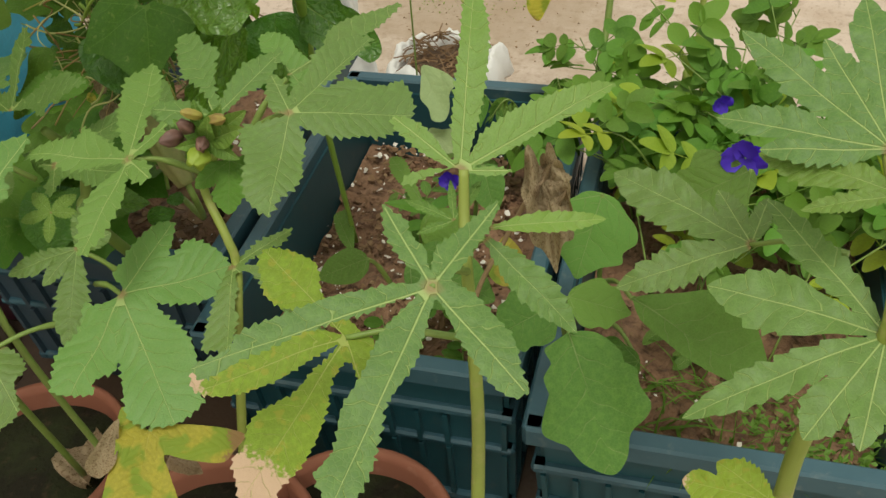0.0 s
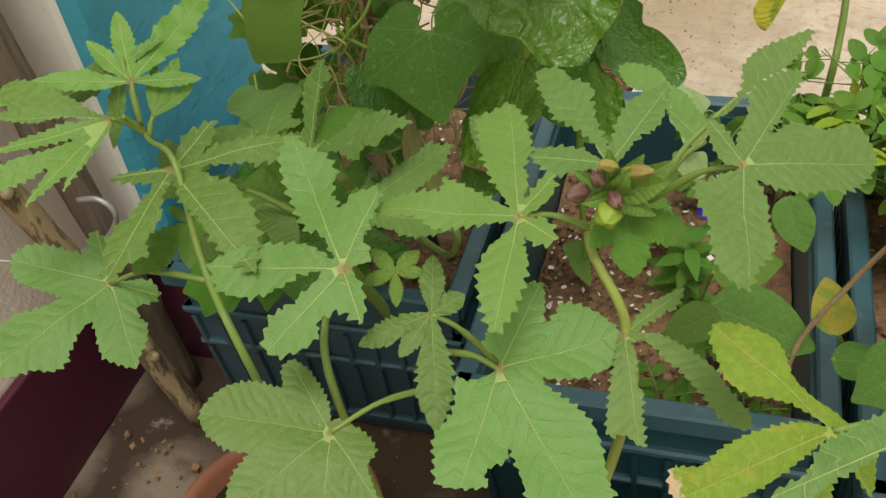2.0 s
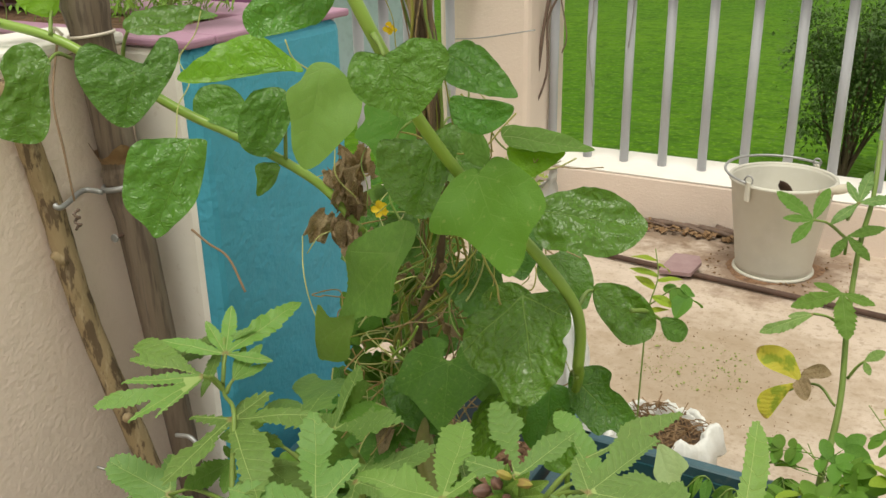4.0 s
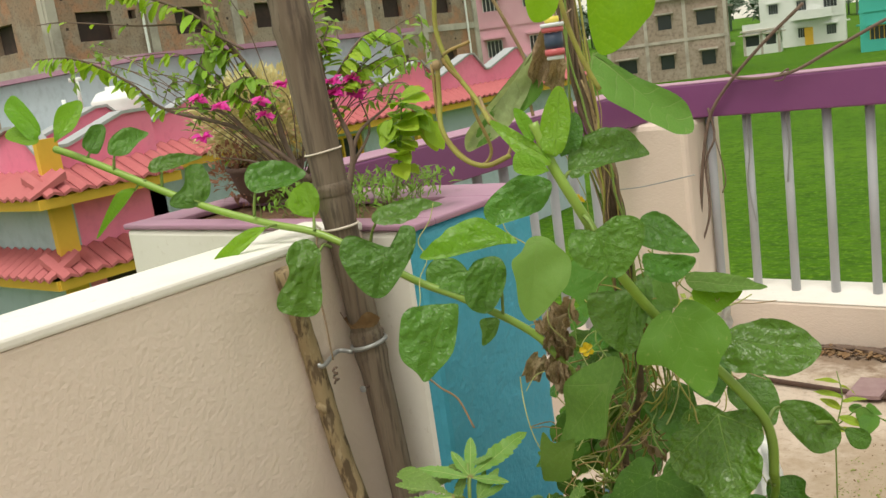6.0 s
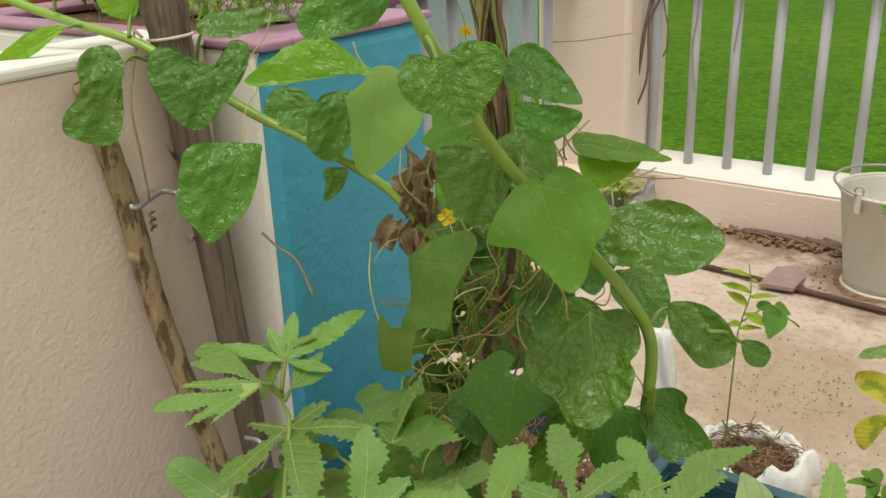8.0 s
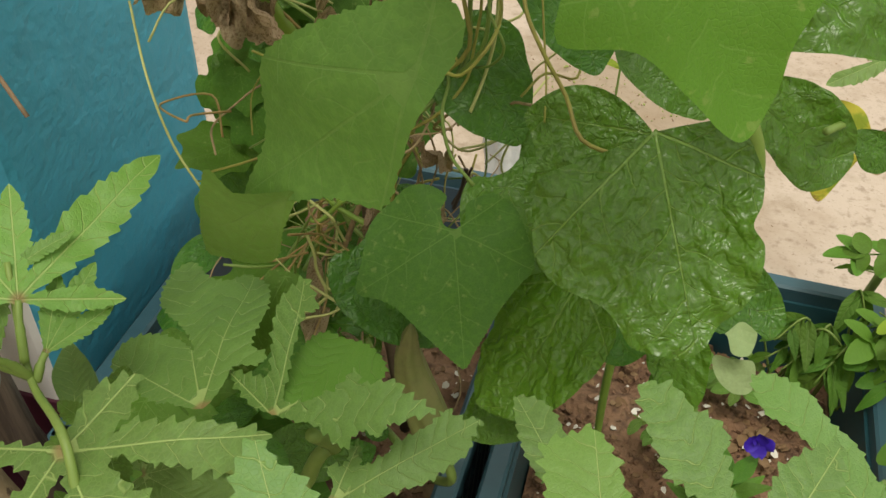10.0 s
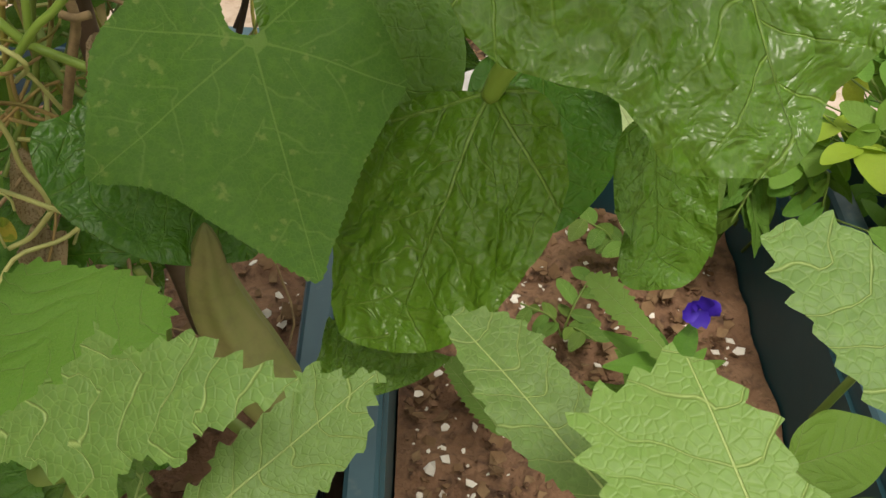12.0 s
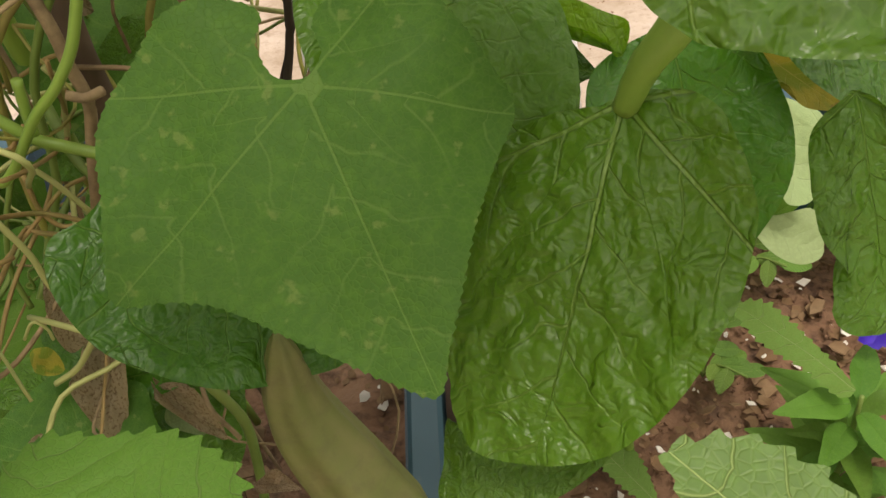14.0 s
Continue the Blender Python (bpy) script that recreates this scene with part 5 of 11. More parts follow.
leaf(ok_right, "traced", L_OKRAN, (-0.446, 0.705, 0.690), (-0.456, 0.803, 0.768), (0.16, -0.61, 0.78), own=((-0.01, 0.01), (-0.07, 0), (-0.21, -0.07), (-0.29, -0.09), (-0.27, -0.04), (-0.16, -0), (-0.06, 0.01), (-0.2, 0.08), (-0.35, 0.2), (-0.37, 0.27), (-0.25, 0.25), (-0.14, 0.16), (-0.04, 0.05), (-0.06, 0.21), (-0.06, 0.45), (-0.05, 0.67), (-0.05, 0.92), (-0.01, 1.02), (0.06, 0.92), (0.1, 0.74), (0.1, 0.52), (0.08, 0.31), (0.04, 0.08), (0.09, 0.19), (0.17, 0.27), (0.28, 0.35), (0.45, 0.43), (0.65, 0.51), (0.76, 0.5), (0.63, 0.37), (0.43, 0.25), (0.24, 0.12), (0.07, 0.02), (0.16, 0.03), (0.26, 0.01), (0.16, -0.02), (0.04, -0.01)), veins=(0, 56, -54, -107, 87,), saw=(0.045, 0.010), wave=0.02, fold=0.0, droop=0.03)
# ---- eggplants ----
eggplant = thing("eggplant_plant", -0.360, 0.900, 0.220, "eggplant with soft lobed leaves growing in the crate", "eggplant")
leaf(eggplant, "traced", L_EGG, (-0.389, 0.803, 0.443), (-0.335, 0.704, 0.394), (0.00, -0.45, 0.89), own=((0.05, 0.03), (0.2, 0.06), (0.19, 0.19), (0.27, 0.28), (0.27, 0.44), (0.36, 0.54), (0.39, 0.64), (0.31, 0.72), (0.25, 0.77), (0.18, 0.91), (0.02, 1.02), (-0.11, 0.94), (-0.19, 0.79), (-0.32, 0.73), (-0.38, 0.65), (-0.35, 0.51), (-0.37, 0.39), (-0.31, 0.34), (-0.3, 0.22), (-0.22, 0.1), (-0.13, 0.04), (-0.02, 0.01)), veins=(0,), wave=0.04, petiole=(-0.418, 0.914, 0.377))
leaf(eggplant, "traced", L_EGG, (-0.339, 0.838, 0.460), (-0.221, 0.787, 0.435), (0.00, -0.45, 0.89), own=((-0.01, -0), (0.1, 0.13), (0.13, 0.3), (0.15, 0.51), (0.13, 0.73), (0.1, 0.91), (0.03, 0.99), (-0.1, 0.97), (-0.24, 0.83), (-0.33, 0.68), (-0.36, 0.52), (-0.32, 0.37), (-0.2, 0.24), (-0.07, 0.19), (-0.02, 0.09)), veins=(0,), wave=0.04, petiole=(-0.378, 0.928, 0.386))
leaf(eggplant, "eggplant", L_EGG, (-0.407, 0.846, 0.435), (-0.461, 0.804, 0.419), (0.14, -0.51, 0.85), petiole=(-0.404, 0.882, 0.346), width=1.0, variant=3)
leaf(eggplant, "eggplant", L_EGG, (-0.394, 0.837, 0.453), (-0.338, 0.832, 0.448), (0.03, -0.55, 0.83), petiole=(-0.404, 0.882, 0.346), width=1.0, variant=4)
leaf(eggplant, "eggplant", L_EGG, (-0.382, 0.964, 0.472), (-0.396, 0.893, 0.424), (0.08, -0.57, 0.82), petiole=(-0.381, 0.964, 0.351), width=1.2, variant=5)
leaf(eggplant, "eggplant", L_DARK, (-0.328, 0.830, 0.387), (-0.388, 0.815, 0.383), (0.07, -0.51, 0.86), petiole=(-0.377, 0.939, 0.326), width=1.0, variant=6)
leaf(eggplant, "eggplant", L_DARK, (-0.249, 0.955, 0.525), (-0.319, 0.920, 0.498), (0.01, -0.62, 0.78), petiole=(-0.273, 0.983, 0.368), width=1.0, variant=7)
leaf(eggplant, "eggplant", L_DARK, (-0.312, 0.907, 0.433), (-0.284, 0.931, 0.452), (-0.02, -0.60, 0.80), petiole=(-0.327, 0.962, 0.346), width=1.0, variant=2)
eggplant_small = thing("eggplant_plant", -0.580, 1.000, 0.220, "small eggplant seedling with soft grey-green leaves in the soil", "eggplant")
leaf(eggplant_small, "ovate", L_EGG, (-0.579, 0.929, 0.383), (-0.482, 0.900, 0.373), (-0.04, -0.46, 0.88), petiole=(-0.584, 0.962, 0.304), variant=1)
leaf(eggplant_small, "ovate", L_YEL, (-0.466, 0.904, 0.390), (-0.479, 0.951, 0.417), (-0.05, -0.51, 0.86), petiole=(-0.452, 0.920, 0.339), variant=2)
leaf(eggplant_small, "ovate", L_EGG, (-0.468, 0.887, 0.374), (-0.417, 0.886, 0.379), (-0.10, -0.46, 0.88), petiole=(-0.450, 0.908, 0.328), variant=3)
leaf(eggplant_small, "ovate", L_EGG, (-0.518, 1.027, 0.445), (-0.497, 0.982, 0.418), (-0.03, -0.52, 0.85), petiole=(-0.536, 1.033, 0.344), variant=4)
leaf(eggplant_small, "ovate", L_DARK, (-0.579, 0.974, 0.385), (-0.514, 0.990, 0.396), (-0.02, -0.52, 0.86), petiole=(-0.589, 0.988, 0.329), variant=5)
leaf(eggplant_small, "ovate", L_EGG, (-0.535, 0.918, 0.371), (-0.568, 0.908, 0.367), (0.02, -0.47, 0.88), petiole=(-0.527, 0.947, 0.317), variant=6)
leaf(eggplant_small, "ovate", L_EGG, (-0.575, 0.817, 0.489), (-0.614, 0.790, 0.486), (0.26, -0.45, 0.85), petiole=(-0.571, 0.849, 0.430), variant=8)
M_TENDRIL = mat("pale_tendril", (0.38, 0.40, 0.14), 0.6)
M_DEADVINE = mat("dry_vine_stem", (0.27, 0.19, 0.10), 0.85, var=((30, 0.6, (0.38, 0.29, 0.15), 0.45, 0.65), (90, 0.5, (0.09, 0.055, 0.03), 0.5, 0.66)), bump=((60, 0.5, 0.003),))
M_DARKTWIG = mat("blackish_dry_twig", (0.05, 0.035, 0.028), 0.85, bump=((90, 0.5, 0.002),))
M_TENDRILB = mat("yellow_brown_vine", (0.30, 0.20, 0.07), 0.7, var=((60, 0.6, (0.16, 0.17, 0.04), 0.45, 0.65),))

# ---- malabar spinach and cucumber climbing the dead vines ----
spinach = thing("malabar_spinach", -0.950, 1.080, 0.250, "malabar spinach vine with thick stems and glossy puckered leaves", "vine")
cucumber = thing("cucumber_vine", -0.980, 1.100, 0.250, "cucumber vine with broad five-cornered leaves", "vine")
stem(spinach, [(-1.855, 0.769, 1.192), (-1.788, 0.786, 1.166), (-1.589, 0.846, 1.074), (-1.465, 0.886, 1.030), (-1.363, 0.920, 1.000), (-1.226, 0.964, 0.919), (-1.152, 0.991, 0.883), (-1.058, 1.029, 0.823), (-1.003, 1.042, 0.760)], 0.0065, 0.0062, M_VINE)
stem(spinach, [(-1.003, 1.042, 0.762), (-0.990, 1.110, 0.640), (-1.000, 1.150, 0.450), (-0.980, 1.170, 0.250)], 0.0060, 0.0028, M_VINE)
stem(spinach, [(-0.831, 0.749, 1.172), (-0.817, 0.753, 1.128), (-0.800, 0.758, 1.090), (-0.790, 0.780, 1.045), (-0.788, 0.834, 0.976), (-0.774, 0.909, 0.891), (-0.727, 0.953, 0.820), (-0.691, 0.977, 0.761), (-0.680, 0.986, 0.720), (-0.684, 0.995, 0.665)], 0.0056, 0.0068, M_VINE)
stem(spinach, [(-0.684, 0.995, 0.668), (-0.692, 1.020, 0.635), (-0.725, 1.085, 0.545), (-0.735, 1.110, 0.400), (-0.730, 1.120, 0.220)], 0.0066, 0.0032, M_VINE)
leaf(spinach, "traced", L_BAS, (-1.215, 0.893, 0.976), (-1.214, 0.861, 0.920), (0.66, -0.65, 0.39), own=((0.9, -0.33), (1.05, 0.11), (0.8, 0.53), (0.34, 0.9), (0.0, 1.0), (-0.28, 0.79), (-0.55, 0.14), (-0.67, -0.43), (-0.55, -0.81), (-0.25, -0.78), (-0.1, -0.25)), petiole=(-1.282, 0.936, 0.956), crinkle=0.05, wave=0.035)
leaf(spinach, "traced", L_BAS, (-1.298, 0.839, 0.993), (-1.300, 0.782, 0.911), (0.71, -0.59, 0.39), own=((-0.05, 0.03), (0.18, -0.16), (0.4, -0.06), (0.45, 0.22), (0.33, 0.45), (0.4, 0.83), (0.29, 1.01), (-0.04, 0.99), (-0.25, 0.86), (-0.22, 0.56), (-0.07, 0.38)), petiole=(-1.343, 0.909, 0.984), crinkle=0.05, wave=0.035)
leaf(spinach, "traced", L_BAS, (-0.970, 0.724, 0.960), (-0.975, 0.668, 0.889), (0.61, -0.64, 0.47), own=((0.32, 0.07), (0.51, 0.26), (0.46, 0.6), (0.35, 0.83), (0.1, 0.94), (-0.04, 1.01), (-0.14, 0.86), (-0.27, 0.55), (-0.23, 0.21), (-0.17, -0.02), (-0.12, -0.1), (0.05, -0.04)), crinkle=0.05, wave=0.035)
leaf(spinach, "traced", L_BASY, (-1.024, 0.951, 0.983), (-1.124, 0.868, 0.990), (0.51, -0.56, 0.66), own=((0.12, -0.02), (0.33, 0.27), (0.32, 0.58), (0.16, 0.81), (-0.0, 1.0), (-0.05, 0.79), (0.0, 0.48), (0.05, 0.23), (-0.01, -0.07)), crinkle=0.05, wave=0.035)
leaf(spinach, "traced", L_BAS, (-1.155, 1.014, 0.922), (-1.200, 0.972, 0.921), (0.55, -0.62, 0.55), own=((0.17, 0.07), (0.5, 0.6), (0.34, 0.99), (-0.11, 1.06), (-0.43, 0.61), (-0.59, 0.14)), crinkle=0.05, wave=0.035)
leaf(spinach, "traced", L_BAS, (-1.091, 1.017, 0.941), (-1.106, 0.965, 0.874), (0.57, -0.71, 0.42), own=((0.07, -0.03), (0.37, 0.15), (0.46, 0.52), (0.31, 0.9), (0.1, 1.02), (-0.18, 0.93), (-0.26, 0.54), (-0.17, 0.14)), petiole=(-1.096, 1.012, 0.853), crinkle=0.05, wave=0.035)
leaf(spinach, "traced", L_BAS, (-1.088, 0.991, 0.851), (-1.103, 0.960, 0.822), (0.56, -0.69, 0.45), own=((0.11, -0.04), (0.56, 0.37), (0.28, 0.68), (-0.01, 1.02), (-0.16, 0.48)), crinkle=0.05, wave=0.035)
leaf(cucumber, "traced", L_CUCB, (-0.928, 0.875, 1.006), (-0.922, 0.827, 0.917), (0.53, -0.73, 0.43), own=((0.1, -0.04), (0.18, 0.15), (0.29, 0.31), (0.21, 0.55), (0.14, 0.84), (0.01, 1.0), (-0.12, 0.95), (-0.31, 0.71), (-0.45, 0.48), (-0.45, 0.19), (-0.27, 0.03), (-0.08, -0.08)), crinkle=0.006, wave=0.035)
leaf(spinach, "traced", L_BAS, (-0.773, 0.755, 1.049), (-0.747, 0.746, 1.001), (0.47, -0.79, 0.40), own=((0.36, -0.2), (0.62, 0.12), (0.55, 0.51), (0.25, 0.77), (0.0, 1.0), (-0.33, 0.91), (-0.73, 0.61), (-0.9, 0.32), (-0.78, 0.04), (-0.44, -0.11), (-0.08, 0.01)), petiole=(-0.788, 0.762, 1.065), crinkle=0.05, wave=0.035)
leaf(spinach, "traced", L_BAS, (-0.799, 0.763, 1.115), (-0.729, 0.810, 1.128), (0.39, -0.74, 0.55), own=((-0.26, 0.05), (-0.43, 0.28), (-0.46, 0.59), (-0.35, 0.85), (-0.08, 1.0), (0.04, 0.99), (0.02, 0.68), (0.05, 0.38), (0.12, 0.11), (0.07, -0.03)), petiole=(-0.808, 0.756, 1.103), crinkle=0.05, wave=0.035)
leaf(spinach, "traced", L_BAS, (-0.801, 0.889, 0.945), (-0.804, 0.845, 0.877), (0.45, -0.76, 0.47), own=((0.21, 0.08), (0.48, 0.22), (0.67, 0.24), (0.6, 0.56), (0.33, 0.86), (-0.0, 1.0), (-0.19, 0.91), (-0.24, 0.55), (-0.28, 0.1), (-0.16, -0.23), (0.03, -0.1)), crinkle=0.05, wave=0.035)
leaf(cucumber, "traced", L_CUC, (-0.750, 0.873, 0.918), (-0.698, 0.844, 0.835), (0.37, -0.78, 0.51), own=((0.01, -0.08), (0.24, -0.03), (0.46, 0.17), (0.58, 0.37), (0.33, 0.51), (0.2, 0.71), (0.09, 0.93), (-0.01, 1.0), (-0.16, 0.89), (-0.28, 0.7), (-0.51, 0.51), (-0.51, 0.26), (-0.38, 0.02), (-0.22, -0.11), (-0.05, -0.01)), crinkle=0.008, wave=0.035)
leaf(spinach, "traced", L_BAS, (-0.713, 0.941, 0.865), (-0.606, 0.972, 0.861), (0.24, -0.74, 0.62), own=((-0.15, 0.04), (-0.27, 0.28), (-0.28, 0.58), (-0.17, 0.85), (0.0, 0.99), (0.21, 0.89), (0.35, 0.66), (0.37, 0.36), (0.34, 0.09), (0.21, -0.02), (0.0, -0.03)), petiole=(-0.733, 0.942, 0.831), crinkle=0.05, wave=0.035)
leaf(spinach, "traced", L_BAS, (-0.690, 1.049, 0.739), (-0.617, 1.044, 0.698), (0.25, -0.80, 0.55), own=((-0.07, -0.02), (-0.31, 0.24), (-0.36, 0.61), (-0.24, 0.91), (0.01, 1.01), (0.28, 0.83), (0.27, 0.52), (0.17, 0.19)), petiole=(-0.684, 0.984, 0.744), crinkle=0.05, wave=0.035)
leaf(spinach, "traced", L_BAS, (-0.618, 1.081, 0.704), (-0.586, 1.082, 0.692), (0.22, -0.81, 0.55), own=((-0.05, 0.03), (-0.32, 0.58), (-0.16, 0.98), (0.33, 0.97), (0.46, 0.47)), petiole=(-0.640, 1.039, 0.728), crinkle=0.05, wave=0.035)
leaf(spinach, "traced", L_BAS, (-0.771, 0.859, 1.034), (-0.704, 0.865, 1.005), (0.33, -0.71, 0.61), own=((-0.16, -0.01), (-0.32, 0.21), (-0.2, 0.66), (-0.03, 0.99), (0.1, 0.95), (0.26, 0.6), (0.36, 0.26), (0.16, 0.01)), crinkle=0.05, wave=0.035)
leaf(spinach, "traced", L_BAS, (-0.798, 0.912, 0.978), (-0.749, 0.925, 0.956), (0.40, -0.82, 0.40), own=((-0.06, -0.03), (-0.26, 0.43), (-0.42, 1.04), (-0.08, 1.04), (0.29, 0.78), (0.35, 0.26)), crinkle=0.05, wave=0.035)
leaf(cucumber, "traced", L_EGG, (-0.840, 0.915, 1.231), (-0.720, 0.913, 1.137), (0.35, -0.81, 0.47), own=((-0.02, -0.01), (-0.04, 0.14), (-0.04, 0.39), (-0.14, 0.65), (-0.14, 0.84), (-0.02, 0.99), (0.1, 0.93), (0.16, 0.73), (0.2, 0.54), (0.24, 0.37), (0.18, 0.2), (0.1, 0.06)), crinkle=0.02, wave=0.05, fold=0.25, label='drooping leaf with a bright underside')
leaf(cucumber, "traced", L_EGG, (-0.902, 0.884, 1.221), (-0.965, 0.809, 1.145), (0.60, -0.76, 0.25), own=((0.06, -0.02), (0.1, 0.26), (0.09, 0.55), (0.06, 0.87), (0.01, 1.01), (-0.09, 0.87), (-0.12, 0.58), (-0.17, 0.31), (-0.15, 0.09)), crinkle=0.006, wave=0.035)
leaf(spinach, "traced", L_BAS, (-0.847, 0.789, 1.095), (-0.898, 0.732, 1.072), (0.53, -0.68, 0.51), own=((0.06, -0.06), (0.29, 0.19), (0.3, 0.59), (0.15, 0.96), (-0.11, 0.97), (-0.23, 0.68), (-0.28, 0.31), (-0.14, 0.03)), crinkle=0.05, wave=0.035)
leaf(spinach, "traced", L_EGG, (-0.791, 1.014, 0.918), (-0.693, 1.046, 0.914), (0.22, -0.57, 0.79), own=((-0.11, 0.0), (-0.2, 0.36), (-0.13, 0.72), (0.0, 1.0), (0.12, 0.66), (0.18, 0.38), (0.12, 0.09)), crinkle=0.05, wave=0.035)
leaf(spinach, "traced", L_BASY, (-0.783, 1.014, 0.904), (-0.731, 1.034, 0.900), (0.35, -0.84, 0.42), own=((-0.08, 0.01), (-0.02, 0.54), (-0.1, 1.13), (0.25, 0.87), (0.53, 0.42), (0.27, 0.08)), crinkle=0.05, wave=0.035)
leaf(spinach, "traced", L_EGG, (-0.801, 0.957, 0.938), (-0.787, 0.946, 0.904), (0.41, -0.80, 0.43), own=((0.24, 0.02), (-0.2, -0.02), (-0.43, 0.51), (-0.33, 0.98), (0.08, 0.96), (0.3, 0.5)), crinkle=0.05, wave=0.035)
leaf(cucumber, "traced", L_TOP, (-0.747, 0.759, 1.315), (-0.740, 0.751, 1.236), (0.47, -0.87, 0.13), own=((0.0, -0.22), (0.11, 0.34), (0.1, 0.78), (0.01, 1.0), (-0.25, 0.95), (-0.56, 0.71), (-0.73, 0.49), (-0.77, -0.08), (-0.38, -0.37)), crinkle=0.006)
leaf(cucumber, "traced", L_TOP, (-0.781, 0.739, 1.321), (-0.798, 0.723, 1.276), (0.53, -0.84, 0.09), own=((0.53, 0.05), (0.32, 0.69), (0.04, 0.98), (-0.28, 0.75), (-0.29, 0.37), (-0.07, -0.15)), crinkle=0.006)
leaf(spinach, "traced", L_BASY, (-0.808, 0.748, 1.133), (-0.804, 0.769, 1.207), (0.53, -0.82, 0.20), own=((-0.18, 0.09), (-0.24, 0.47), (-0.13, 0.91), (-0.0, 1.02), (0.13, 0.81), (0.18, 0.46), (0.09, 0.07)), crinkle=0.02, wave=0.035)
leaf(spinach, "traced", L_BASY, (-0.811, 0.745, 1.128), (-0.882, 0.740, 1.182), (0.49, -0.65, 0.59), own=((0.03, 0.04), (0.09, 0.46), (0.06, 0.93), (-0.0, 1.0), (-0.08, 0.72), (-0.18, 0.3), (-0.1, 0.02)), crinkle=0.02, wave=0.035)
leaf(spinach, "traced", L_BASY, (-0.808, 0.734, 1.120), (-0.841, 0.718, 1.132), (0.52, -0.71, 0.48), own=((0.04, 0.05), (0.41, 0.7), (0.33, 1.08), (-0.16, 0.96), (-0.22, 0.46)), crinkle=0.02, wave=0.035)
leaf(spinach, "traced", L_BAS, (-0.813, 0.769, 1.130), (-0.800, 0.790, 1.176), (0.51, -0.83, 0.23), own=((-0.08, 0.07), (-0.2, 0.58), (-0.04, 1.01), (0.24, 0.74), (0.29, 0.26)), crinkle=0.02, wave=0.035)
leaf(spinach, "traced", L_BASY, (-0.832, 0.746, 1.151), (-0.850, 0.744, 1.191), (0.57, -0.79, 0.22), own=((-0.08, 0.12), (-0.13, 0.61), (0.0, 1.0), (0.21, 0.66), (0.17, 0.14)), crinkle=0.02, wave=0.035)
leaf(spinach, "traced", L_BAS, (-1.466, 0.879, 1.084), (-1.419, 0.954, 1.103), (0.60, -0.53, 0.60), own=((-0.27, -0.09), (-0.53, 0.1), (-0.48, 0.51), (-0.24, 0.89), (-0.01, 1.0), (0.12, 0.73), (0.11, 0.3), (0.02, -0.03)), petiole=(-1.475, 0.875, 1.043), crinkle=0.05, wave=0.035)
leaf(spinach, "traced", L_BASY, (-1.390, 0.929, 1.037), (-1.406, 0.932, 1.088), (0.72, -0.64, 0.27), own=((0.08, 0.99), (-0.39, 0.87), (-0.68, 0.52), (-0.55, 0.13), (-0.04, -0.13), (0.23, 0.14), (0.31, 0.65)), petiole=(-1.375, 0.910, 1.011), crinkle=0.05, wave=0.035)
leaf(spinach, "traced", L_BAS, (-1.581, 0.841, 1.078), (-1.586, 0.859, 1.137), (0.79, -0.56, 0.23), own=((-0.21, 0.95), (-0.28, 0.42), (-0.62, 0.03), (-0.55, -0.19), (-0.06, -0.2), (0.36, 0.07), (0.43, 0.52), (0.21, 1.01)), petiole=(-1.573, 0.850, 1.070), crinkle=0.05, wave=0.035)
leaf(spinach, "traced", L_BAS, (-1.641, 0.832, 1.134), (-1.609, 0.896, 1.149), (0.66, -0.47, 0.59), own=((-0.23, -0.25), (-0.38, 0.03), (-0.29, 0.52), (-0.01, 1.01), (0.02, 0.65), (0.08, 0.23), (-0.03, -0.18)), petiole=(-1.650, 0.832, 1.106), crinkle=0.05, wave=0.035)
leaf(spinach, "traced", L_BAS, (-1.721, 0.801, 1.174), (-1.698, 0.858, 1.199), (0.76, -0.50, 0.41), own=((-0.06, -0.15), (-0.4, 0.16), (-0.41, 0.65), (-0.02, 1.03), (0.09, 0.63), (0.23, 0.21)), petiole=(-1.733, 0.799, 1.142), crinkle=0.05, wave=0.035)
leaf(spinach, "traced", L_BAS, (-1.776, 0.787, 1.178), (-1.766, 0.819, 1.221), (0.84, -0.50, 0.18), own=((-0.31, 0.1), (-0.36, 0.76), (-0.05, 1.03), (0.17, 0.75), (0.22, 0.08)), petiole=(-1.788, 0.786, 1.166), crinkle=0.05, wave=0.035)
leaf(spinach, "traced", L_BASY, (-1.708, 0.816, 1.104), (-1.729, 0.737, 1.037), (0.84, -0.46, 0.29), own=((0.02, -0.02), (0.18, 0.18), (0.15, 0.49), (-0.0, 1.0), (-0.01, 0.65), (-0.02, 0.24)), petiole=(-1.673, 0.818, 1.120), crinkle=0.05, wave=0.035)
leaf(spinach, "traced", L_BASY, (-1.440, 0.867, 1.025), (-1.479, 0.768, 0.986), (0.70, -0.49, 0.52), own=((0.02, 0.01), (0.14, 0.29), (0.11, 0.68), (-0.0, 1.0), (-0.09, 0.68), (-0.05, 0.24)), petiole=(-1.438, 0.886, 1.025), crinkle=0.05, wave=0.035)
leaf(spinach, "traced", L_BAS, (-1.252, 0.924, 1.020), (-1.180, 1.007, 1.040), (0.50, -0.59, 0.63), own=((-0.03, -0.03), (-0.22, 0.11), (-0.24, 0.41), (-0.15, 0.79), (0.02, 0.99), (0.02, 0.69), (0.14, 0.52), (0.13, 0.2)), petiole=(-1.293, 0.942, 0.964), crinkle=0.05, wave=0.035)
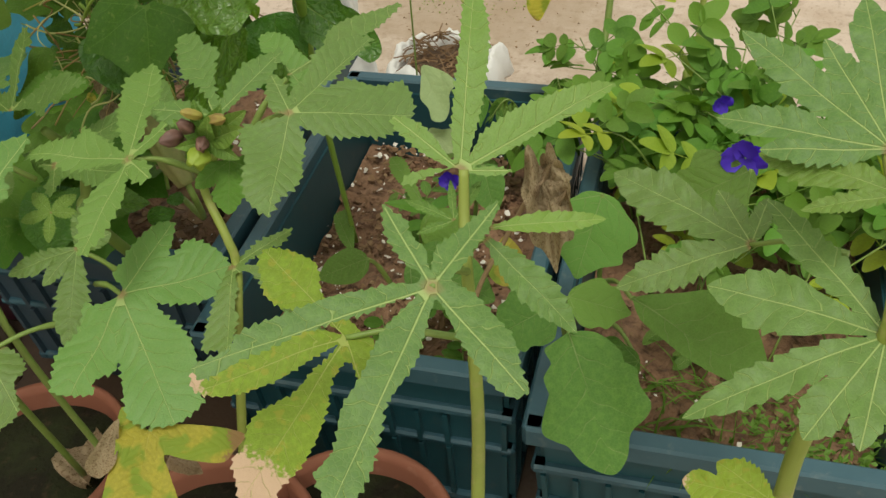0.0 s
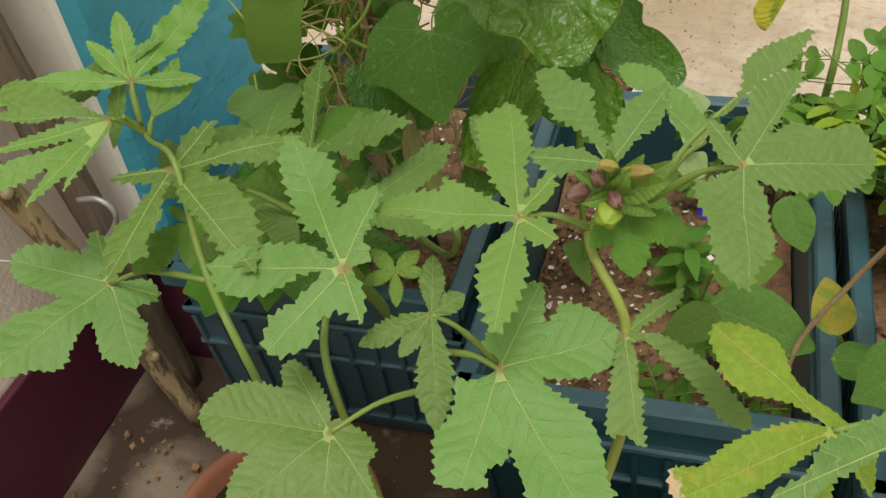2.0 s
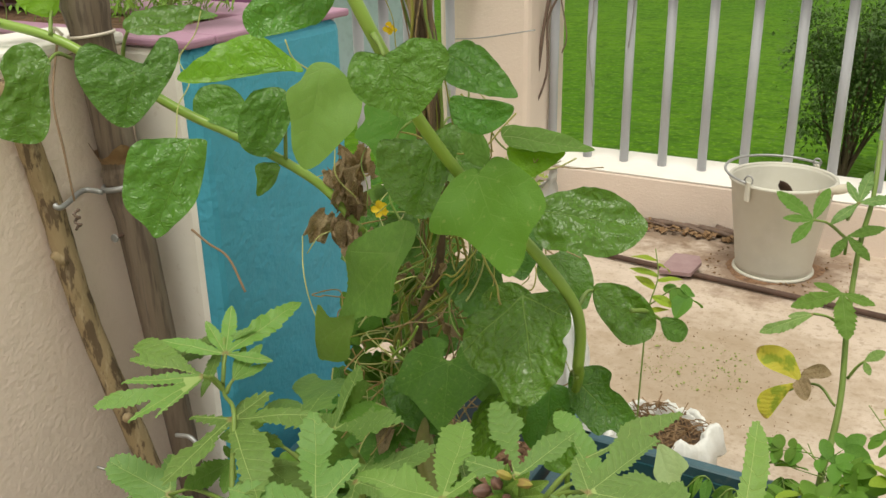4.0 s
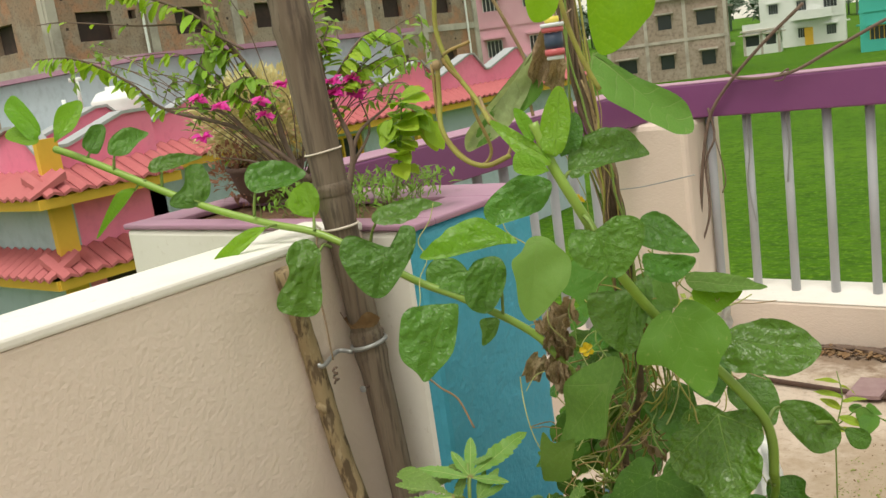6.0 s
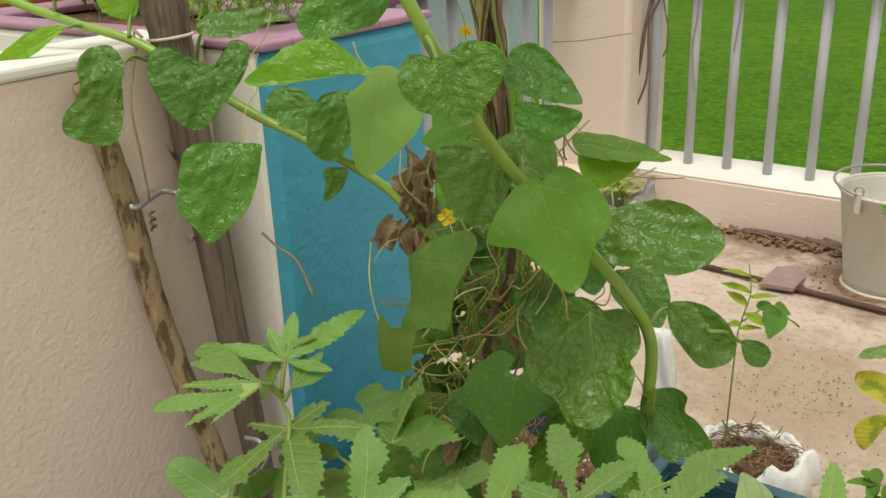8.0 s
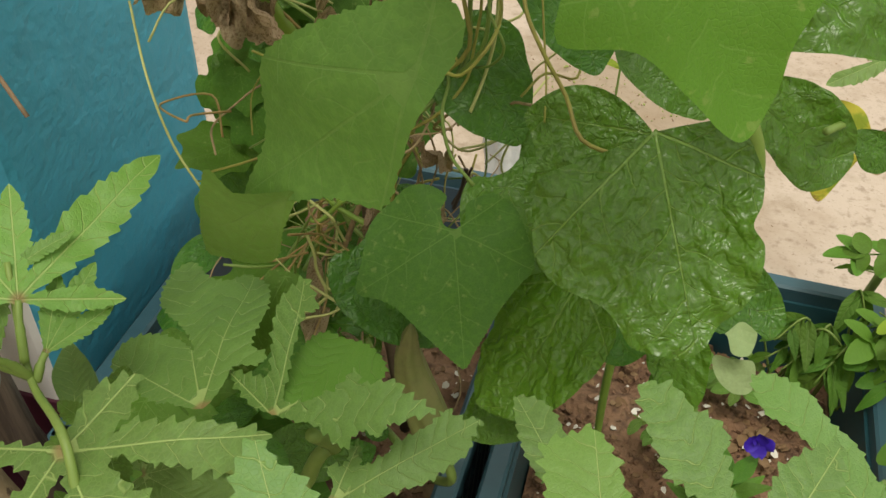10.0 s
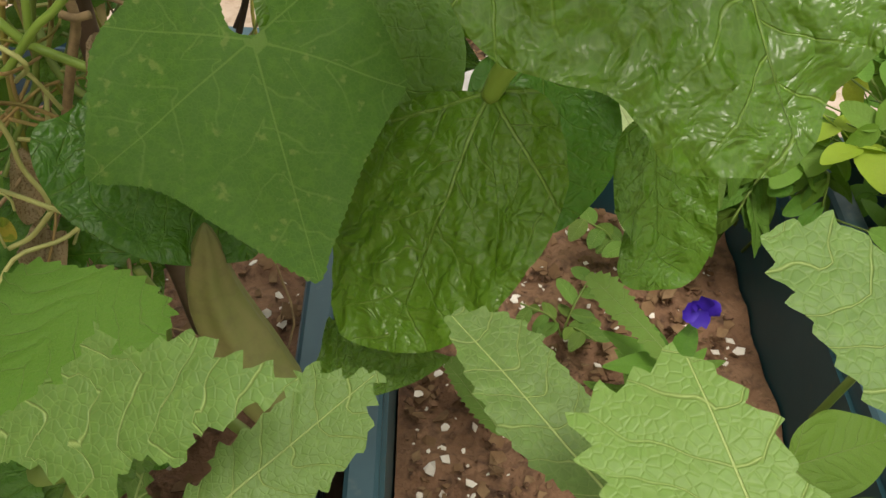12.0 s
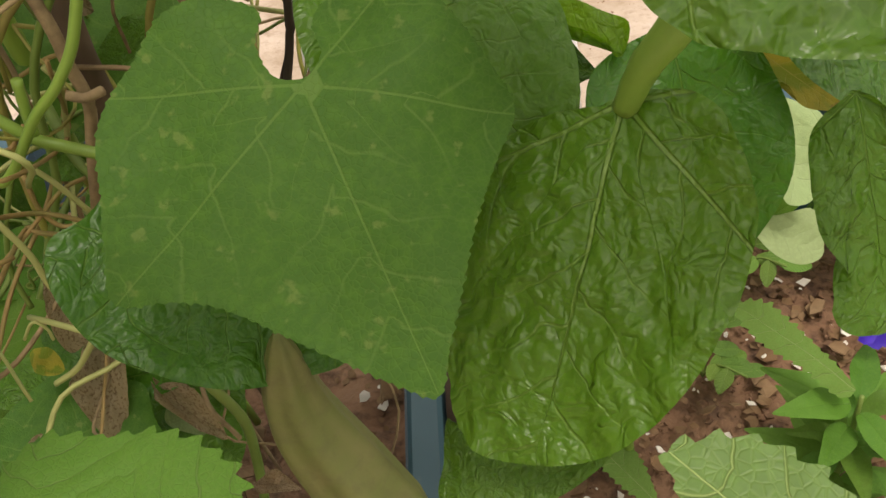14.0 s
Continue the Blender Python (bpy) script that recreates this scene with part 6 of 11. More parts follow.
leaf(spinach, "traced", L_BASY, (-1.813, 0.726, 1.223), (-1.843, 0.700, 1.287), (0.86, -0.45, 0.23), own=((0.08, 0.1), (0.19, 0.68), (0.13, 1.06), (-0.22, 0.92), (-0.3, 0.48), (-0.25, -0.01)), crinkle=0.02)
leaf(spinach, "traced", L_BASY, (-1.816, 0.720, 1.216), (-1.851, 0.685, 1.231), (0.63, -0.32, 0.71), own=((0.31, 0.17), (0.44, 0.85), (-0.01, 1.05), (-0.36, 0.44), (-0.21, -0.06)), crinkle=0.02)
leaf(spinach, "traced", L_BASY, (-1.795, 0.737, 1.205), (-1.779, 0.792, 1.266), (0.83, -0.50, 0.24), own=((-0.13, 0.2), (-0.31, 0.66), (-0.09, 1.04), (0.09, 0.91), (0.16, 0.39)), crinkle=0.02)
leaf(spinach, "traced", L_BASM, (-0.715, 1.054, 0.619), (-0.626, 1.029, 0.573), (0.10, -0.78, 0.62), own=((0.01, -0.01), (-0.17, 0.05), (-0.32, 0.17), (-0.35, 0.33), (-0.22, 0.43), (-0.24, 0.6), (-0.19, 0.85), (-0.06, 1.02), (0.1, 0.99), (0.12, 0.78), (0.28, 0.72), (0.29, 0.49), (0.24, 0.24)), petiole=(-0.686, 0.998, 0.650), wave=0.04, fold=0.1)
leaf(spinach, "traced", L_BAS, (-0.741, 1.054, 0.598), (-0.725, 1.000, 0.533), (0.11, -0.75, 0.65), own=((0, -0.01), (-0.28, 0.05), (-0.39, 0.37), (-0.31, 0.75), (0, 1), (0.3, 0.84), (0.43, 0.42), (0.34, 0.09)), wave=0.04)
leaf(ok_left, "traced", L_OKRA, (-1.002, 0.815, 0.540), (-0.951, 0.813, 0.536), (0.05, -0.35, 0.93), own=((-0.02, -0.01), (0, -0.3), (0.01, -0.64), (-0.04, -0.81), (-0.19, -0.53), (-0.17, -0.17), (-0.29, 0.02), (-0.38, 0.43), (-0.54, 0.84), (-0.42, 1.1), (-0.09, 1.3), (0.21, 1.35), (0.46, 1.13), (0.07, 0.76), (0.39, 0.77), (0.62, 0.6), (0.42, 0.24), (0.78, 0.08), (0.73, -0.35), (0.38, -0.25), (0.14, -0.09)), veins=(-31, 7, 45, 114, -178,), saw=(0.06, 0.02))
leaf(ok_left, "traced", L_OKRA, (-1.046, 0.825, 0.572), (-1.074, 0.863, 0.589), (0.10, -0.35, 0.93), own=((-0.06, 0.02), (-0.2, 0.28), (-0.23, 0.65), (-0.02, 1.05), (0.16, 0.8), (0.27, 0.54), (0.33, 0.23), (0.2, 0.06), (0.03, -0.01)))
leaf(cucumber, "traced", L_CUC, (-0.960, 0.954, 0.597), (-0.977, 0.899, 0.556), (0.05, -0.60, 0.80), own=((0.19, 0.03), (-0.2, -0.06), (-0.25, 0.22), (-0.23, 0.62), (-0.12, 0.95), (0.05, 1.08), (0.09, 0.77), (0.09, 0.38)))
# shaded leaves deep in the tangle
rnd = random.Random(55)
for k in range(46):
    z = rnd.uniform(0.40, 0.86)
    x0 = -1.119 + (z - 0.619) * 0.003
    p = Vector((x0 + rnd.uniform(0.01, 0.13), rnd.uniform(1.14, 1.26), z))
    r = rnd.uniform(0.035, 0.065)
    leaf((spinach, cucumber)[k % 2], ("heart", "cucumber")[k % 2], (L_BAS, L_CUC)[k % 2], p, p + Vector((rnd.uniform(-0.8, 0.8), -0.4, rnd.uniform(-0.9, 0.1))).normalized() * r, (rnd.uniform(-0.2, 0.5), -0.8, rnd.uniform(0.2, 0.8)), variant=70 + k, crinkle=0.02, width=rnd.uniform(0.8, 1.2))
for k in range(22):
    t = rnd.random()
    p = Vector((-1.168 + 0.035 * t + rnd.uniform(0.0, 0.055), rnd.uniform(1.15, 1.24), 0.420 + 0.223 * t))
    r = rnd.uniform(0.03, 0.05)
    leaf((spinach, cucumber)[k % 2], ("heart", "cucumber")[k % 2], (L_BAS, L_CUC)[k % 2], p, p + Vector((rnd.uniform(-0.2, 0.9), -0.4, rnd.uniform(-0.9, 0.0))).normalized() * r, (rnd.uniform(-0.2, 0.5), -0.8, rnd.uniform(0.2, 0.8)), variant=120 + k, crinkle=0.02, width=rnd.uniform(0.8, 1.2))
# low shaded leaves under the okra
rnd = random.Random(77)
for k in range(26):
    p = Vector((rnd.uniform(-1.16, -0.97), rnd.uniform(0.93, 1.14), rnd.uniform(0.30, 0.44)))
    a = rnd.uniform(0, 6.28)
    r = rnd.uniform(0.05, 0.085)
    leaf((spinach, cucumber)[k % 2], ("heart", "cucumber")[k % 2], (L_BAS, L_CUC)[k % 2], p, p + Vector((math.cos(a) * r, math.sin(a) * r, -0.25 * r)), (rnd.uniform(-0.1, 0.35), rnd.uniform(-0.5, -0.1), 0.85), variant=40 + k, crinkle=0.02, width=rnd.uniform(0.9, 1.2))
leaf(spinach, "ovate", L_BAS, (-0.947, 1.071, 0.521), (-0.973, 1.046, 0.515), (0.16, -0.38, 0.91), variant=0, crinkle=0.03, width=1.2)
leaf(spinach, "ovate", L_BAS, (-0.970, 1.111, 0.509), (-0.991, 1.086, 0.501), (0.17, -0.40, 0.90), variant=1, crinkle=0.03, width=1.2)
leaf(spinach, "ovate", L_BAS, (-0.936, 1.068, 0.490), (-0.922, 1.098, 0.502), (0.10, -0.42, 0.90), variant=2, crinkle=0.03, width=1.2)
leaf(spinach, "ovate", L_BAS, (-0.994, 1.078, 0.462), (-1.015, 1.105, 0.478), (0.18, -0.40, 0.90), variant=3, crinkle=0.03, width=1.2)

leaf(cucumber, "traced", L_CUC, (-0.854, 0.998, 0.629), (-0.825, 0.926, 0.579), (0.08, -0.55, 0.83), own=((-0, -0.02), (0.07, -0.06), (0.08, -0.18), (0.03, -0.27), (0.1, -0.34), (0.21, -0.38), (0.33, -0.36), (0.43, -0.28), (0.54, -0.2), (0.62, -0.09), (0.67, 0.1), (0.71, 0.25), (0.73, 0.4), (0.58, 0.46), (0.46, 0.53), (0.32, 0.68), (0.21, 0.8), (0.09, 0.93), (0, 1), (-0.08, 0.89), (-0.19, 0.74), (-0.29, 0.6), (-0.43, 0.44), (-0.55, 0.32), (-0.55, 0.19), (-0.52, 0.03), (-0.46, -0.14), (-0.36, -0.25), (-0.29, -0.28), (-0.18, -0.25), (-0.1, -0.19), (-0.09, -0.08), (-0.04, -0.03)), veins=(0, 61, -59, 110, -121,), crinkle=0.006, wave=0.03, fold=0.0, droop=0.04, saw=(0.035, 0.005), rings=16)
leaf(spinach, "traced", L_BASM, (-0.764, 1.004, 0.606), (-0.805, 0.935, 0.529), (-0.48, -0.51, 0.72), own=((0.01, -0.02), (-0.08, -0.05), (-0.17, -0.06), (-0.25, -0.03), (-0.31, 0.03), (-0.37, 0.12), (-0.41, 0.22), (-0.42, 0.32), (-0.42, 0.43), (-0.4, 0.55), (-0.36, 0.67), (-0.3, 0.78), (-0.22, 0.88), (-0.11, 0.96), (0.02, 1.01), (0.14, 1.03), (0.23, 1), (0.29, 0.94), (0.34, 0.83), (0.38, 0.7), (0.4, 0.53), (0.4, 0.38), (0.38, 0.25), (0.32, 0.14), (0.2, 0.06), (0.07, 0.02)), crinkle=0.02, wave=0.02, fold=0.0, droop=0.05, rings=44, per=8, pucker=0.022)
leaf(spinach, "traced", L_BASM, (-0.737, 0.958, 0.759), (-0.692, 0.886, 0.676), (0.01, -0.76, 0.65), own=((-0, -0.01), (0.05, 0.06), (0.18, 0.1), (0.31, 0.13), (0.48, 0.08), (0.57, 0.16), (0.61, 0.31), (0.62, 0.45), (0.57, 0.57), (0.47, 0.65), (0.37, 0.72), (0.32, 0.81), (0.28, 0.92), (0.16, 0.98), (0.06, 1.01), (-0.03, 0.98), (-0.12, 0.89), (-0.23, 0.83), (-0.31, 0.73), (-0.36, 0.59), (-0.33, 0.49), (-0.39, 0.4), (-0.42, 0.28), (-0.39, 0.12), (-0.31, 0.02), (-0.19, 0), (-0.1, 0.01), (-0.03, 0.01)), crinkle=0.03, wave=0.03, fold=0.0, droop=0.06, rings=44, per=8, pucker=0.026)
leaf(spinach, "traced", L_BASM, (-0.738, 1.013, 0.722), (-0.815, 1.007, 0.726), (0.10, -0.78, 0.62), own=((-0.05, -0.03), (-0.21, 0.12), (-0.35, 0.36), (-0.42, 0.65), (-0.86, 0.67), (-0.88, 0.8), (-0.61, 0.89), (-0.41, 0.83), (-0.18, 0.91), (0, 1), (0.2, 0.82), (0.29, 0.6), (0.25, 0.36), (0.13, 0.14)), crinkle=0.03, wave=0.03, fold=0.0, rings=24, per=6, pucker=0.04)
leaf(ok_rear, "traced", L_OKRA, (-0.917, 0.837, 0.603), (-0.821, 0.832, 0.648), (-0.37, -0.62, 0.70), own=((-0.02, -0.06), (-0.05, -0.15), (-0.12, -0.23), (-0.18, -0.3), (-0.27, -0.36), (-0.23, -0.19), (-0.22, -0.05), (-0.37, -0.03), (-0.51, -0.03), (-0.65, 0.01), (-0.72, 0.12), (-0.75, 0.18), (-0.65, 0.25), (-0.57, 0.26), (-0.51, 0.17), (-0.39, 0.13), (-0.23, 0.09), (-0.08, 0.07), (-0.07, 0.23), (-0.15, 0.42), (-0.23, 0.53), (-0.15, 0.57), (-0.16, 0.78), (-0.1, 0.83), (-0, 1), (0.03, 0.87), (0.07, 0.83), (0.06, 0.74), (0.12, 0.73), (0.11, 0.63), (0.09, 0.59), (0.18, 0.49), (0.14, 0.41), (0.06, 0.29), (0.03, 0.14)), veins=(0, -76, -144, -23, 20,), saw=(0.075, 0.022), rings=14, per=6, wave=0.02, fold=0.0, droop=0.03)
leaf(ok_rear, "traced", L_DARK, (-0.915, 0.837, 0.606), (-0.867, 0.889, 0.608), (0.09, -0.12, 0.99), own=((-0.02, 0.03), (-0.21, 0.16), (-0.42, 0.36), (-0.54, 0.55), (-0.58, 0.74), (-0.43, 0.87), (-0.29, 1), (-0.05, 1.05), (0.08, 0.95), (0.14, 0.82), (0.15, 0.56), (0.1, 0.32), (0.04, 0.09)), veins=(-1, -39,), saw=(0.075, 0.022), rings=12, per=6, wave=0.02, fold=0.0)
leaf(ok_rear, "traced", L_OKRA, (-0.875, 0.818, 0.560), (-0.803, 0.873, 0.599), (-0.16, -0.42, 0.89), own=((-0.04, -0.01), (-0.09, 0.05), (-0.22, 0.05), (-0.17, 0.16), (-0.22, 0.22), (-0.27, 0.3), (-0.11, 0.25), (-0.09, 0.4), (-0.12, 0.48), (-0.12, 0.66), (-0.16, 0.83), (-0.14, 0.87), (-0.06, 0.91), (0, 1.01), (0.06, 0.92), (0.14, 0.85), (0.16, 0.68), (0.17, 0.53), (0.13, 0.38), (0.12, 0.25), (0.08, 0.13), (0.2, 0.28), (0.31, 0.44), (0.42, 0.56), (0.45, 0.71), (0.59, 0.7), (0.7, 0.6), (0.62, 0.4), (0.47, 0.23), (0.33, 0.15), (0.21, 0.05), (0.23, -0.05), (0.28, -0.16), (0.14, -0.18), (0.06, -0.09), (-0.03, -0.1), (-0.13, -0.14), (-0.06, -0.05)), veins=(0, -40, 46, 115, -137,), saw=(0.075, 0.022), rings=14, per=6, wave=0.02, fold=0.0, droop=0.03)
leaf(ok_rear, "traced", L_OKRA, (-0.960, 0.831, 0.602), (-0.981, 0.942, 0.613), (-0.21, -0.14, 0.97), own=((-0.01, -0.01), (-0.16, 0.03), (-0.3, 0.06), (-0.47, 0.15), (-0.6, 0.25), (-0.68, 0.37), (-0.65, 0.5), (-0.5, 0.55), (-0.3, 0.49), (-0.16, 0.38), (-0.3, 0.57), (-0.49, 0.74), (-0.56, 0.9), (-0.55, 1.13), (-0.47, 1.2), (-0.32, 1.05), (-0.18, 1), (-0.04, 1.02), (0.11, 0.91), (0.17, 0.75), (0.18, 0.61), (0.17, 0.41), (0.27, 0.34), (0.26, 0.25), (0.12, 0.25), (0.09, 0.14), (0.04, 0.02)), veins=(0, -25, -62,), saw=(0.055, 0.013), rings=14, per=6, wave=0.02, fold=0.0)
leaf(ok_mid, "traced", L_OKRA, (-0.722, 0.802, 0.606), (-0.781, 0.869, 0.637), (0.10, -0.35, 0.93), own=((0, 0), (-0.03, 0.17), (-0.06, 0.33), (-0.1, 0.46), (-0.12, 0.63), (-0.1, 0.78), (-0.05, 0.93), (0, 1), (0.08, 0.95), (0.13, 0.89), (0.15, 0.79), (0.14, 0.66), (0.14, 0.54), (0.12, 0.39), (0.1, 0.25), (0.06, 0.11)), veins=(0,), saw=(0.06, 0.012), rings=12, per=6, wave=0.02, fold=0.06)
leaf(spinach, "traced", L_BAS, (-0.915, 1.071, 0.441), (-1.011, 1.053, 0.447), (0.15, -0.55, 0.82), own=((0.03, -0), (0.14, 0.11), (0.22, 0.24), (0.28, 0.44), (0.25, 0.61), (0.17, 0.76), (0.07, 0.93), (0, 1), (-0.06, 0.89), (-0.11, 0.69), (-0.11, 0.5), (-0.06, 0.34), (-0.04, 0.17), (-0.02, 0.03)), crinkle=0.03, rings=20, per=6, pucker=0.04)
leaf(spinach, "traced", L_PALE, (-0.650, 1.243, 0.428), (-0.609, 1.188, 0.389), (-0.10, -0.62, 0.78), own=((0, 0), (-0.19, 0.14), (-0.32, 0.3), (-0.41, 0.55), (-0.23, 0.66), (-0.13, 0.85), (0.03, 1), (0.2, 0.92), (0.18, 0.71), (0.23, 0.5), (0.11, 0.29)), crinkle=0.01)
leaf(spinach, "traced", L_PALE, (-0.638, 1.210, 0.353), (-0.596, 1.183, 0.342), (-0.10, -0.50, 0.86), own=((-0.01, -0.01), (-0.25, 0.33), (-0.45, 0.61), (-0.04, 0.93), (0.25, 0.75), (0.27, 0.33)), crinkle=0.01)
leaf(spinach, "traced", L_BAS, (-0.701, 0.995, 0.607), (-0.691, 0.954, 0.548), (-0.10, -0.82, 0.56), own=((0.01, -0.01), (0.17, 0.1), (0.23, 0.3), (0.23, 0.54), (0.16, 0.7), (0.24, 0.82), (0.2, 0.95), (0.03, 1.01), (-0.18, 0.99), (-0.29, 0.81), (-0.32, 0.54), (-0.32, 0.36), (-0.2, 0.2), (-0.09, 0.08)), crinkle=0.03, rings=20, per=6, pucker=0.04, curl=0.05)
leaf(spinach, "traced", L_BAS, (-0.764, 1.047, 0.588), (-0.803, 1.057, 0.597), (-0.05, -0.75, 0.65), own=((-0, 0.02), (-0.15, 0.3), (-0.39, 0.51), (-0.33, 0.69), (-0.17, 0.88), (0.02, 1), (0.23, 0.81), (0.3, 0.58), (0.24, 0.33), (0.06, 0.23)), crinkle=0.02, rings=16, pucker=0.03)
leaf(spinach, "traced", L_BASY, (-0.757, 1.044, 0.596), (-0.805, 1.061, 0.613), (-0.05, -0.75, 0.65), own=((-0.02, 0.01), (0.05, 0.17), (0.06, 0.39), (0.02, 0.74), (-0.02, 1.01), (0.12, 0.93), (0.21, 0.59), (0.22, 0.26), (0.2, 0.04)), crinkle=0.03, curl=0.05)
leaf(spinach, "traced", L_YEL, (-0.723, 1.076, 0.590), (-0.678, 1.046, 0.564), (-0.10, -0.73, 0.68), own=((0.02, 0.3), (0.14, 0.34), (0.15, 0.51), (0.08, 0.67), (0.14, 0.79), (0.1, 0.91), (0, 1.01), (-0.15, 0.89), (-0.22, 0.64), (-0.17, 0.44), (-0.06, 0.04)), crinkle=0.03, curl=0.05)

part("petiole", tube_bm(curve_pts([(-0.746, 0.995, 0.647), (-0.753, 0.995, 0.635), (-0.760, 0.998, 0.622), (-0.764, 1.003, 0.605)], 6), [0.0062 - 0.00012 * i for i in range(19)], 10), M_VINE, spinach, "thick pale green leaf stalk", smooth=True)

leaf(cucumber, "traced", L_CUCB, (-0.841, 0.874, 0.821), (-0.962, 0.897, 0.700), (-0.35, -0.92, 0.18), own=((0.14, -0.15), (0.23, 0.08), (0.29, 0.32), (0.3, 0.49), (0.23, 0.64), (0.11, 0.79), (0.01, 1.03), (-0.07, 0.81), (-0.15, 0.56), (-0.25, 0.38), (-0.18, 0.22), (-0.11, 0.09), (-0.05, -0.06), (0.03, -0.18)), veins=(1, 31, -33, 137,), crinkle=0.01, wave=0.03, saw=(0.05, 0.006), fold=0.0)
leaf(cucumber, "traced", L_CUCB, (-0.922, 0.894, 0.719), (-0.973, 0.908, 0.639), (-0.05, -0.99, -0.15), own=((0.45, 0.21), (0.44, 0.41), (0.36, 0.69), (0.21, 1.17), (0.07, 1.09), (-0.18, 0.74), (-0.1, 0.28), (-0.03, -0.08), (0.08, 0.04), (0.26, 0.26)), veins=(0, 17, -14,), crinkle=0.008, wave=0.03, saw=(0.06, 0.006), fold=0.0)
leaf(spinach, "traced", L_BAS, (-0.828, 0.983, 0.488), (-0.791, 0.953, 0.484), (-0.30, -0.51, 0.81), own=((0, -0.05), (0.32, 0.09), (0.61, 0.29), (0.39, 0.73), (0.02, 1.01), (-0.39, 1.17), (-0.18, 0.91), (0.02, 0.52), (0.08, 0.15)), crinkle=0.02)
leaf(spinach, "traced", L_BAS, (-0.966, 1.090, 0.556), (-0.996, 1.076, 0.549), (0.10, -0.60, 0.80), own=((-0.03, 0.02), (0, 0.15), (0.11, 0.4), (0.11, 0.67), (0.01, 0.77), (-0.24, 0.53), (-0.37, 0.22)), crinkle=0.02)
leaf(cucumber, "traced", L_CUC, (-0.997, 1.111, 0.487), (-1.035, 1.096, 0.486), (0.20, -0.59, 0.78), own=((0.13, -0.05), (0.34, 0.28), (0.4, 0.59), (0.36, 1), (-0.02, 1.27), (-0.31, 1.11), (-0.4, 0.75), (-0.3, 0.32), (-0.19, 0.07)), crinkle=0.02)
leaf(spinach, "traced", L_BAS, (-0.927, 1.106, 0.596), (-0.947, 1.097, 0.587), (0.00, -0.71, 0.71), own=((0, -0.07), (0.34, 0.21), (0.36, 0.63), (0.19, 1.15), (-0.12, 0.98), (-0.24, 0.58), (-0.2, 0.2)), crinkle=0.02)
leaf(spinach, "traced", L_DRYLEAF, (-0.973, 1.067, 0.481), (-0.944, 1.055, 0.471), (0.10, -0.50, 0.86), own=((-0.01, -0.03), (-0.13, 0.24), (-0.18, 0.65), (-0.16, 0.92), (0.02, 0.96), (0.1, 0.62), (0.15, 0.25)), crinkle=0.05, wave=0.08, fold=0.3)
leaf(spinach, "traced", L_DRYLEAF, (-0.992, 1.061, 0.511), (-0.984, 1.037, 0.490), (0.20, -0.61, 0.76), own=((-0.01, -0.15), (-0.25, 0.01), (-0.31, 0.5), (-0.31, 0.81), (-0.17, 0.91), (0.04, 1.02), (0.13, 0.72), (0.11, 0.34)), crinkle=0.1, wave=0.12, fold=0.3, curl=0.1)
leaf(spinach, "traced", L_YEL, (-1.006, 1.042, 0.480), (-0.994, 1.037, 0.476), (0.10, -0.50, 0.86), own=((-0.18, -0.3), (-0.57, 0.2), (-0.32, 0.83), (0.1, 0.85), (0.29, 0.25)), crinkle=0.05, wave=0.1)
leaf(spinach, "traced", L_PALE, (-0.966, 1.071, 0.410), (-0.963, 1.056, 0.401), (0.10, -0.50, 0.86), own=((0.38, -0.01), (-0.17, -0.12), (-0.56, 0.51), (-0.35, 1.16), (0.29, 0.93), (0.69, 0.54)), crinkle=0.05, wave=0.1)
leaf(eggplant_small, "traced", L_EGG, (-0.616, 1.085, 0.338), (-0.668, 1.135, 0.363), (0.00, -0.45, 0.89), own=((-0.01, -0.02), (-0.12, 0.05), (-0.12, 0.34), (-0.14, 0.7), (-0.07, 0.94), (0.01, 1.01), (0.15, 0.81), (0.09, 0.41), (0.04, 0.07)), veins=(0,), saw=(0.075, 0.022))
leaf(eggplant_small, "traced", L_EGG, (-0.719, 1.082, 0.241), (-0.761, 1.136, 0.258), (-0.00, -0.30, 0.95), own=((0, 0), (-0.1, 0.15), (-0.13, 0.45), (-0.1, 0.77), (-0.01, 1.01), (0.22, 0.96), (0.24, 0.7), (0.15, 0.3)), veins=(0,), saw=(0.075, 0.022))

tendrils = thing("tendrils", -1.0, 1.0, 0.9, "pale curling cucumber tendrils hanging from the vine", "tendril", kind="stuff")

part("tendril", tube_bm(curve_pts([(-0.946, 1.060, 0.638), (-0.944, 1.060, 0.621), (-0.944, 1.060, 0.608), (-0.943, 1.060, 0.593), (-0.950, 1.060, 0.571), (-0.961, 1.060, 0.536)], 6), 0.0024, 7), M_DEADVINE, tendrils, smooth=True)
part("tendril", tube_bm(curve_pts([(-0.947, 1.055, 0.600), (-0.941, 1.055, 0.598), (-0.934, 1.055, 0.600)], 6), 0.0019, 7), M_DEADVINE, tendrils, smooth=True)
part("tendril", tube_bm(curve_pts([(-0.967, 1.040, 0.605), (-0.957, 1.040, 0.594), (-0.947, 1.040, 0.589), (-0.934, 1.040, 0.583)], 6), 0.0022, 7), M_VINE, tendrils, smooth=True)
part("tendril", tube_bm(curve_pts([(-0.917, 1.030, 0.650), (-0.926, 1.030, 0.632), (-0.937, 1.030, 0.618), (-0.948, 1.030, 0.608), (-0.965, 1.030, 0.587), (-0.974, 1.030, 0.584)], 6), 0.0019, 7), M_VINE, tendrils, smooth=True)
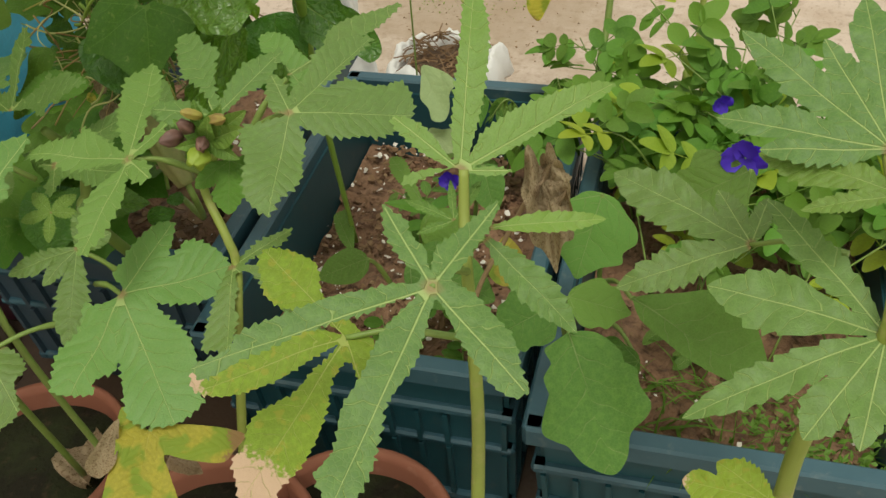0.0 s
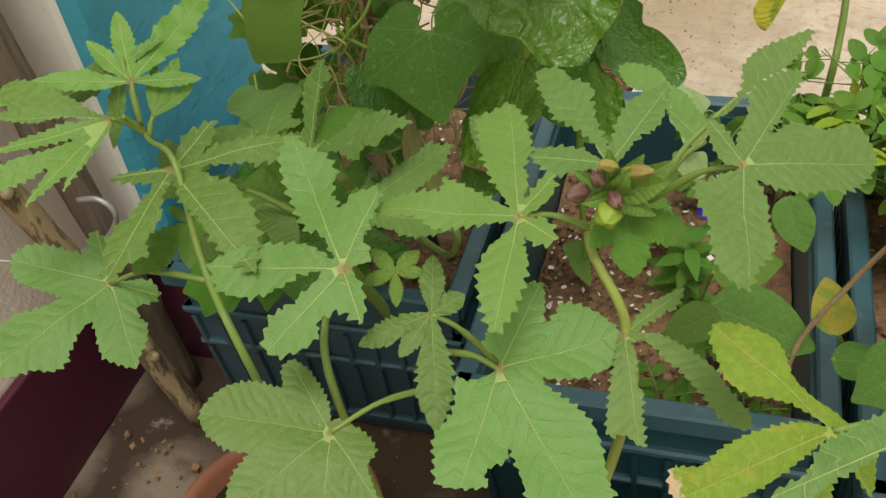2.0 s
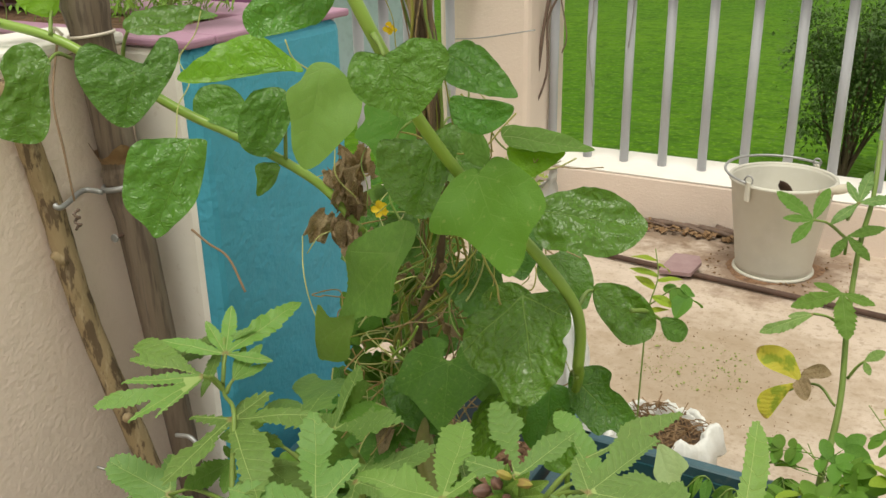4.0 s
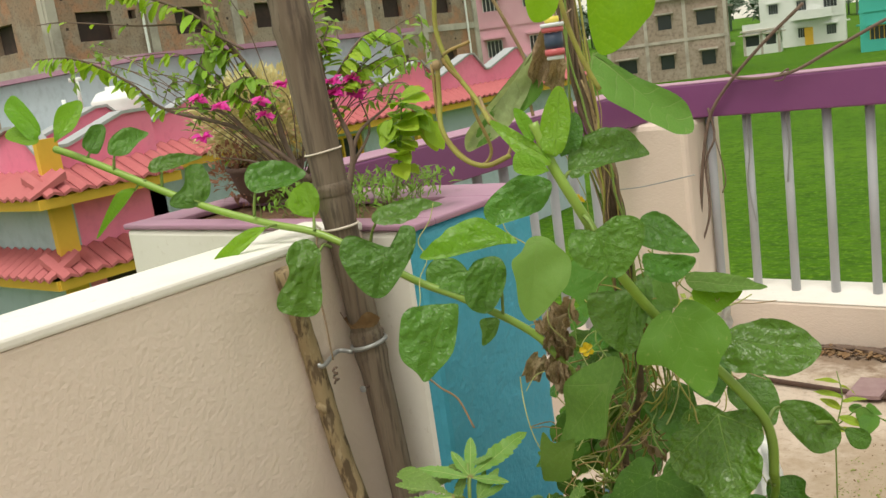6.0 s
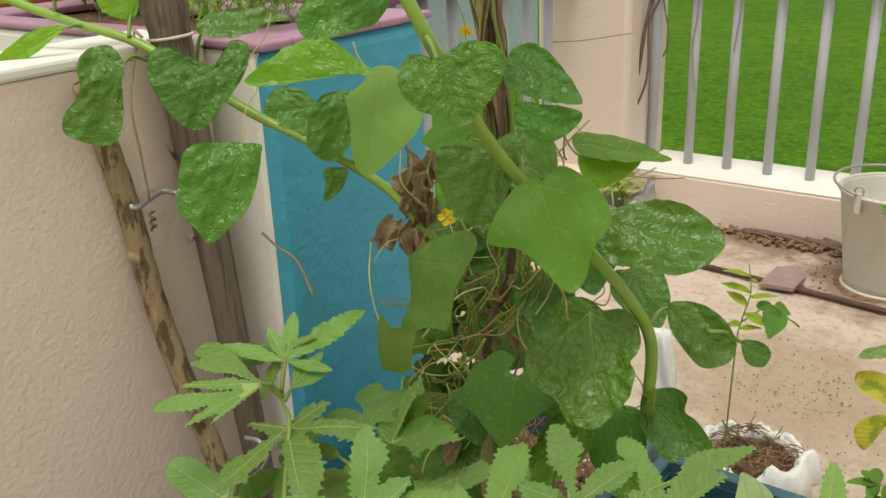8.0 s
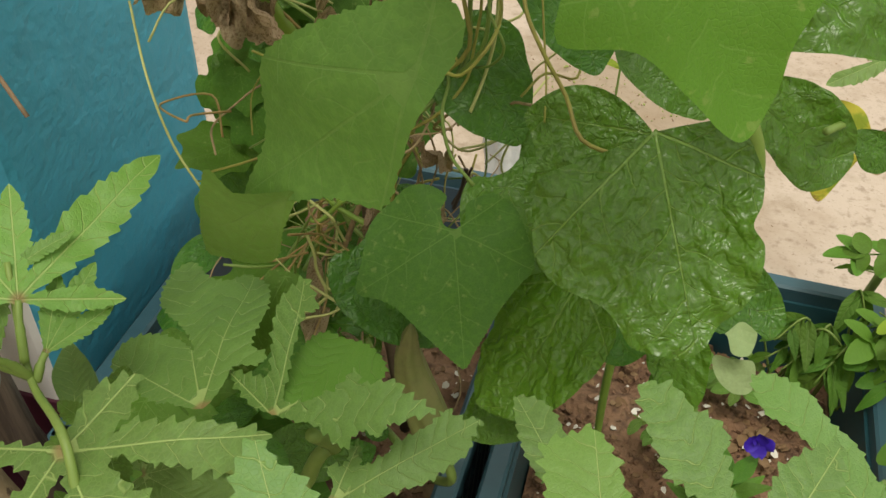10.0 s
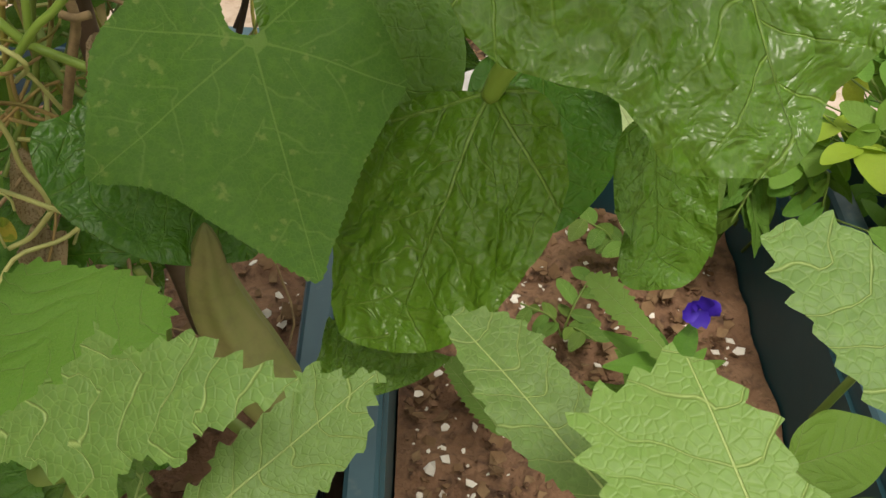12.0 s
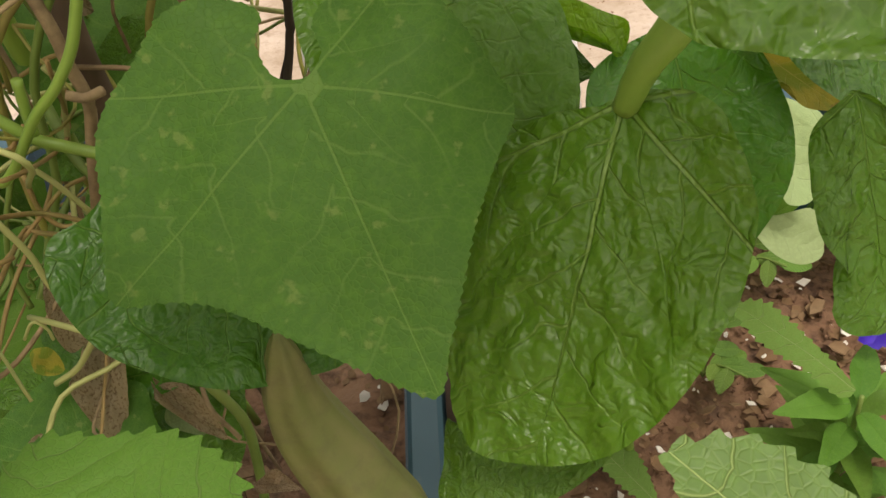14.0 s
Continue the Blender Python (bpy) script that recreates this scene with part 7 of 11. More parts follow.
part("tendril", tube_bm(curve_pts([(-0.950, 1.035, 0.620), (-0.952, 1.035, 0.608), (-0.953, 1.035, 0.599)], 6), 0.0019, 7), M_VINE, tendrils, smooth=True)
part("tendril", tube_bm(curve_pts([(-0.972, 1.050, 0.579), (-0.964, 1.050, 0.568), (-0.956, 1.050, 0.552)], 6), 0.0011, 7), M_TENDRIL, tendrils, smooth=True)
part("tendril", tube_bm(curve_pts([(-0.979, 1.030, 0.569), (-0.974, 1.030, 0.551), (-0.973, 1.030, 0.533), (-0.967, 1.030, 0.516), (-0.967, 1.030, 0.506)], 6), 0.0013, 7), M_TENDRIL, tendrils, smooth=True)
part("tendril", tube_bm(curve_pts([(-0.988, 1.070, 0.561), (-1.003, 1.070, 0.533), (-1.012, 1.070, 0.508), (-1.013, 1.070, 0.485)], 6), 0.0013, 7), M_STEM, tendrils, smooth=True)
part("tendril", tube_bm(curve_pts([(-0.979, 1.060, 0.565), (-0.980, 1.060, 0.548), (-0.975, 1.060, 0.538), (-0.963, 1.060, 0.539)], 6), 0.0010, 7), M_TENDRILB, tendrils, smooth=True)
part("tendril", tube_bm(curve_pts([(-0.981, 1.050, 0.533), (-0.969, 1.050, 0.534), (-0.956, 1.050, 0.544)], 6), 0.0011, 7), M_TENDRIL, tendrils, smooth=True)
part("tendril", tube_bm(curve_pts([(-0.971, 1.050, 0.525), (-0.974, 1.050, 0.502), (-0.973, 1.050, 0.495), (-0.963, 1.050, 0.497)], 6), 0.0013, 7), M_TENDRIL, tendrils, smooth=True)
part("tendril", tube_bm(curve_pts([(-0.995, 1.030, 0.507), (-0.988, 1.030, 0.516), (-0.984, 1.030, 0.512), (-0.984, 1.030, 0.505)], 6), 0.0007, 7), M_TENDRIL, tendrils, smooth=True)
part("tendril", tube_bm(curve_pts([(-0.994, 1.030, 0.478), (-0.981, 1.030, 0.487), (-0.966, 1.030, 0.506)], 6), 0.0014, 7), M_TENDRIL, tendrils, smooth=True)
part("tendril", tube_bm(curve_pts([(-0.942, 1.060, 0.439), (-0.914, 1.060, 0.453)], 6), 0.0019, 7), M_VINE, tendrils, smooth=True)
part("tendril", tube_bm(curve_pts([(-0.937, 1.040, 0.455), (-0.929, 1.040, 0.428), (-0.930, 1.040, 0.401), (-0.937, 1.040, 0.350)], 6), 0.0026, 7), M_STEM, tendrils, smooth=True)
part("tendril", tube_bm(curve_pts([(-0.872, 1.100, 0.606), (-0.875, 1.100, 0.587), (-0.881, 1.100, 0.565)], 6), 0.0018, 7), M_DARKTWIG, tendrils, smooth=True)
part("tendril", tube_bm(curve_pts([(-0.870, 1.110, 0.601), (-0.876, 1.110, 0.582), (-0.885, 1.110, 0.561)], 6), 0.0011, 7), M_DARKTWIG, tendrils, smooth=True)

part("tendril", tube_bm(curve_pts([(-1.147, 0.943, 1.047), (-1.152, 0.934, 1.021), (-1.164, 0.916, 0.994), (-1.148, 0.912, 0.969), (-1.148, 0.889, 0.944), (-1.140, 0.873, 0.914), (-1.143, 0.861, 0.890)], 6), 0.0008, 5), M_TENDRIL, tendrils, smooth=True)
part("tendril", tube_bm(curve_pts([(-1.042, 0.963, 1.017), (-1.033, 0.965, 0.995), (-1.012, 0.977, 0.975), (-1.010, 0.973, 0.953), (-1.005, 0.947, 0.939), (-0.979, 0.957, 0.906), (-0.972, 0.949, 0.868), (-0.961, 0.971, 0.836)], 6), 0.0009, 5), M_TENDRIL, tendrils, smooth=True)
part("tendril", tube_bm(curve_pts([(-0.937, 0.798, 1.269), (-0.964, 0.776, 1.254), (-0.943, 0.793, 1.212), (-0.940, 0.794, 1.186), (-0.927, 0.800, 1.138), (-0.943, 0.786, 1.124), (-0.972, 0.767, 1.171), (-0.975, 0.768, 1.249)], 6), 0.0022, 5), M_TENDRILB, tendrils, smooth=True)
part("tendril", tube_bm(curve_pts([(-1.084, 1.019, 0.750), (-1.047, 0.969, 0.727), (-1.032, 0.960, 0.687), (-1.013, 0.956, 0.655)], 6), 0.0009, 5), M_TENDRIL, tendrils, smooth=True)
part("tendril", tube_bm(curve_pts([(-1.231, 0.967, 0.753), (-1.211, 0.975, 0.733), (-1.188, 0.986, 0.712), (-1.162, 0.984, 0.667)], 6), 0.0018, 5), M_STRING, tendrils, smooth=True)
part("tendril", tube_bm(curve_pts([(-0.962, 1.078, 0.599), (-0.960, 1.079, 0.588), (-0.975, 1.088, 0.547), (-0.959, 1.039, 0.545), (-0.928, 0.993, 0.540), (-0.993, 1.037, 0.512)], 6), 0.00128717, 5), M_TENDRIL, tendrils, smooth=True)
part("tendril", tube_bm(curve_pts([(-0.951, 1.021, 0.625), (-0.969, 1.022, 0.624), (-1.004, 1.029, 0.608), (-1.015, 1.049, 0.587), (-0.997, 0.975, 0.592), (-1.011, 1.017, 0.559)], 6), 0.00118045, 5), M_TENDRILB, tendrils, smooth=True)
part("tendril", tube_bm(curve_pts([(-0.994, 1.129, 0.760), (-0.987, 1.106, 0.759), (-1.004, 1.085, 0.744), (-1.030, 1.087, 0.721), (-1.035, 1.040, 0.723), (-1.029, 1.065, 0.683)], 6), 0.00100315, 5), M_TENDRIL, tendrils, smooth=True)
part("tendril", tube_bm(curve_pts([(-0.948, 1.055, 0.614), (-0.971, 1.089, 0.560), (-0.956, 1.010, 0.600), (-0.981, 1.042, 0.589), (-0.981, 1.063, 0.575), (-0.970, 1.061, 0.586)], 6), 0.000870115, 5), M_TENDRILB, tendrils, smooth=True)
part("tendril", tube_bm(curve_pts([(-0.925, 1.156, 0.617), (-0.875, 1.094, 0.627), (-0.844, 1.116, 0.631), (-0.844, 1.099, 0.612), (-0.814, 1.094, 0.583), (-0.816, 1.118, 0.580)], 6), 0.000961688, 5), M_TENDRIL, tendrils, smooth=True)
part("tendril", tube_bm(curve_pts([(-0.982, 1.006, 0.587), (-0.972, 1.048, 0.555), (-0.937, 1.028, 0.556), (-0.979, 1.052, 0.542), (-0.991, 1.061, 0.537), (-0.976, 1.004, 0.558)], 6), 0.00105996, 5), M_TENDRILB, tendrils, smooth=True)
part("tendril", tube_bm(curve_pts([(-0.935, 1.159, 0.673), (-0.957, 1.125, 0.688), (-0.942, 1.102, 0.688), (-0.951, 1.135, 0.663), (-0.944, 1.122, 0.651), (-0.896, 1.110, 0.633)], 6), 0.000732685, 5), M_TENDRIL, tendrils, smooth=True)
part("tendril", tube_bm(curve_pts([(-1.016, 1.021, 0.598), (-1.001, 1.023, 0.562), (-0.989, 1.006, 0.579), (-1.012, 1.036, 0.537), (-0.995, 0.996, 0.566), (-0.976, 1.024, 0.556)], 6), 0.00106033, 5), M_TENDRILB, tendrils, smooth=True)
part("tendril", tube_bm(curve_pts([(-0.920, 1.096, 0.528), (-0.881, 1.031, 0.567), (-0.906, 1.064, 0.536), (-0.906, 1.057, 0.522), (-0.888, 1.062, 0.498), (-0.908, 1.085, 0.478)], 6), 0.000739485, 5), M_TENDRIL, tendrils, smooth=True)
part("tendril", tube_bm(curve_pts([(-1.038, 1.047, 0.658), (-1.048, 1.012, 0.674), (-1.045, 0.997, 0.679), (-1.099, 1.050, 0.650), (-1.060, 1.060, 0.660), (-1.049, 1.048, 0.632)], 6), 0.000931886, 5), M_TENDRILB, tendrils, smooth=True)
part("tendril", tube_bm(curve_pts([(-0.950, 1.162, 0.754), (-0.913, 1.133, 0.754), (-0.930, 1.109, 0.735), (-0.993, 1.149, 0.689), (-1.020, 1.113, 0.685), (-0.984, 1.068, 0.682)], 6), 0.00102553, 5), M_TENDRIL, tendrils, smooth=True)
part("tendril", tube_bm(curve_pts([(-1.025, 1.102, 0.768), (-1.010, 1.110, 0.757), (-1.066, 1.121, 0.733), (-0.997, 1.062, 0.737), (-0.970, 1.072, 0.705), (-0.960, 1.076, 0.713)], 6), 0.00115539, 5), M_TENDRILB, tendrils, smooth=True)
part("tendril", tube_bm(curve_pts([(-0.999, 1.018, 0.613), (-1.030, 1.072, 0.592), (-1.005, 1.095, 0.594), (-1.013, 1.052, 0.608), (-0.949, 1.012, 0.607), (-0.969, 1.043, 0.572)], 6), 0.00115874, 5), M_TENDRIL, tendrils, smooth=True)
part("tendril", tube_bm(curve_pts([(-0.954, 1.159, 0.696), (-0.901, 1.133, 0.676), (-0.898, 1.143, 0.645), (-0.869, 1.125, 0.664), (-0.900, 1.105, 0.637), (-0.886, 1.108, 0.635)], 6), 0.00126946, 5), M_TENDRILB, tendrils, smooth=True)
part("tendril", tube_bm(curve_pts([(-0.979, 1.087, 0.523), (-0.971, 1.079, 0.519), (-0.970, 1.069, 0.522), (-0.971, 1.061, 0.522), (-0.968, 1.050, 0.524), (-0.965, 1.048, 0.522)], 6), 0.000709807, 5), M_TENDRIL, tendrils, smooth=True)
part("tendril", tube_bm(curve_pts([(-0.982, 1.082, 0.517), (-0.984, 1.071, 0.501), (-0.976, 1.051, 0.483), (-0.978, 1.030, 0.466), (-0.979, 1.012, 0.457), (-0.980, 0.999, 0.453)], 6), 0.000798442, 5), M_TENDRILB, tendrils, smooth=True)
part("tendril", tube_bm(curve_pts([(-0.980, 1.099, 0.553), (-0.994, 1.089, 0.553), (-1.007, 1.082, 0.546), (-1.016, 1.077, 0.540), (-1.024, 1.066, 0.539), (-1.029, 1.062, 0.547)], 6), 0.00105533, 5), M_STEM, tendrils, smooth=True)
part("tendril", tube_bm(curve_pts([(-0.977, 1.133, 0.514), (-0.988, 1.128, 0.526), (-1.006, 1.122, 0.540), (-1.017, 1.121, 0.544), (-1.027, 1.131, 0.546), (-1.028, 1.133, 0.548)], 6), 0.00123978, 5), M_TENDRIL, tendrils, smooth=True)
part("tendril", tube_bm(curve_pts([(-0.977, 1.138, 0.528), (-0.984, 1.137, 0.513), (-0.978, 1.124, 0.507), (-0.979, 1.114, 0.487), (-0.975, 1.097, 0.476), (-0.981, 1.097, 0.465)], 6), 0.000634376, 5), M_TENDRILB, tendrils, smooth=True)
part("tendril", tube_bm(curve_pts([(-1.012, 1.111, 0.500), (-1.013, 1.097, 0.488), (-1.016, 1.086, 0.492), (-1.018, 1.087, 0.481), (-1.023, 1.090, 0.480), (-1.014, 1.089, 0.486)], 6), 0.000710624, 5), M_STEM, tendrils, smooth=True)
part("tendril", tube_bm(curve_pts([(-0.994, 1.109, 0.475), (-1.007, 1.099, 0.474), (-1.013, 1.104, 0.467), (-1.010, 1.095, 0.461), (-1.016, 1.097, 0.454), (-1.010, 1.093, 0.447)], 6), 0.000664492, 5), M_TENDRIL, tendrils, smooth=True)
part("tendril", tube_bm(curve_pts([(-1.023, 1.116, 0.476), (-1.027, 1.104, 0.478), (-1.029, 1.101, 0.468), (-1.039, 1.091, 0.455), (-1.052, 1.071, 0.440), (-1.050, 1.054, 0.439)], 6), 0.000709384, 5), M_TENDRILB, tendrils, smooth=True)
part("tendril", tube_bm(curve_pts([(-0.974, 1.152, 0.489), (-0.997, 1.135, 0.483), (-1.026, 1.126, 0.488), (-1.058, 1.120, 0.505), (-1.089, 1.115, 0.519), (-1.113, 1.101, 0.539)], 6), 0.000756326, 5), M_STEM, tendrils, smooth=True)
part("tendril", tube_bm(curve_pts([(-0.973, 1.080, 0.567), (-0.992, 1.074, 0.560), (-1.005, 1.061, 0.558), (-1.024, 1.047, 0.561), (-1.036, 1.038, 0.570), (-1.045, 1.036, 0.577)], 6), 0.00109141, 5), M_TENDRIL, tendrils, smooth=True)
part("tendril", tube_bm(curve_pts([(-0.965, 1.075, 0.549), (-0.970, 1.063, 0.553), (-0.986, 1.058, 0.540), (-1.001, 1.044, 0.531), (-1.012, 1.020, 0.527), (-1.022, 1.013, 0.516)], 6), 0.000922258, 5), M_TENDRILB, tendrils, smooth=True)
part("tendril", tube_bm(curve_pts([(-0.960, 1.156, 0.550), (-0.965, 1.156, 0.536), (-0.969, 1.160, 0.533), (-0.974, 1.157, 0.532), (-0.977, 1.153, 0.535), (-0.976, 1.157, 0.526)], 6), 0.00120382, 5), M_STEM, tendrils, smooth=True)
part("tendril", tube_bm(curve_pts([(-0.970, 1.084, 0.548), (-0.962, 1.080, 0.552), (-0.956, 1.086, 0.548), (-0.942, 1.078, 0.545), (-0.942, 1.077, 0.538), (-0.946, 1.079, 0.528)], 6), 0.000662646, 5), M_TENDRIL, tendrils, smooth=True)
part("tendril", tube_bm(curve_pts([(-0.961, 1.120, 0.581), (-0.977, 1.116, 0.581), (-0.989, 1.118, 0.575), (-1.000, 1.113, 0.572), (-1.012, 1.117, 0.567), (-1.013, 1.121, 0.570)], 6), 0.00111857, 5), M_TENDRILB, tendrils, smooth=True)
part("tendril", tube_bm(curve_pts([(-1.016, 1.102, 0.508), (-1.006, 1.100, 0.496), (-1.004, 1.093, 0.490), (-0.990, 1.078, 0.479), (-0.985, 1.069, 0.477), (-0.978, 1.065, 0.468)], 6), 0.00129926, 5), M_STEM, tendrils, smooth=True)
part("tendril", tube_bm(curve_pts([(-0.960, 1.092, 0.535), (-0.950, 1.089, 0.532), (-0.943, 1.083, 0.537), (-0.942, 1.091, 0.540), (-0.940, 1.092, 0.545), (-0.939, 1.092, 0.547)], 6), 0.00122054, 5), M_TENDRIL, tendrils, smooth=True)
part("tendril", tube_bm(curve_pts([(-1.012, 1.171, 0.502), (-1.023, 1.157, 0.484), (-1.029, 1.145, 0.478), (-1.035, 1.141, 0.475), (-1.046, 1.136, 0.475), (-1.057, 1.132, 0.469)], 6), 0.000853952, 5), M_TENDRILB, tendrils, smooth=True)
part("tendril", tube_bm(curve_pts([(-1.005, 1.107, 0.445), (-1.004, 1.098, 0.435), (-1.003, 1.084, 0.435), (-1.009, 1.086, 0.433), (-0.999, 1.088, 0.442), (-0.985, 1.100, 0.444)], 6), 0.00102365, 5), M_STEM, tendrils, smooth=True)
part("tendril", tube_bm(curve_pts([(-0.974, 1.070, 0.493), (-0.978, 1.071, 0.480), (-0.974, 1.076, 0.475), (-0.970, 1.072, 0.467), (-0.976, 1.069, 0.453), (-0.977, 1.061, 0.450)], 6), 0.000949164, 5), M_TENDRIL, tendrils, smooth=True)
part("tendril", tube_bm(curve_pts([(-1.008, 1.082, 0.516), (-1.010, 1.087, 0.512), (-1.002, 1.095, 0.516), (-0.991, 1.112, 0.512), (-0.977, 1.118, 0.519), (-0.959, 1.125, 0.514)], 6), 0.000689886, 5), M_TENDRILB, tendrils, smooth=True)
part("tendril", tube_bm(curve_pts([(-0.972, 1.125, 0.551), (-0.981, 1.113, 0.553), (-1.003, 1.112, 0.551), (-1.014, 1.106, 0.553), (-1.019, 1.104, 0.551), (-1.022, 1.113, 0.550)], 6), 0.000984095, 5), M_STEM, tendrils, smooth=True)
part("tendril", tube_bm(curve_pts([(-1.017, 1.132, 0.478), (-1.007, 1.141, 0.474), (-0.983, 1.156, 0.474), (-0.965, 1.171, 0.490), (-0.955, 1.188, 0.518), (-0.949, 1.210, 0.536)], 6), 0.000704269, 5), M_TENDRIL, tendrils, smooth=True)
part("tendril", tube_bm(curve_pts([(-0.967, 1.159, 0.562), (-0.966, 1.155, 0.559), (-0.961, 1.153, 0.541), (-0.950, 1.140, 0.526), (-0.957, 1.128, 0.507), (-0.959, 1.108, 0.498)], 6), 0.000689197, 5), M_TENDRILB, tendrils, smooth=True)
part("tendril", tube_bm(curve_pts([(-0.969, 1.162, 0.501), (-0.990, 1.153, 0.494), (-1.014, 1.145, 0.481), (-1.044, 1.130, 0.478), (-1.071, 1.124, 0.475), (-1.098, 1.105, 0.478)], 6), 0.00115649, 5), M_STEM, tendrils, smooth=True)
part("tendril", tube_bm(curve_pts([(-1.004, 1.110, 0.468), (-1.011, 1.116, 0.471), (-1.022, 1.122, 0.489), (-1.036, 1.127, 0.504), (-1.045, 1.138, 0.527), (-1.056, 1.137, 0.553)], 6), 0.000631134, 5), M_TENDRIL, tendrils, smooth=True)
part("tendril", tube_bm(curve_pts([(-0.978, 1.121, 0.565), (-0.985, 1.109, 0.546), (-0.994, 1.087, 0.526), (-1.006, 1.056, 0.511), (-1.012, 1.023, 0.494), (-1.021, 0.990, 0.473)], 6), 0.00108636, 5), M_TENDRILB, tendrils, smooth=True)
part("tendril", tube_bm(curve_pts([(-0.964, 1.154, 0.569), (-0.960, 1.131, 0.554), (-0.954, 1.110, 0.542), (-0.956, 1.091, 0.522), (-0.961, 1.072, 0.493)], 6), 0.0042, 5), M_TENDRILB, tendrils, smooth=True)
part("tendril", tube_bm(curve_pts([(-0.981, 1.103, 0.566), (-0.969, 1.083, 0.552), (-0.957, 1.078, 0.540), (-0.940, 1.069, 0.538)], 6), 0.0024, 5), M_STEM, tendrils, smooth=True)
part("tendril", tube_bm(curve_pts([(-0.958, 1.179, 0.548), (-0.958, 1.147, 0.540), (-0.975, 1.106, 0.533), (-0.989, 1.087, 0.521), (-0.999, 1.058, 0.501)], 6), 0.0018, 5), M_STEM, tendrils, smooth=True)
leaf(spinach, "ovate", L_DRYLEAF, (-0.994, 1.070, 0.453), (-0.986, 1.029, 0.440), (0.19, -0.26, 0.95), width=0.84, variant=1, crinkle=0.1, wave=0.12, curl=0.2, fold=0.4)
leaf(spinach, "ovate", L_DRYLEAF, (-0.971, 1.059, 0.434), (-0.938, 1.036, 0.423), (0.13, -0.27, 0.95), width=0.48999999999999994, variant=2, crinkle=0.1, wave=0.12, curl=0.2, fold=0.4)
leaf(spinach, "ovate", L_DRYLEAF, (-1.012, 1.036, 0.438), (-1.023, 1.021, 0.437), (0.22, -0.25, 0.94), width=0.7, variant=3, crinkle=0.1, wave=0.12, curl=0.2, fold=0.4)
leaf(spinach, "ovate", L_DRYLEAF, (-0.929, 1.023, 0.398), (-0.908, 1.022, 0.396), (0.10, -0.24, 0.97), width=0.7, variant=4, crinkle=0.1, wave=0.12, curl=0.2, fold=0.4)
leaf(spinach, "ovate", L_DRYLEAF, (-0.999, 1.017, 0.420), (-0.984, 0.996, 0.412), (0.18, -0.22, 0.96), width=0.84, variant=5, crinkle=0.1, wave=0.12, curl=0.2, fold=0.4)
leaf(spinach, "ovate", L_DRYLEAF, (-0.948, 1.021, 0.403), (-0.960, 1.002, 0.401), (0.15, -0.22, 0.96), width=0.84, variant=6, crinkle=0.1, wave=0.12, curl=0.2, fold=0.4)
leaf(spinach, "ovate", L_BAS, (-1.015, 1.157, 0.454), (-0.999, 1.178, 0.460), (0.18, -0.38, 0.91), variant=30, crinkle=0.05, width=1.3)
leaf(spinach, "ovate", L_BAS, (-1.032, 1.123, 0.431), (-1.009, 1.090, 0.416), (0.19, -0.30, 0.94), variant=31, crinkle=0.05, width=1.3)
leaf(spinach, "ovate", L_BAS, (-0.967, 1.201, 0.478), (-0.949, 1.221, 0.485), (0.13, -0.43, 0.89), variant=32, crinkle=0.05, width=1.3)
leaf(spinach, "ovate", L_CUC, (-1.002, 1.199, 0.492), (-1.010, 1.220, 0.504), (0.19, -0.43, 0.88), variant=33, crinkle=0.05, width=1.3)
leaf(spinach, "ovate", L_BAS, (-1.008, 1.146, 0.440), (-1.026, 1.131, 0.439), (0.21, -0.33, 0.92), variant=34, crinkle=0.05, width=1.3)
leaf(spinach, "ovate", L_BAS, (-0.953, 1.002, 0.326), (-0.928, 1.027, 0.329), (0.10, -0.22, 0.97), variant=35, crinkle=0.05, width=1.3)
leaf(spinach, "ovate", L_BAS, (-0.930, 1.029, 0.332), (-0.931, 1.052, 0.338), (0.11, -0.24, 0.96), variant=36, crinkle=0.05, width=1.3)

# ---- pots and weeds on the planter ----
M_TWIG = mat("grey_brown_twig", (0.16, 0.11, 0.085), 0.85, var=((40, 0.5, (0.09, 0.06, 0.045), 0.45, 0.65),))
M_MAGENTA = mat("magenta_petals", (0.72, 0.03, 0.38), 0.6, var=((60, 0.4, (0.85, 0.12, 0.52), 0.45, 0.65),), trans=0.3)
M_PALEDRY = mat("pale_dry_foliage", (0.72, 0.66, 0.36), 0.8, var=((9, 0.6, (0.55, 0.42, 0.20), 0.42, 0.62), (50, 0.6, (0.52, 0.50, 0.26), 0.45, 0.65)), trans=0.3)
M_ROSEDRY = mat("reddish_dry_foliage", (0.36, 0.17, 0.12), 0.8, var=((20, 0.6, (0.46, 0.28, 0.20), 0.42, 0.62),), trans=0.25)
M_BOWL = mat("dark_clay_bowl", (0.10, 0.055, 0.045), 0.75, var=((20, 0.5, (0.16, 0.10, 0.08), 0.45, 0.65),))
L_BRIGHT = leaf_material("bright_shrub_leaf", (0.27, 0.44, 0.03), (0.36, 0.50, 0.10), 0.45, 0.4, 0.35, nsec=6, vein_amt=0.3, vein_dip=0.1, quilt_h=0.08)
L_SHRUB = leaf_material("dark_shrub_leaf", (0.17, 0.32, 0.025), (0.2, 0.32, 0.08), 0.45, 0.4, 0.25, nsec=6, vein_amt=0.3, vein_dip=0.1, quilt_h=0.08)

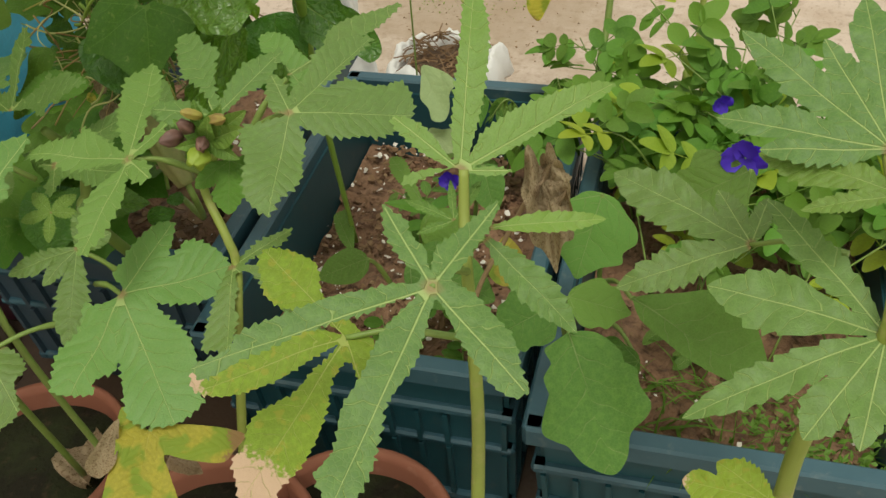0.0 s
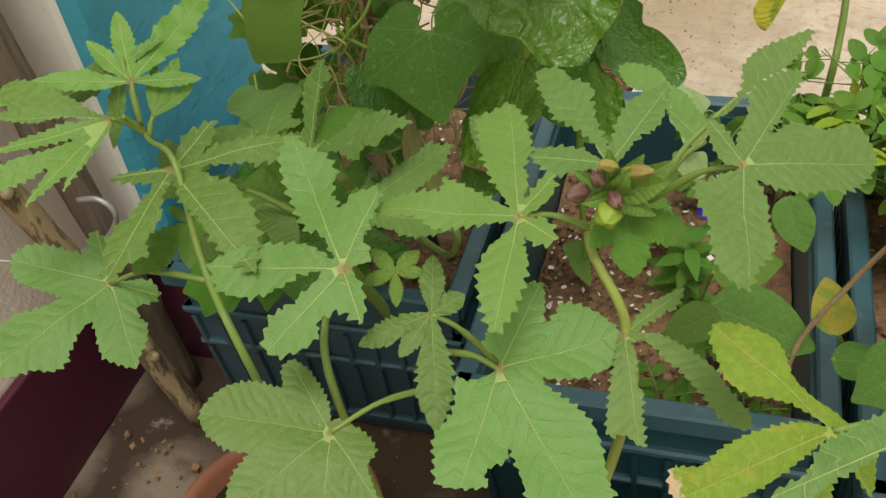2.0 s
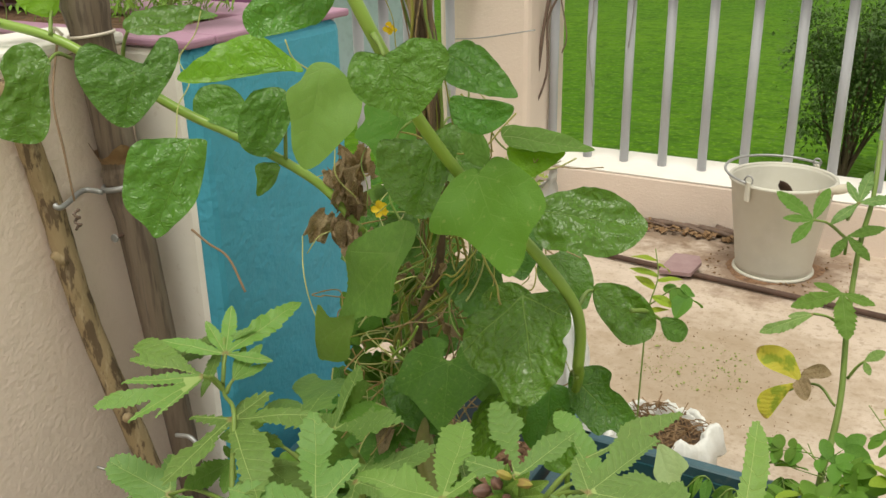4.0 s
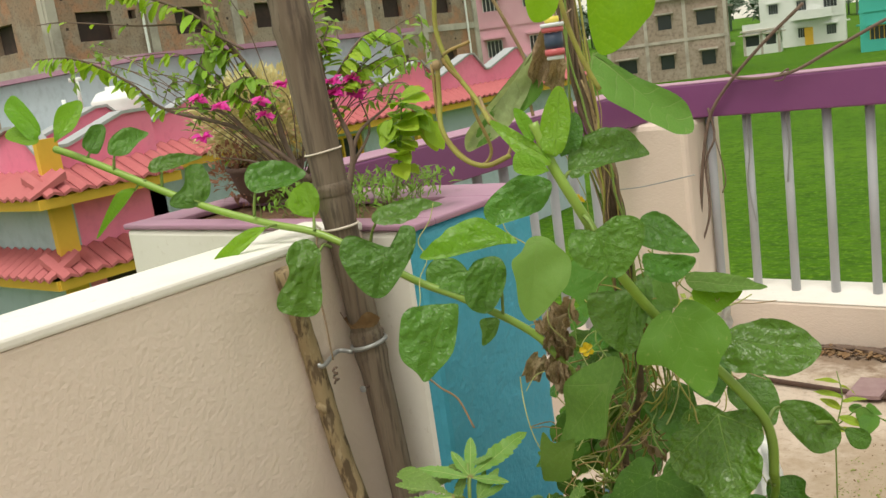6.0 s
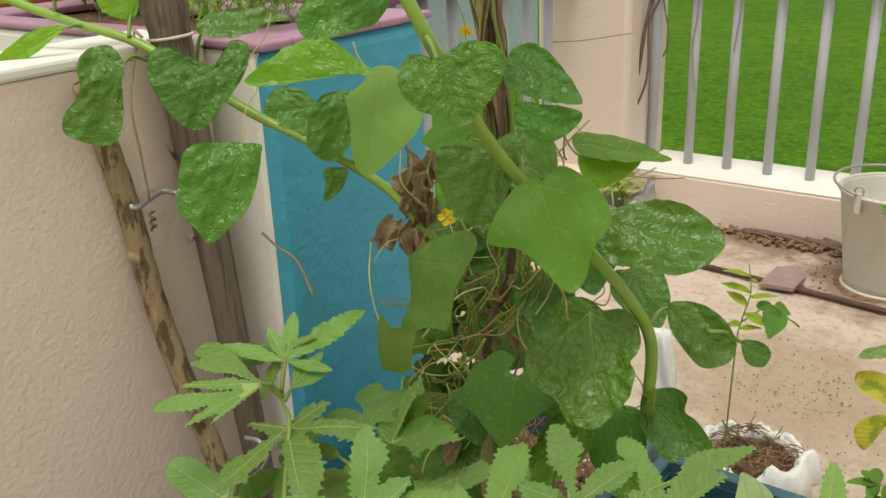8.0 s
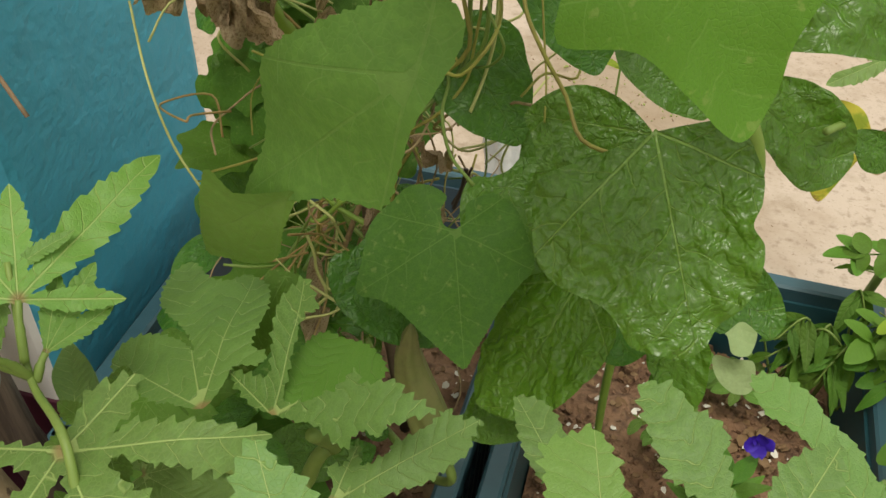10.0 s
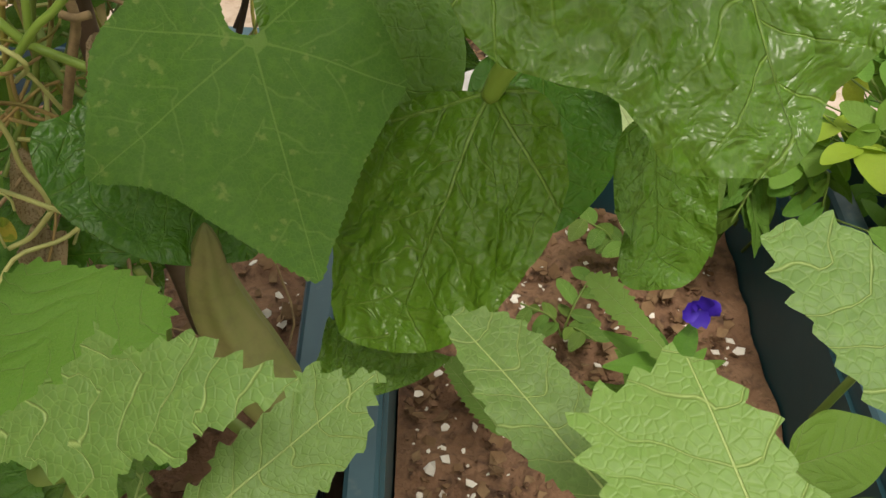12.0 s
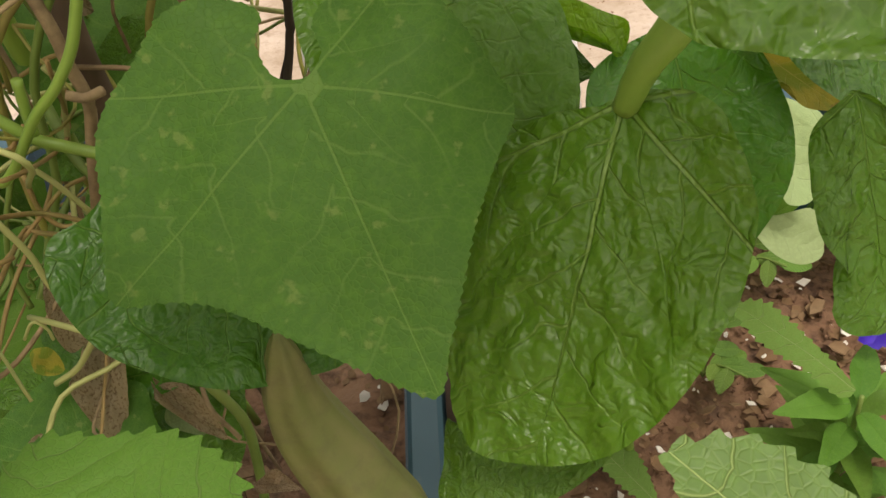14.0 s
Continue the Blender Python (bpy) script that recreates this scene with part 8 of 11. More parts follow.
bowl = thing("plant_pot", -1.95, 1.33, 0.987, "dark clay bowl pot with a pale half-dry bushy plant", "plant pot")
bm = lathe_bm([(0.0, 0.0), (0.055, 0.0), (0.075, 0.03), (0.088, 0.075), (0.094, 0.078), (0.094, 0.088), (0.086, 0.088), (0.08, 0.07), (0.0, 0.068)], 36)
bm.transform(Matrix.Translation((-1.95, 1.33, 0.987)))
part("bowl", bm, M_BOWL, bowl, smooth=True)
rnd = random.Random(21)


def dry_bush(name, c, rad, count, material, label, size):
    bm = bmesh.new()
    for k in range(count):
        v = Vector((rnd.gauss(0, 1), rnd.gauss(0, 1), rnd.gauss(0, 1)))
        v = v.normalized() * rnd.random() ** 0.45
        p = Vector(c) + Vector((v.x * rad[0], v.y * rad[1], v.z * rad[2]))
        d = v + Vector((rnd.uniform(-0.7, 0.7), rnd.uniform(-0.7, 0.7), rnd.uniform(-0.2, 0.9)))
        leaf_into(bm, p, d, Vector((rnd.uniform(-0.6, 0.6), rnd.uniform(-0.8, 0.3), 1)), size * rnd.uniform(0.6, 1.3), size * rnd.uniform(0.12, 0.24))
    return tagged(part(name, bm, material, bowl), label, kind="stuff")


dry_bush("foliage", (-2.001, 1.380, 1.176), (0.21, 0.13, 0.11), 3000, M_PALEDRY, "pale yellow-green half-dry foliage", 0.030)
dry_bush("dry_foliage", (-2.0, 1.29, 1.06), (0.075, 0.06, 0.075), 420, M_ROSEDRY, "reddish dry foliage hanging over the rim", 0.022)
shrub = thing("flowering_shrub", -1.8, 1.38, 0.985, "straggly shrub with bare twigs, bright leaves and magenta flowers", "shrub")

sprig(shrub, [(-1.703, 1.232, 1.042), (-1.762, 1.205, 1.110), (-1.858, 1.175, 1.175), (-1.979, 1.101, 1.231), (-2.029, 1.064, 1.295), (-2.102, 1.001, 1.357), (-2.170, 0.944, 1.369)], 0.006, 0.0015, M_TWIG, L_BRIGHT, count=39, size=0.043, start=0.5, seed=1, hang=0.7, width=0.72)
sprig(shrub, [(-1.719, 1.215, 1.046), (-1.785, 1.181, 1.127), (-1.831, 1.131, 1.210), (-1.939, 1.072, 1.232)], 0.006, 0.002, M_TWIG, L_SHRUB, count=5, size=0.034, start=0.3, seed=2, width=0.72)
sprig(shrub, [(-1.727, 1.234, 1.036), (-1.768, 1.231, 1.131), (-1.778, 1.225, 1.205), (-1.818, 1.193, 1.320), (-1.878, 1.142, 1.413), (-1.945, 1.062, 1.466), (-1.988, 1.029, 1.491)], 0.007, 0.0015, M_TWIG, L_BRIGHT, count=66, size=0.049, start=0.3, seed=3, hang=0.6, width=0.72)
sprig(shrub, [(-1.818, 1.193, 1.320), (-1.852, 1.150, 1.345), (-1.860, 1.125, 1.307), (-1.874, 1.109, 1.257)], 0.003, 0.001, M_TWIG, L_SHRUB, count=33, size=0.051, start=0.1, seed=4, hang=0.9, width=0.72)
sprig(shrub, [(-1.788, 1.214, 1.255), (-1.794, 1.176, 1.272), (-1.826, 1.138, 1.255), (-1.859, 1.095, 1.275)], 0.003, 0.001, M_TWIG, L_SHRUB, count=21, size=0.043, start=0.1, seed=5, hang=0.5, width=0.72)
sprig(shrub, [(-1.802, 1.196, 1.329), (-1.882, 1.140, 1.390), (-1.989, 1.078, 1.408), (-2.076, 0.977, 1.432), (-2.104, 0.929, 1.433)], 0.003, 0.001, M_TWIG, L_BRIGHT, count=4, size=0.03, start=0.5, seed=6, width=0.72)
sprig(shrub, [(-1.770, 1.203, 1.207), (-1.799, 1.170, 1.226), (-1.825, 1.139, 1.267), (-1.865, 1.085, 1.334), (-1.964, 1.032, 1.344)], 0.003, 0.001, M_TWIG, L_BRIGHT, count=27, size=0.038, start=0.2, seed=17, hang=0.8, width=0.72)
sprig(shrub, [(-1.558, 1.190, 1.028), (-1.557, 1.216, 1.109), (-1.582, 1.212, 1.191), (-1.599, 1.211, 1.282), (-1.591, 1.244, 1.356)], 0.007, 0.002, M_TWIG, L_BRIGHT, count=39, size=0.043, start=0.45, seed=7, hang=0.4, width=0.72)
sprig(shrub, [(-1.576, 1.219, 1.246), (-1.546, 1.248, 1.295), (-1.524, 1.281, 1.323), (-1.492, 1.310, 1.311), (-1.492, 1.310, 1.250)], 0.003, 0.001, M_TWIG, L_BRIGHT, count=39, size=0.043, start=0.1, seed=8, hang=0.6, width=0.72)
sprig(shrub, [(-1.580, 1.215, 1.213), (-1.543, 1.251, 1.250), (-1.505, 1.299, 1.275)], 0.003, 0.001, M_TWIG, L_BRIGHT, count=27, size=0.038, start=0.1, seed=9, hang=0.4, width=0.72)
sprig(shrub, [(-1.579, 1.217, 1.290), (-1.616, 1.219, 1.350), (-1.613, 1.245, 1.404)], 0.003, 0.001, M_TWIG, L_BRIGHT, count=24, size=0.038, start=0.1, seed=18, hang=0.3, width=0.72)
sprig(shrub, [(-1.562, 1.203, 1.043), (-1.548, 1.228, 1.130), (-1.509, 1.280, 1.176), (-1.499, 1.303, 1.207)], 0.005, 0.0015, M_TWIG, L_SHRUB, count=4, size=0.025, start=0.5, seed=10, width=0.72)
sprig(shrub, [(-1.557, 1.212, 1.076), (-1.537, 1.252, 1.137), (-1.548, 1.246, 1.206)], 0.004, 0.001, M_TWIG, L_SHRUB, count=3, size=0.025, start=0.5, seed=11, width=0.72)
sprig(shrub, [(-1.688, 1.219, 1.050), (-1.661, 1.240, 1.111), (-1.641, 1.264, 1.154)], 0.004, 0.001, M_TWIG, L_SHRUB, count=4, size=0.025, start=0.5, seed=12, width=0.72)
sprig(shrub, [(-1.730, 1.231, 1.037), (-1.772, 1.161, 1.094), (-1.822, 1.102, 1.119)], 0.005, 0.001, M_TWIG, L_SHRUB, count=2, size=0.025, start=0.5, seed=13, width=0.72)

for k, c in enumerate(((-1.800, 1.057, 1.243), (-1.802, 1.051, 1.167), (-1.775, 1.089, 1.222), (-1.724, 1.150, 1.222), (-1.691, 1.188, 1.249), (-1.574, 1.208, 1.241), (-1.546, 1.235, 1.241), (-1.543, 1.237, 1.209), (-1.572, 1.209, 1.218), (-1.721, 1.152, 1.192))):
    bm = bmesh.new()
    for q in range(11):
        a = q * 2.4 + k
        leaf_into(bm, Vector(c), Vector((math.cos(a), math.sin(a) - 0.5, 0.35 * math.sin(q * 1.7))), Vector((0, -0.6, 1)), 0.024, 0.0085)
    part("flower", bm, M_MAGENTA, shrub, "magenta flower")


# loose hanging leaves and fine twigs of the shrub
rnd = random.Random(12)
bm = bmesh.new()
bt = bmesh.new()
root = Vector((-1.76, 1.25, 1.03))
for c, rx, rz, count in (((-1.887, 1.200, 1.346), 0.133, 0.151, 17), ((-1.541, 1.250, 1.296), 0.133, 0.115, 14), ((-2.219, 1.150, 1.349), 0.195, 0.053, 6)):
    for k in range(count):
        tip = Vector(c) + Vector((rnd.uniform(-rx, rx), rnd.uniform(-0.06, 0.06), rnd.uniform(-rz, rz)))
        mid = root.lerp(tip, 0.6) + Vector((rnd.uniform(-0.03, 0.03), rnd.uniform(-0.03, 0.03), 0.05))
        twig = curve_pts([root, mid, tip, tip + Vector((rnd.uniform(-0.05, 0.05), -0.01, -0.035))], 6)
        tube_into(bt, twig, 0.0011, 5)
        for p in twig[8:]:
            d = Vector((rnd.uniform(-0.7, 0.7), rnd.uniform(-0.6, 0.4), rnd.uniform(-1.0, 0.3)))
            leaf_into(bm, p, d, Vector((rnd.uniform(-0.5, 0.5), -0.6, 0.8)), rnd.uniform(0.016, 0.032), rnd.uniform(0.004, 0.007))
tagged(part("leaves", bm, L_SHRUB, shrub), "small hanging yellow-green leaves", kind="stuff")
tagged(part("brush", bt, M_TWIG, shrub), "fine bare twigs", kind="stuff")
weeds = thing("weed_clump", -1.6, 1.28, 0.975, "low green weeds and fine herbs growing in the planter soil", "weeds", kind="stuff")
bm = bmesh.new()
for k in range(620):
    p = Vector((rnd.uniform(-1.80, -1.42), rnd.uniform(1.14, 1.38), 0.978))
    h = rnd.uniform(0.01, 0.06)
    leaf_into(bm, p + Vector((0, 0, h)), Vector((rnd.uniform(-1, 1), rnd.uniform(-1, 1), rnd.uniform(0.1, 1.1))), Vector((0.1, -0.3, 1)), rnd.uniform(0.012, 0.035), rnd.uniform(0.002, 0.005))
tagged(part("leaves", bm, L_SHRUB, weeds), "fine green weed leaves", kind="stuff")
bm = bmesh.new()
for k in range(60):
    p = Vector((rnd.uniform(-1.80, -1.42), rnd.uniform(1.14, 1.38), 0.972))
    tube_into(bm, curve_pts([p, p + Vector((rnd.uniform(-0.02, 0.02), rnd.uniform(-0.02, 0.02), 0.035)), p + Vector((rnd.uniform(-0.05, 0.05), rnd.uniform(-0.05, 0.05), 0.065))], 3), 0.0009, 4)
tagged(part("stalks", bm, M_STEM, weeds), "thin weed stalks", kind="stuff")
shoot = thing("young_shoot", -1.47, 1.25, 0.98, "bright green young shoot with drooping leaves", "shoot")

sprig(shoot, [(-1.406, 1.151, 1.016), (-1.386, 1.152, 1.079), (-1.378, 1.166, 1.149), (-1.375, 1.172, 1.205)], 0.003, 0.0015, M_STEM, L_BRIGHT, shape='ovate', count=24, size=0.06, start=0.3, seed=14, hang=0.5)
sprig(shoot, [(-1.383, 1.159, 1.120), (-1.358, 1.184, 1.161), (-1.336, 1.201, 1.136)], 0.002, 0.001, M_STEM, L_BRIGHT, shape='ovate', count=10, size=0.055, start=0.2, seed=15, hang=0.6)
sprig(shoot, [(-1.384, 1.157, 1.109), (-1.394, 1.153, 1.157), (-1.403, 1.145, 1.149)], 0.002, 0.001, M_STEM, L_BRIGHT, shape='ovate', count=8, size=0.05, start=0.2, seed=16, hang=0.6)

# ---- dead vines on their support ----
M_DARKSTAKE = mat("blackened_stake", (0.10, 0.066, 0.042), 0.85, var=((18, 0.6, (0.20, 0.14, 0.09), 0.45, 0.65),), bump=((40, 0.6, 0.004),))
M_YELLOWVINE = mat("yellowing_vine_stem", (0.30, 0.30, 0.06), 0.7, var=((25, 0.6, (0.24, 0.16, 0.06), 0.45, 0.65),), trans=0.1)

deadvine = thing("dead_vine", -0.93, 1.12, 0.24, "tangled column of dry brown vines twisted round a dark stake", "vine")
AXIS = curve_pts([(-0.930, 1.000, 1.800), (-0.914, 0.996, 1.256), (-0.879, 0.996, 1.031), (-0.903, 1.070, 0.742), (-0.950, 1.085, 0.598), (-0.930, 1.120, 0.240)], 12)

part("stake", tube_bm(AXIS, [0.0055 + 0.0015 * noise.noise(p * 30) for p in AXIS], 10), M_DARKSTAKE, deadvine, "dark weathered stake", smooth=True)
rnd = random.Random(31)
for k in range(15):
    i0 = rnd.randrange(0, 24) if k > 3 else 0
    i1 = len(AXIS) - rnd.randrange(1, 16)
    ph, turns, rad = rnd.uniform(0, 6.28), rnd.uniform(0.05, 0.22) * rnd.choice((-1, 1)), rnd.uniform(0.008, 0.02)
    pts = []
    for i in range(i0, i1):
        p = AXIS[i]
        low = max(0.0, min(1.0, (0.92 - p.z) / 0.35))
        r = rad * (1 + 2.6 * low * (0.4 + rnd.random() * 0.6)) + 0.004
        a = ph + turns * (i - i0) + 0.5 * noise.noise(Vector((k * 3.1, i * 0.35, 0)))
        pts.append(p + Vector((math.cos(a) * r, max(-0.02 if p.z < 0.9 else -1, math.sin(a) * r * 0.8), 0.012 * noise.noise(Vector((i, k, 2))))))
    w = rnd.uniform(0.0008, 0.0019)
    part("vine", tube_bm(curve_pts(pts[::2], 3), w, 6), (M_DEADVINE, M_YELLOWVINE, M_STEM, M_YELLOWVINE)[k % 4], deadvine, smooth=True)
for k in range(9):
    ph, turns, rad = rnd.uniform(0, 6.28), rnd.uniform(0.15, 0.4) * rnd.choice((-1, 1)), rnd.uniform(0.006, 0.013)
    top = [p for p in AXIS if p.z > 0.82 + 0.02 * (k % 4)]
    pts = [p + Vector((math.cos(ph + turns * i), math.sin(ph + turns * i), 0)) * rad * (1 + 0.4 * noise.noise(Vector((k * 2.3, i * 0.4, 1)))) for i, p in enumerate(top)]
    part("vine", tube_bm(curve_pts(pts, 3), rnd.uniform(0.0016, 0.0034), 7), (M_DARKSTAKE, M_DEADVINE, M_DARKSTAKE)[k % 3], deadvine, smooth=True)
# loose tangle low on the column
for k in range(110):
    z = rnd.uniform(0.42, 0.98)
    i = min(range(len(AXIS)), key=lambda q: abs(AXIS[q].z - z))
    c = AXIS[i] + Vector((rnd.uniform(-0.07, 0.09), rnd.uniform(-0.01, 0.08), 0))
    pts = [c]
    d = Vector((rnd.uniform(-1, 1), rnd.uniform(-1, 1), rnd.uniform(-1, 0.6))).normalized()
    for q in range(6):
        d = (d + Vector((rnd.uniform(-0.8, 0.8), rnd.uniform(-0.8, 0.8), rnd.uniform(-0.8, 0.6)))).normalized()
        pts.append(pts[-1] + d * 0.028)
    part("tendril", tube_bm(curve_pts(pts, 4), rnd.uniform(0.0006, 0.0014), 5), (M_YELLOWVINE, M_TENDRIL, M_STEM, M_DEADVINE)[k % 4], deadvine, smooth=True)

# crumpled dead leaves hanging on the vines
rnd = random.Random(93)
HANG = curve_pts([(-1.005, 1.020, 0.877), (-1.016, 1.020, 0.836), (-1.028, 1.020, 0.790), (-1.006, 1.020, 0.757)], 8)
for k in range(34):
    p = HANG[rnd.randrange(len(HANG))] + Vector((rnd.gauss(0, 0.012), rnd.uniform(-0.012, 0.03), rnd.gauss(0, 0.008)))
    r = rnd.uniform(0.022, 0.05)
    d = Vector((rnd.uniform(-0.45, 0.45), rnd.uniform(-0.4, 0.3), rnd.uniform(-1.0, -0.55))).normalized() * r
    leaf(deadvine, ("ovate", "cucumber")[k % 2], L_DRYLEAF, p, p + d, (rnd.uniform(-0.4, 0.9), -0.8, rnd.uniform(-0.1, 0.6)), variant=k % 9, width=rnd.uniform(0.35, 0.75), crinkle=0.12, wave=0.16, droop=0.3, fold=0.6)
for k in range(16):
    p = Vector((rnd.uniform(-0.97, -0.84), rnd.uniform(1.03, 1.10), rnd.uniform(0.58, 0.76)))
    r = rnd.uniform(0.018, 0.038)
    d = Vector((rnd.uniform(-0.6, 0.6), rnd.uniform(-0.4, 0.3), rnd.uniform(-1.0, -0.3))).normalized() * r
    leaf(deadvine, "ovate", L_DRYLEAF, p, p + d, (rnd.uniform(-0.4, 0.8), -0.8, rnd.uniform(0.0, 0.8)), variant=k % 9, width=rnd.uniform(0.4, 0.8), crinkle=0.12, wave=0.16, droop=0.3, fold=0.6)
leaf(deadvine, "traced", L_PALE, (-0.895, 0.883, 1.255), (-0.964, 0.802, 1.144), (0.59, -0.78, 0.20), own=((0.02, -0.04), (-0.1, 0.21), (-0.16, 0.42), (-0.17, 0.72), (-0.07, 0.94), (-0.01, 1.02), (0.07, 0.93), (0.07, 0.74), (0.05, 0.53), (0.03, 0.35), (-0.01, 0.16)), crinkle=0.03, wave=0.05, label='pale grey-green wilting leaf')
leaf(deadvine, "cucumber", L_DRYLEAF, (-0.884, 0.878, 1.251), (-0.898, 0.862, 1.195), (0.54, -0.84, 0.10), variant=8, width=0.4, crinkle=0.1, wave=0.12, droop=0.3, fold=0.3, curl=0.12)
leaf(deadvine, "cucumber", L_DRYLEAF, (-0.884, 0.901, 1.231), (-0.889, 0.892, 1.187), (0.52, -0.85, 0.11), variant=9, width=0.5, crinkle=0.1, wave=0.12, droop=0.3, fold=0.3, curl=0.12)
leaf(cucumber, "cucumber", L_CUC, (-1.002, 1.176, 0.721), (-0.941, 1.150, 0.669), (0.34, -0.62, 0.70), variant=20, crinkle=0.015, width=1.1)
leaf(spinach, "heart", L_BAS, (-0.880, 1.095, 0.717), (-0.824, 1.063, 0.665), (0.31, -0.62, 0.72), variant=21, crinkle=0.03, width=1.1)
leaf(cucumber, "cucumber", L_CUC, (-0.973, 1.181, 0.612), (-0.979, 1.103, 0.555), (0.35, -0.58, 0.74), variant=23, crinkle=0.015, width=1.1)
leaf(spinach, "heart", L_BAS, (-0.831, 1.054, 0.632), (-0.779, 1.006, 0.576), (0.28, -0.59, 0.76), variant=24, crinkle=0.03, width=1.1)
leaf(spinach, "heart", L_BAS, (-0.816, 1.089, 0.797), (-0.776, 1.045, 0.740), (0.30, -0.65, 0.70), variant=26, crinkle=0.03, width=1.1)
leaf(spinach, "heart", L_BAS, (-0.921, 1.003, 0.585), (-0.856, 0.976, 0.539), (0.31, -0.56, 0.77), variant=27, crinkle=0.03, width=1.1)
leaf(spinach, "heart", L_BAS, (-0.754, 1.097, 0.748), (-0.705, 1.070, 0.706), (0.25, -0.65, 0.72), variant=28, crinkle=0.03, width=1.1)
leaf(spinach, "heart", L_BAS, (-0.867, 1.032, 0.912), (-0.822, 1.002, 0.858), (0.35, -0.67, 0.66), variant=30, crinkle=0.03, width=1.1)
leaf(cucumber, "cucumber", L_CUC, (-0.926, 1.027, 0.927), (-0.928, 0.974, 0.876), (0.41, -0.64, 0.65), variant=31, crinkle=0.015, width=1.1)
leaf(spinach, "heart", L_BAS, (-0.791, 1.108, 0.651), (-0.803, 1.045, 0.605), (0.29, -0.60, 0.74), variant=33, crinkle=0.03, width=1.1)
part("vine", tube_bm(curve_pts([(-0.973, 0.789, 1.332), (-0.977, 0.788, 1.286), (-0.962, 0.788, 1.243), (-0.929, 0.786, 1.200), (-0.894, 0.759, 1.174)], 6), 0.003, 7), M_YELLOWVINE, deadvine, smooth=True)
part("vine", tube_bm(curve_pts([(-0.950, 0.868, 1.326), (-0.935, 0.880, 1.281), (-0.922, 0.889, 1.237), (-0.917, 0.879, 1.201), (-0.908, 0.871, 1.169)], 6), 0.0022, 7), M_DEADVINE, deadvine, smooth=True)
part("vine", tube_bm(curve_pts([(-0.969, 0.770, 1.242), (-0.970, 0.767, 1.205), (-0.964, 0.757, 1.172), (-0.944, 0.757, 1.140), (-0.914, 0.764, 1.125), (-0.889, 0.783, 1.133)], 6), 0.0032, 7), M_YELLOWVINE, deadvine, smooth=True)
part("vine", tube_bm(curve_pts([(-0.926, 0.788, 1.203), (-0.908, 0.775, 1.183), (-0.888, 0.786, 1.153), (-0.892, 0.781, 1.130)], 6), 0.0022, 7), M_DEADVINE, deadvine, smooth=True)
part("vine", tube_bm(curve_pts([(-0.829, 0.828, 1.309), (-0.823, 0.833, 1.269), (-0.812, 0.839, 1.229), (-0.798, 0.845, 1.194)], 6), 0.003, 7), M_YELLOWVINE, deadvine, smooth=True)
part("vine_tip", lathe_bm([(0.0, 0.0), (0.004, 0.002), (0.006, 0.007), (0.004, 0.012), (0.0, 0.013)], 10), M_DEADVINE, deadvine, "withered brown tip", smooth=True).matrix_basis = pose(-0.969, 0.769, 1.240)

M_YFLOWER = mat("yellow_petals", (0.80, 0.58, 0.02), 0.6, var=((40, 0.5, (0.85, 0.66, 0.08), 0.45, 0.65),), trans=0.3)


def blossom(plant, c, facing, r, petals, material, label, width=0.42, cup=0.25):
    """An open flower of separate rounded petals with a small centre."""
    f = Vector(facing).normalized()
    u = f.cross(Vector((0.2, 0.1, 1))).normalized()
    v = f.cross(u)
    bm = bmesh.new()
    for k in range(petals):
        a = 2 * math.pi * k / petals + 0.3
        d, s = u * math.cos(a) + v * math.sin(a), -u * math.sin(a) + v * math.cos(a)
        rows = []
        for t in (0.05, 0.35, 0.7, 0.95):
            hw = r * width * math.sin(math.pi * (0.12 + 0.75 * t))
            rows.append([bm.verts.new(Vector(c) + d * r * t + s * hw * q + f * r * (cup * t * t + 0.3 * abs(q) * math.sin(k * 2.3 + 1) + 0.16 * math.sin(5 * q + 3 * k + 6 * t))) for q in (-1, -0.4, 0.4, 1)])
        for r0, r1 in zip(rows, rows[1:]):
            for q in range(3):
                bm.faces.new((r0[q], r0[q + 1], r1[q + 1], r1[q]))
    part("flower", bm, material, plant, label, smooth=True)


blossom(cucumber, (-0.941, 0.992, 0.818), (0.3, -1, 0.3), 0.011, 5, M_YFLOWER, "small yellow cucumber flower")
blossom(cucumber, (-1.040, 1.185, 1.001), (0.2, -1, -0.4), 0.010, 5, M_YFLOWER, "small yellow cucumber flower")

M_TOYRED = mat("faded_red_plastic", (0.50, 0.10, 0.12), 0.4)
M_TOYBLUE = mat("navy_plastic", (0.03, 0.05, 0.10), 0.4)
M_TOYWHITE = mat("pale_plastic", (0.62, 0.66, 0.72), 0.45)
M_TOYYEL = mat("yellow_plastic", (0.75, 0.62, 0.10), 0.45)
toy = thing("plastic_trinket", -0.859, 0.858, 1.251, "small red, navy and white plastic trinket caught in the vine", "trinket")
for z0, z1, r, m, nm in ((0.026, 0.033, 0.009, M_TOYYEL, "crown"), (0.021, 0.0255, 0.0145, M_TOYWHITE, "brim"), (0.015, 0.0205, 0.0135, M_TOYRED, "band"), (-0.004, 0.0145, 0.0115, M_TOYBLUE, "body"), (-0.012, -0.0045, 0.0125, M_TOYRED, "skirt"), (-0.017, -0.0125, 0.0105, M_TOYWHITE, "base")):
    bm = lathe_bm([(0.0, z0), (r * 0.9, z0), (r, z0 + (z1 - z0) * 0.3), (r * 0.95, z1), (0.0, z1)], 18)
    part(nm, bm, m, toy, smooth=True).matrix_basis = pose(-0.859, 0.858, 1.251)
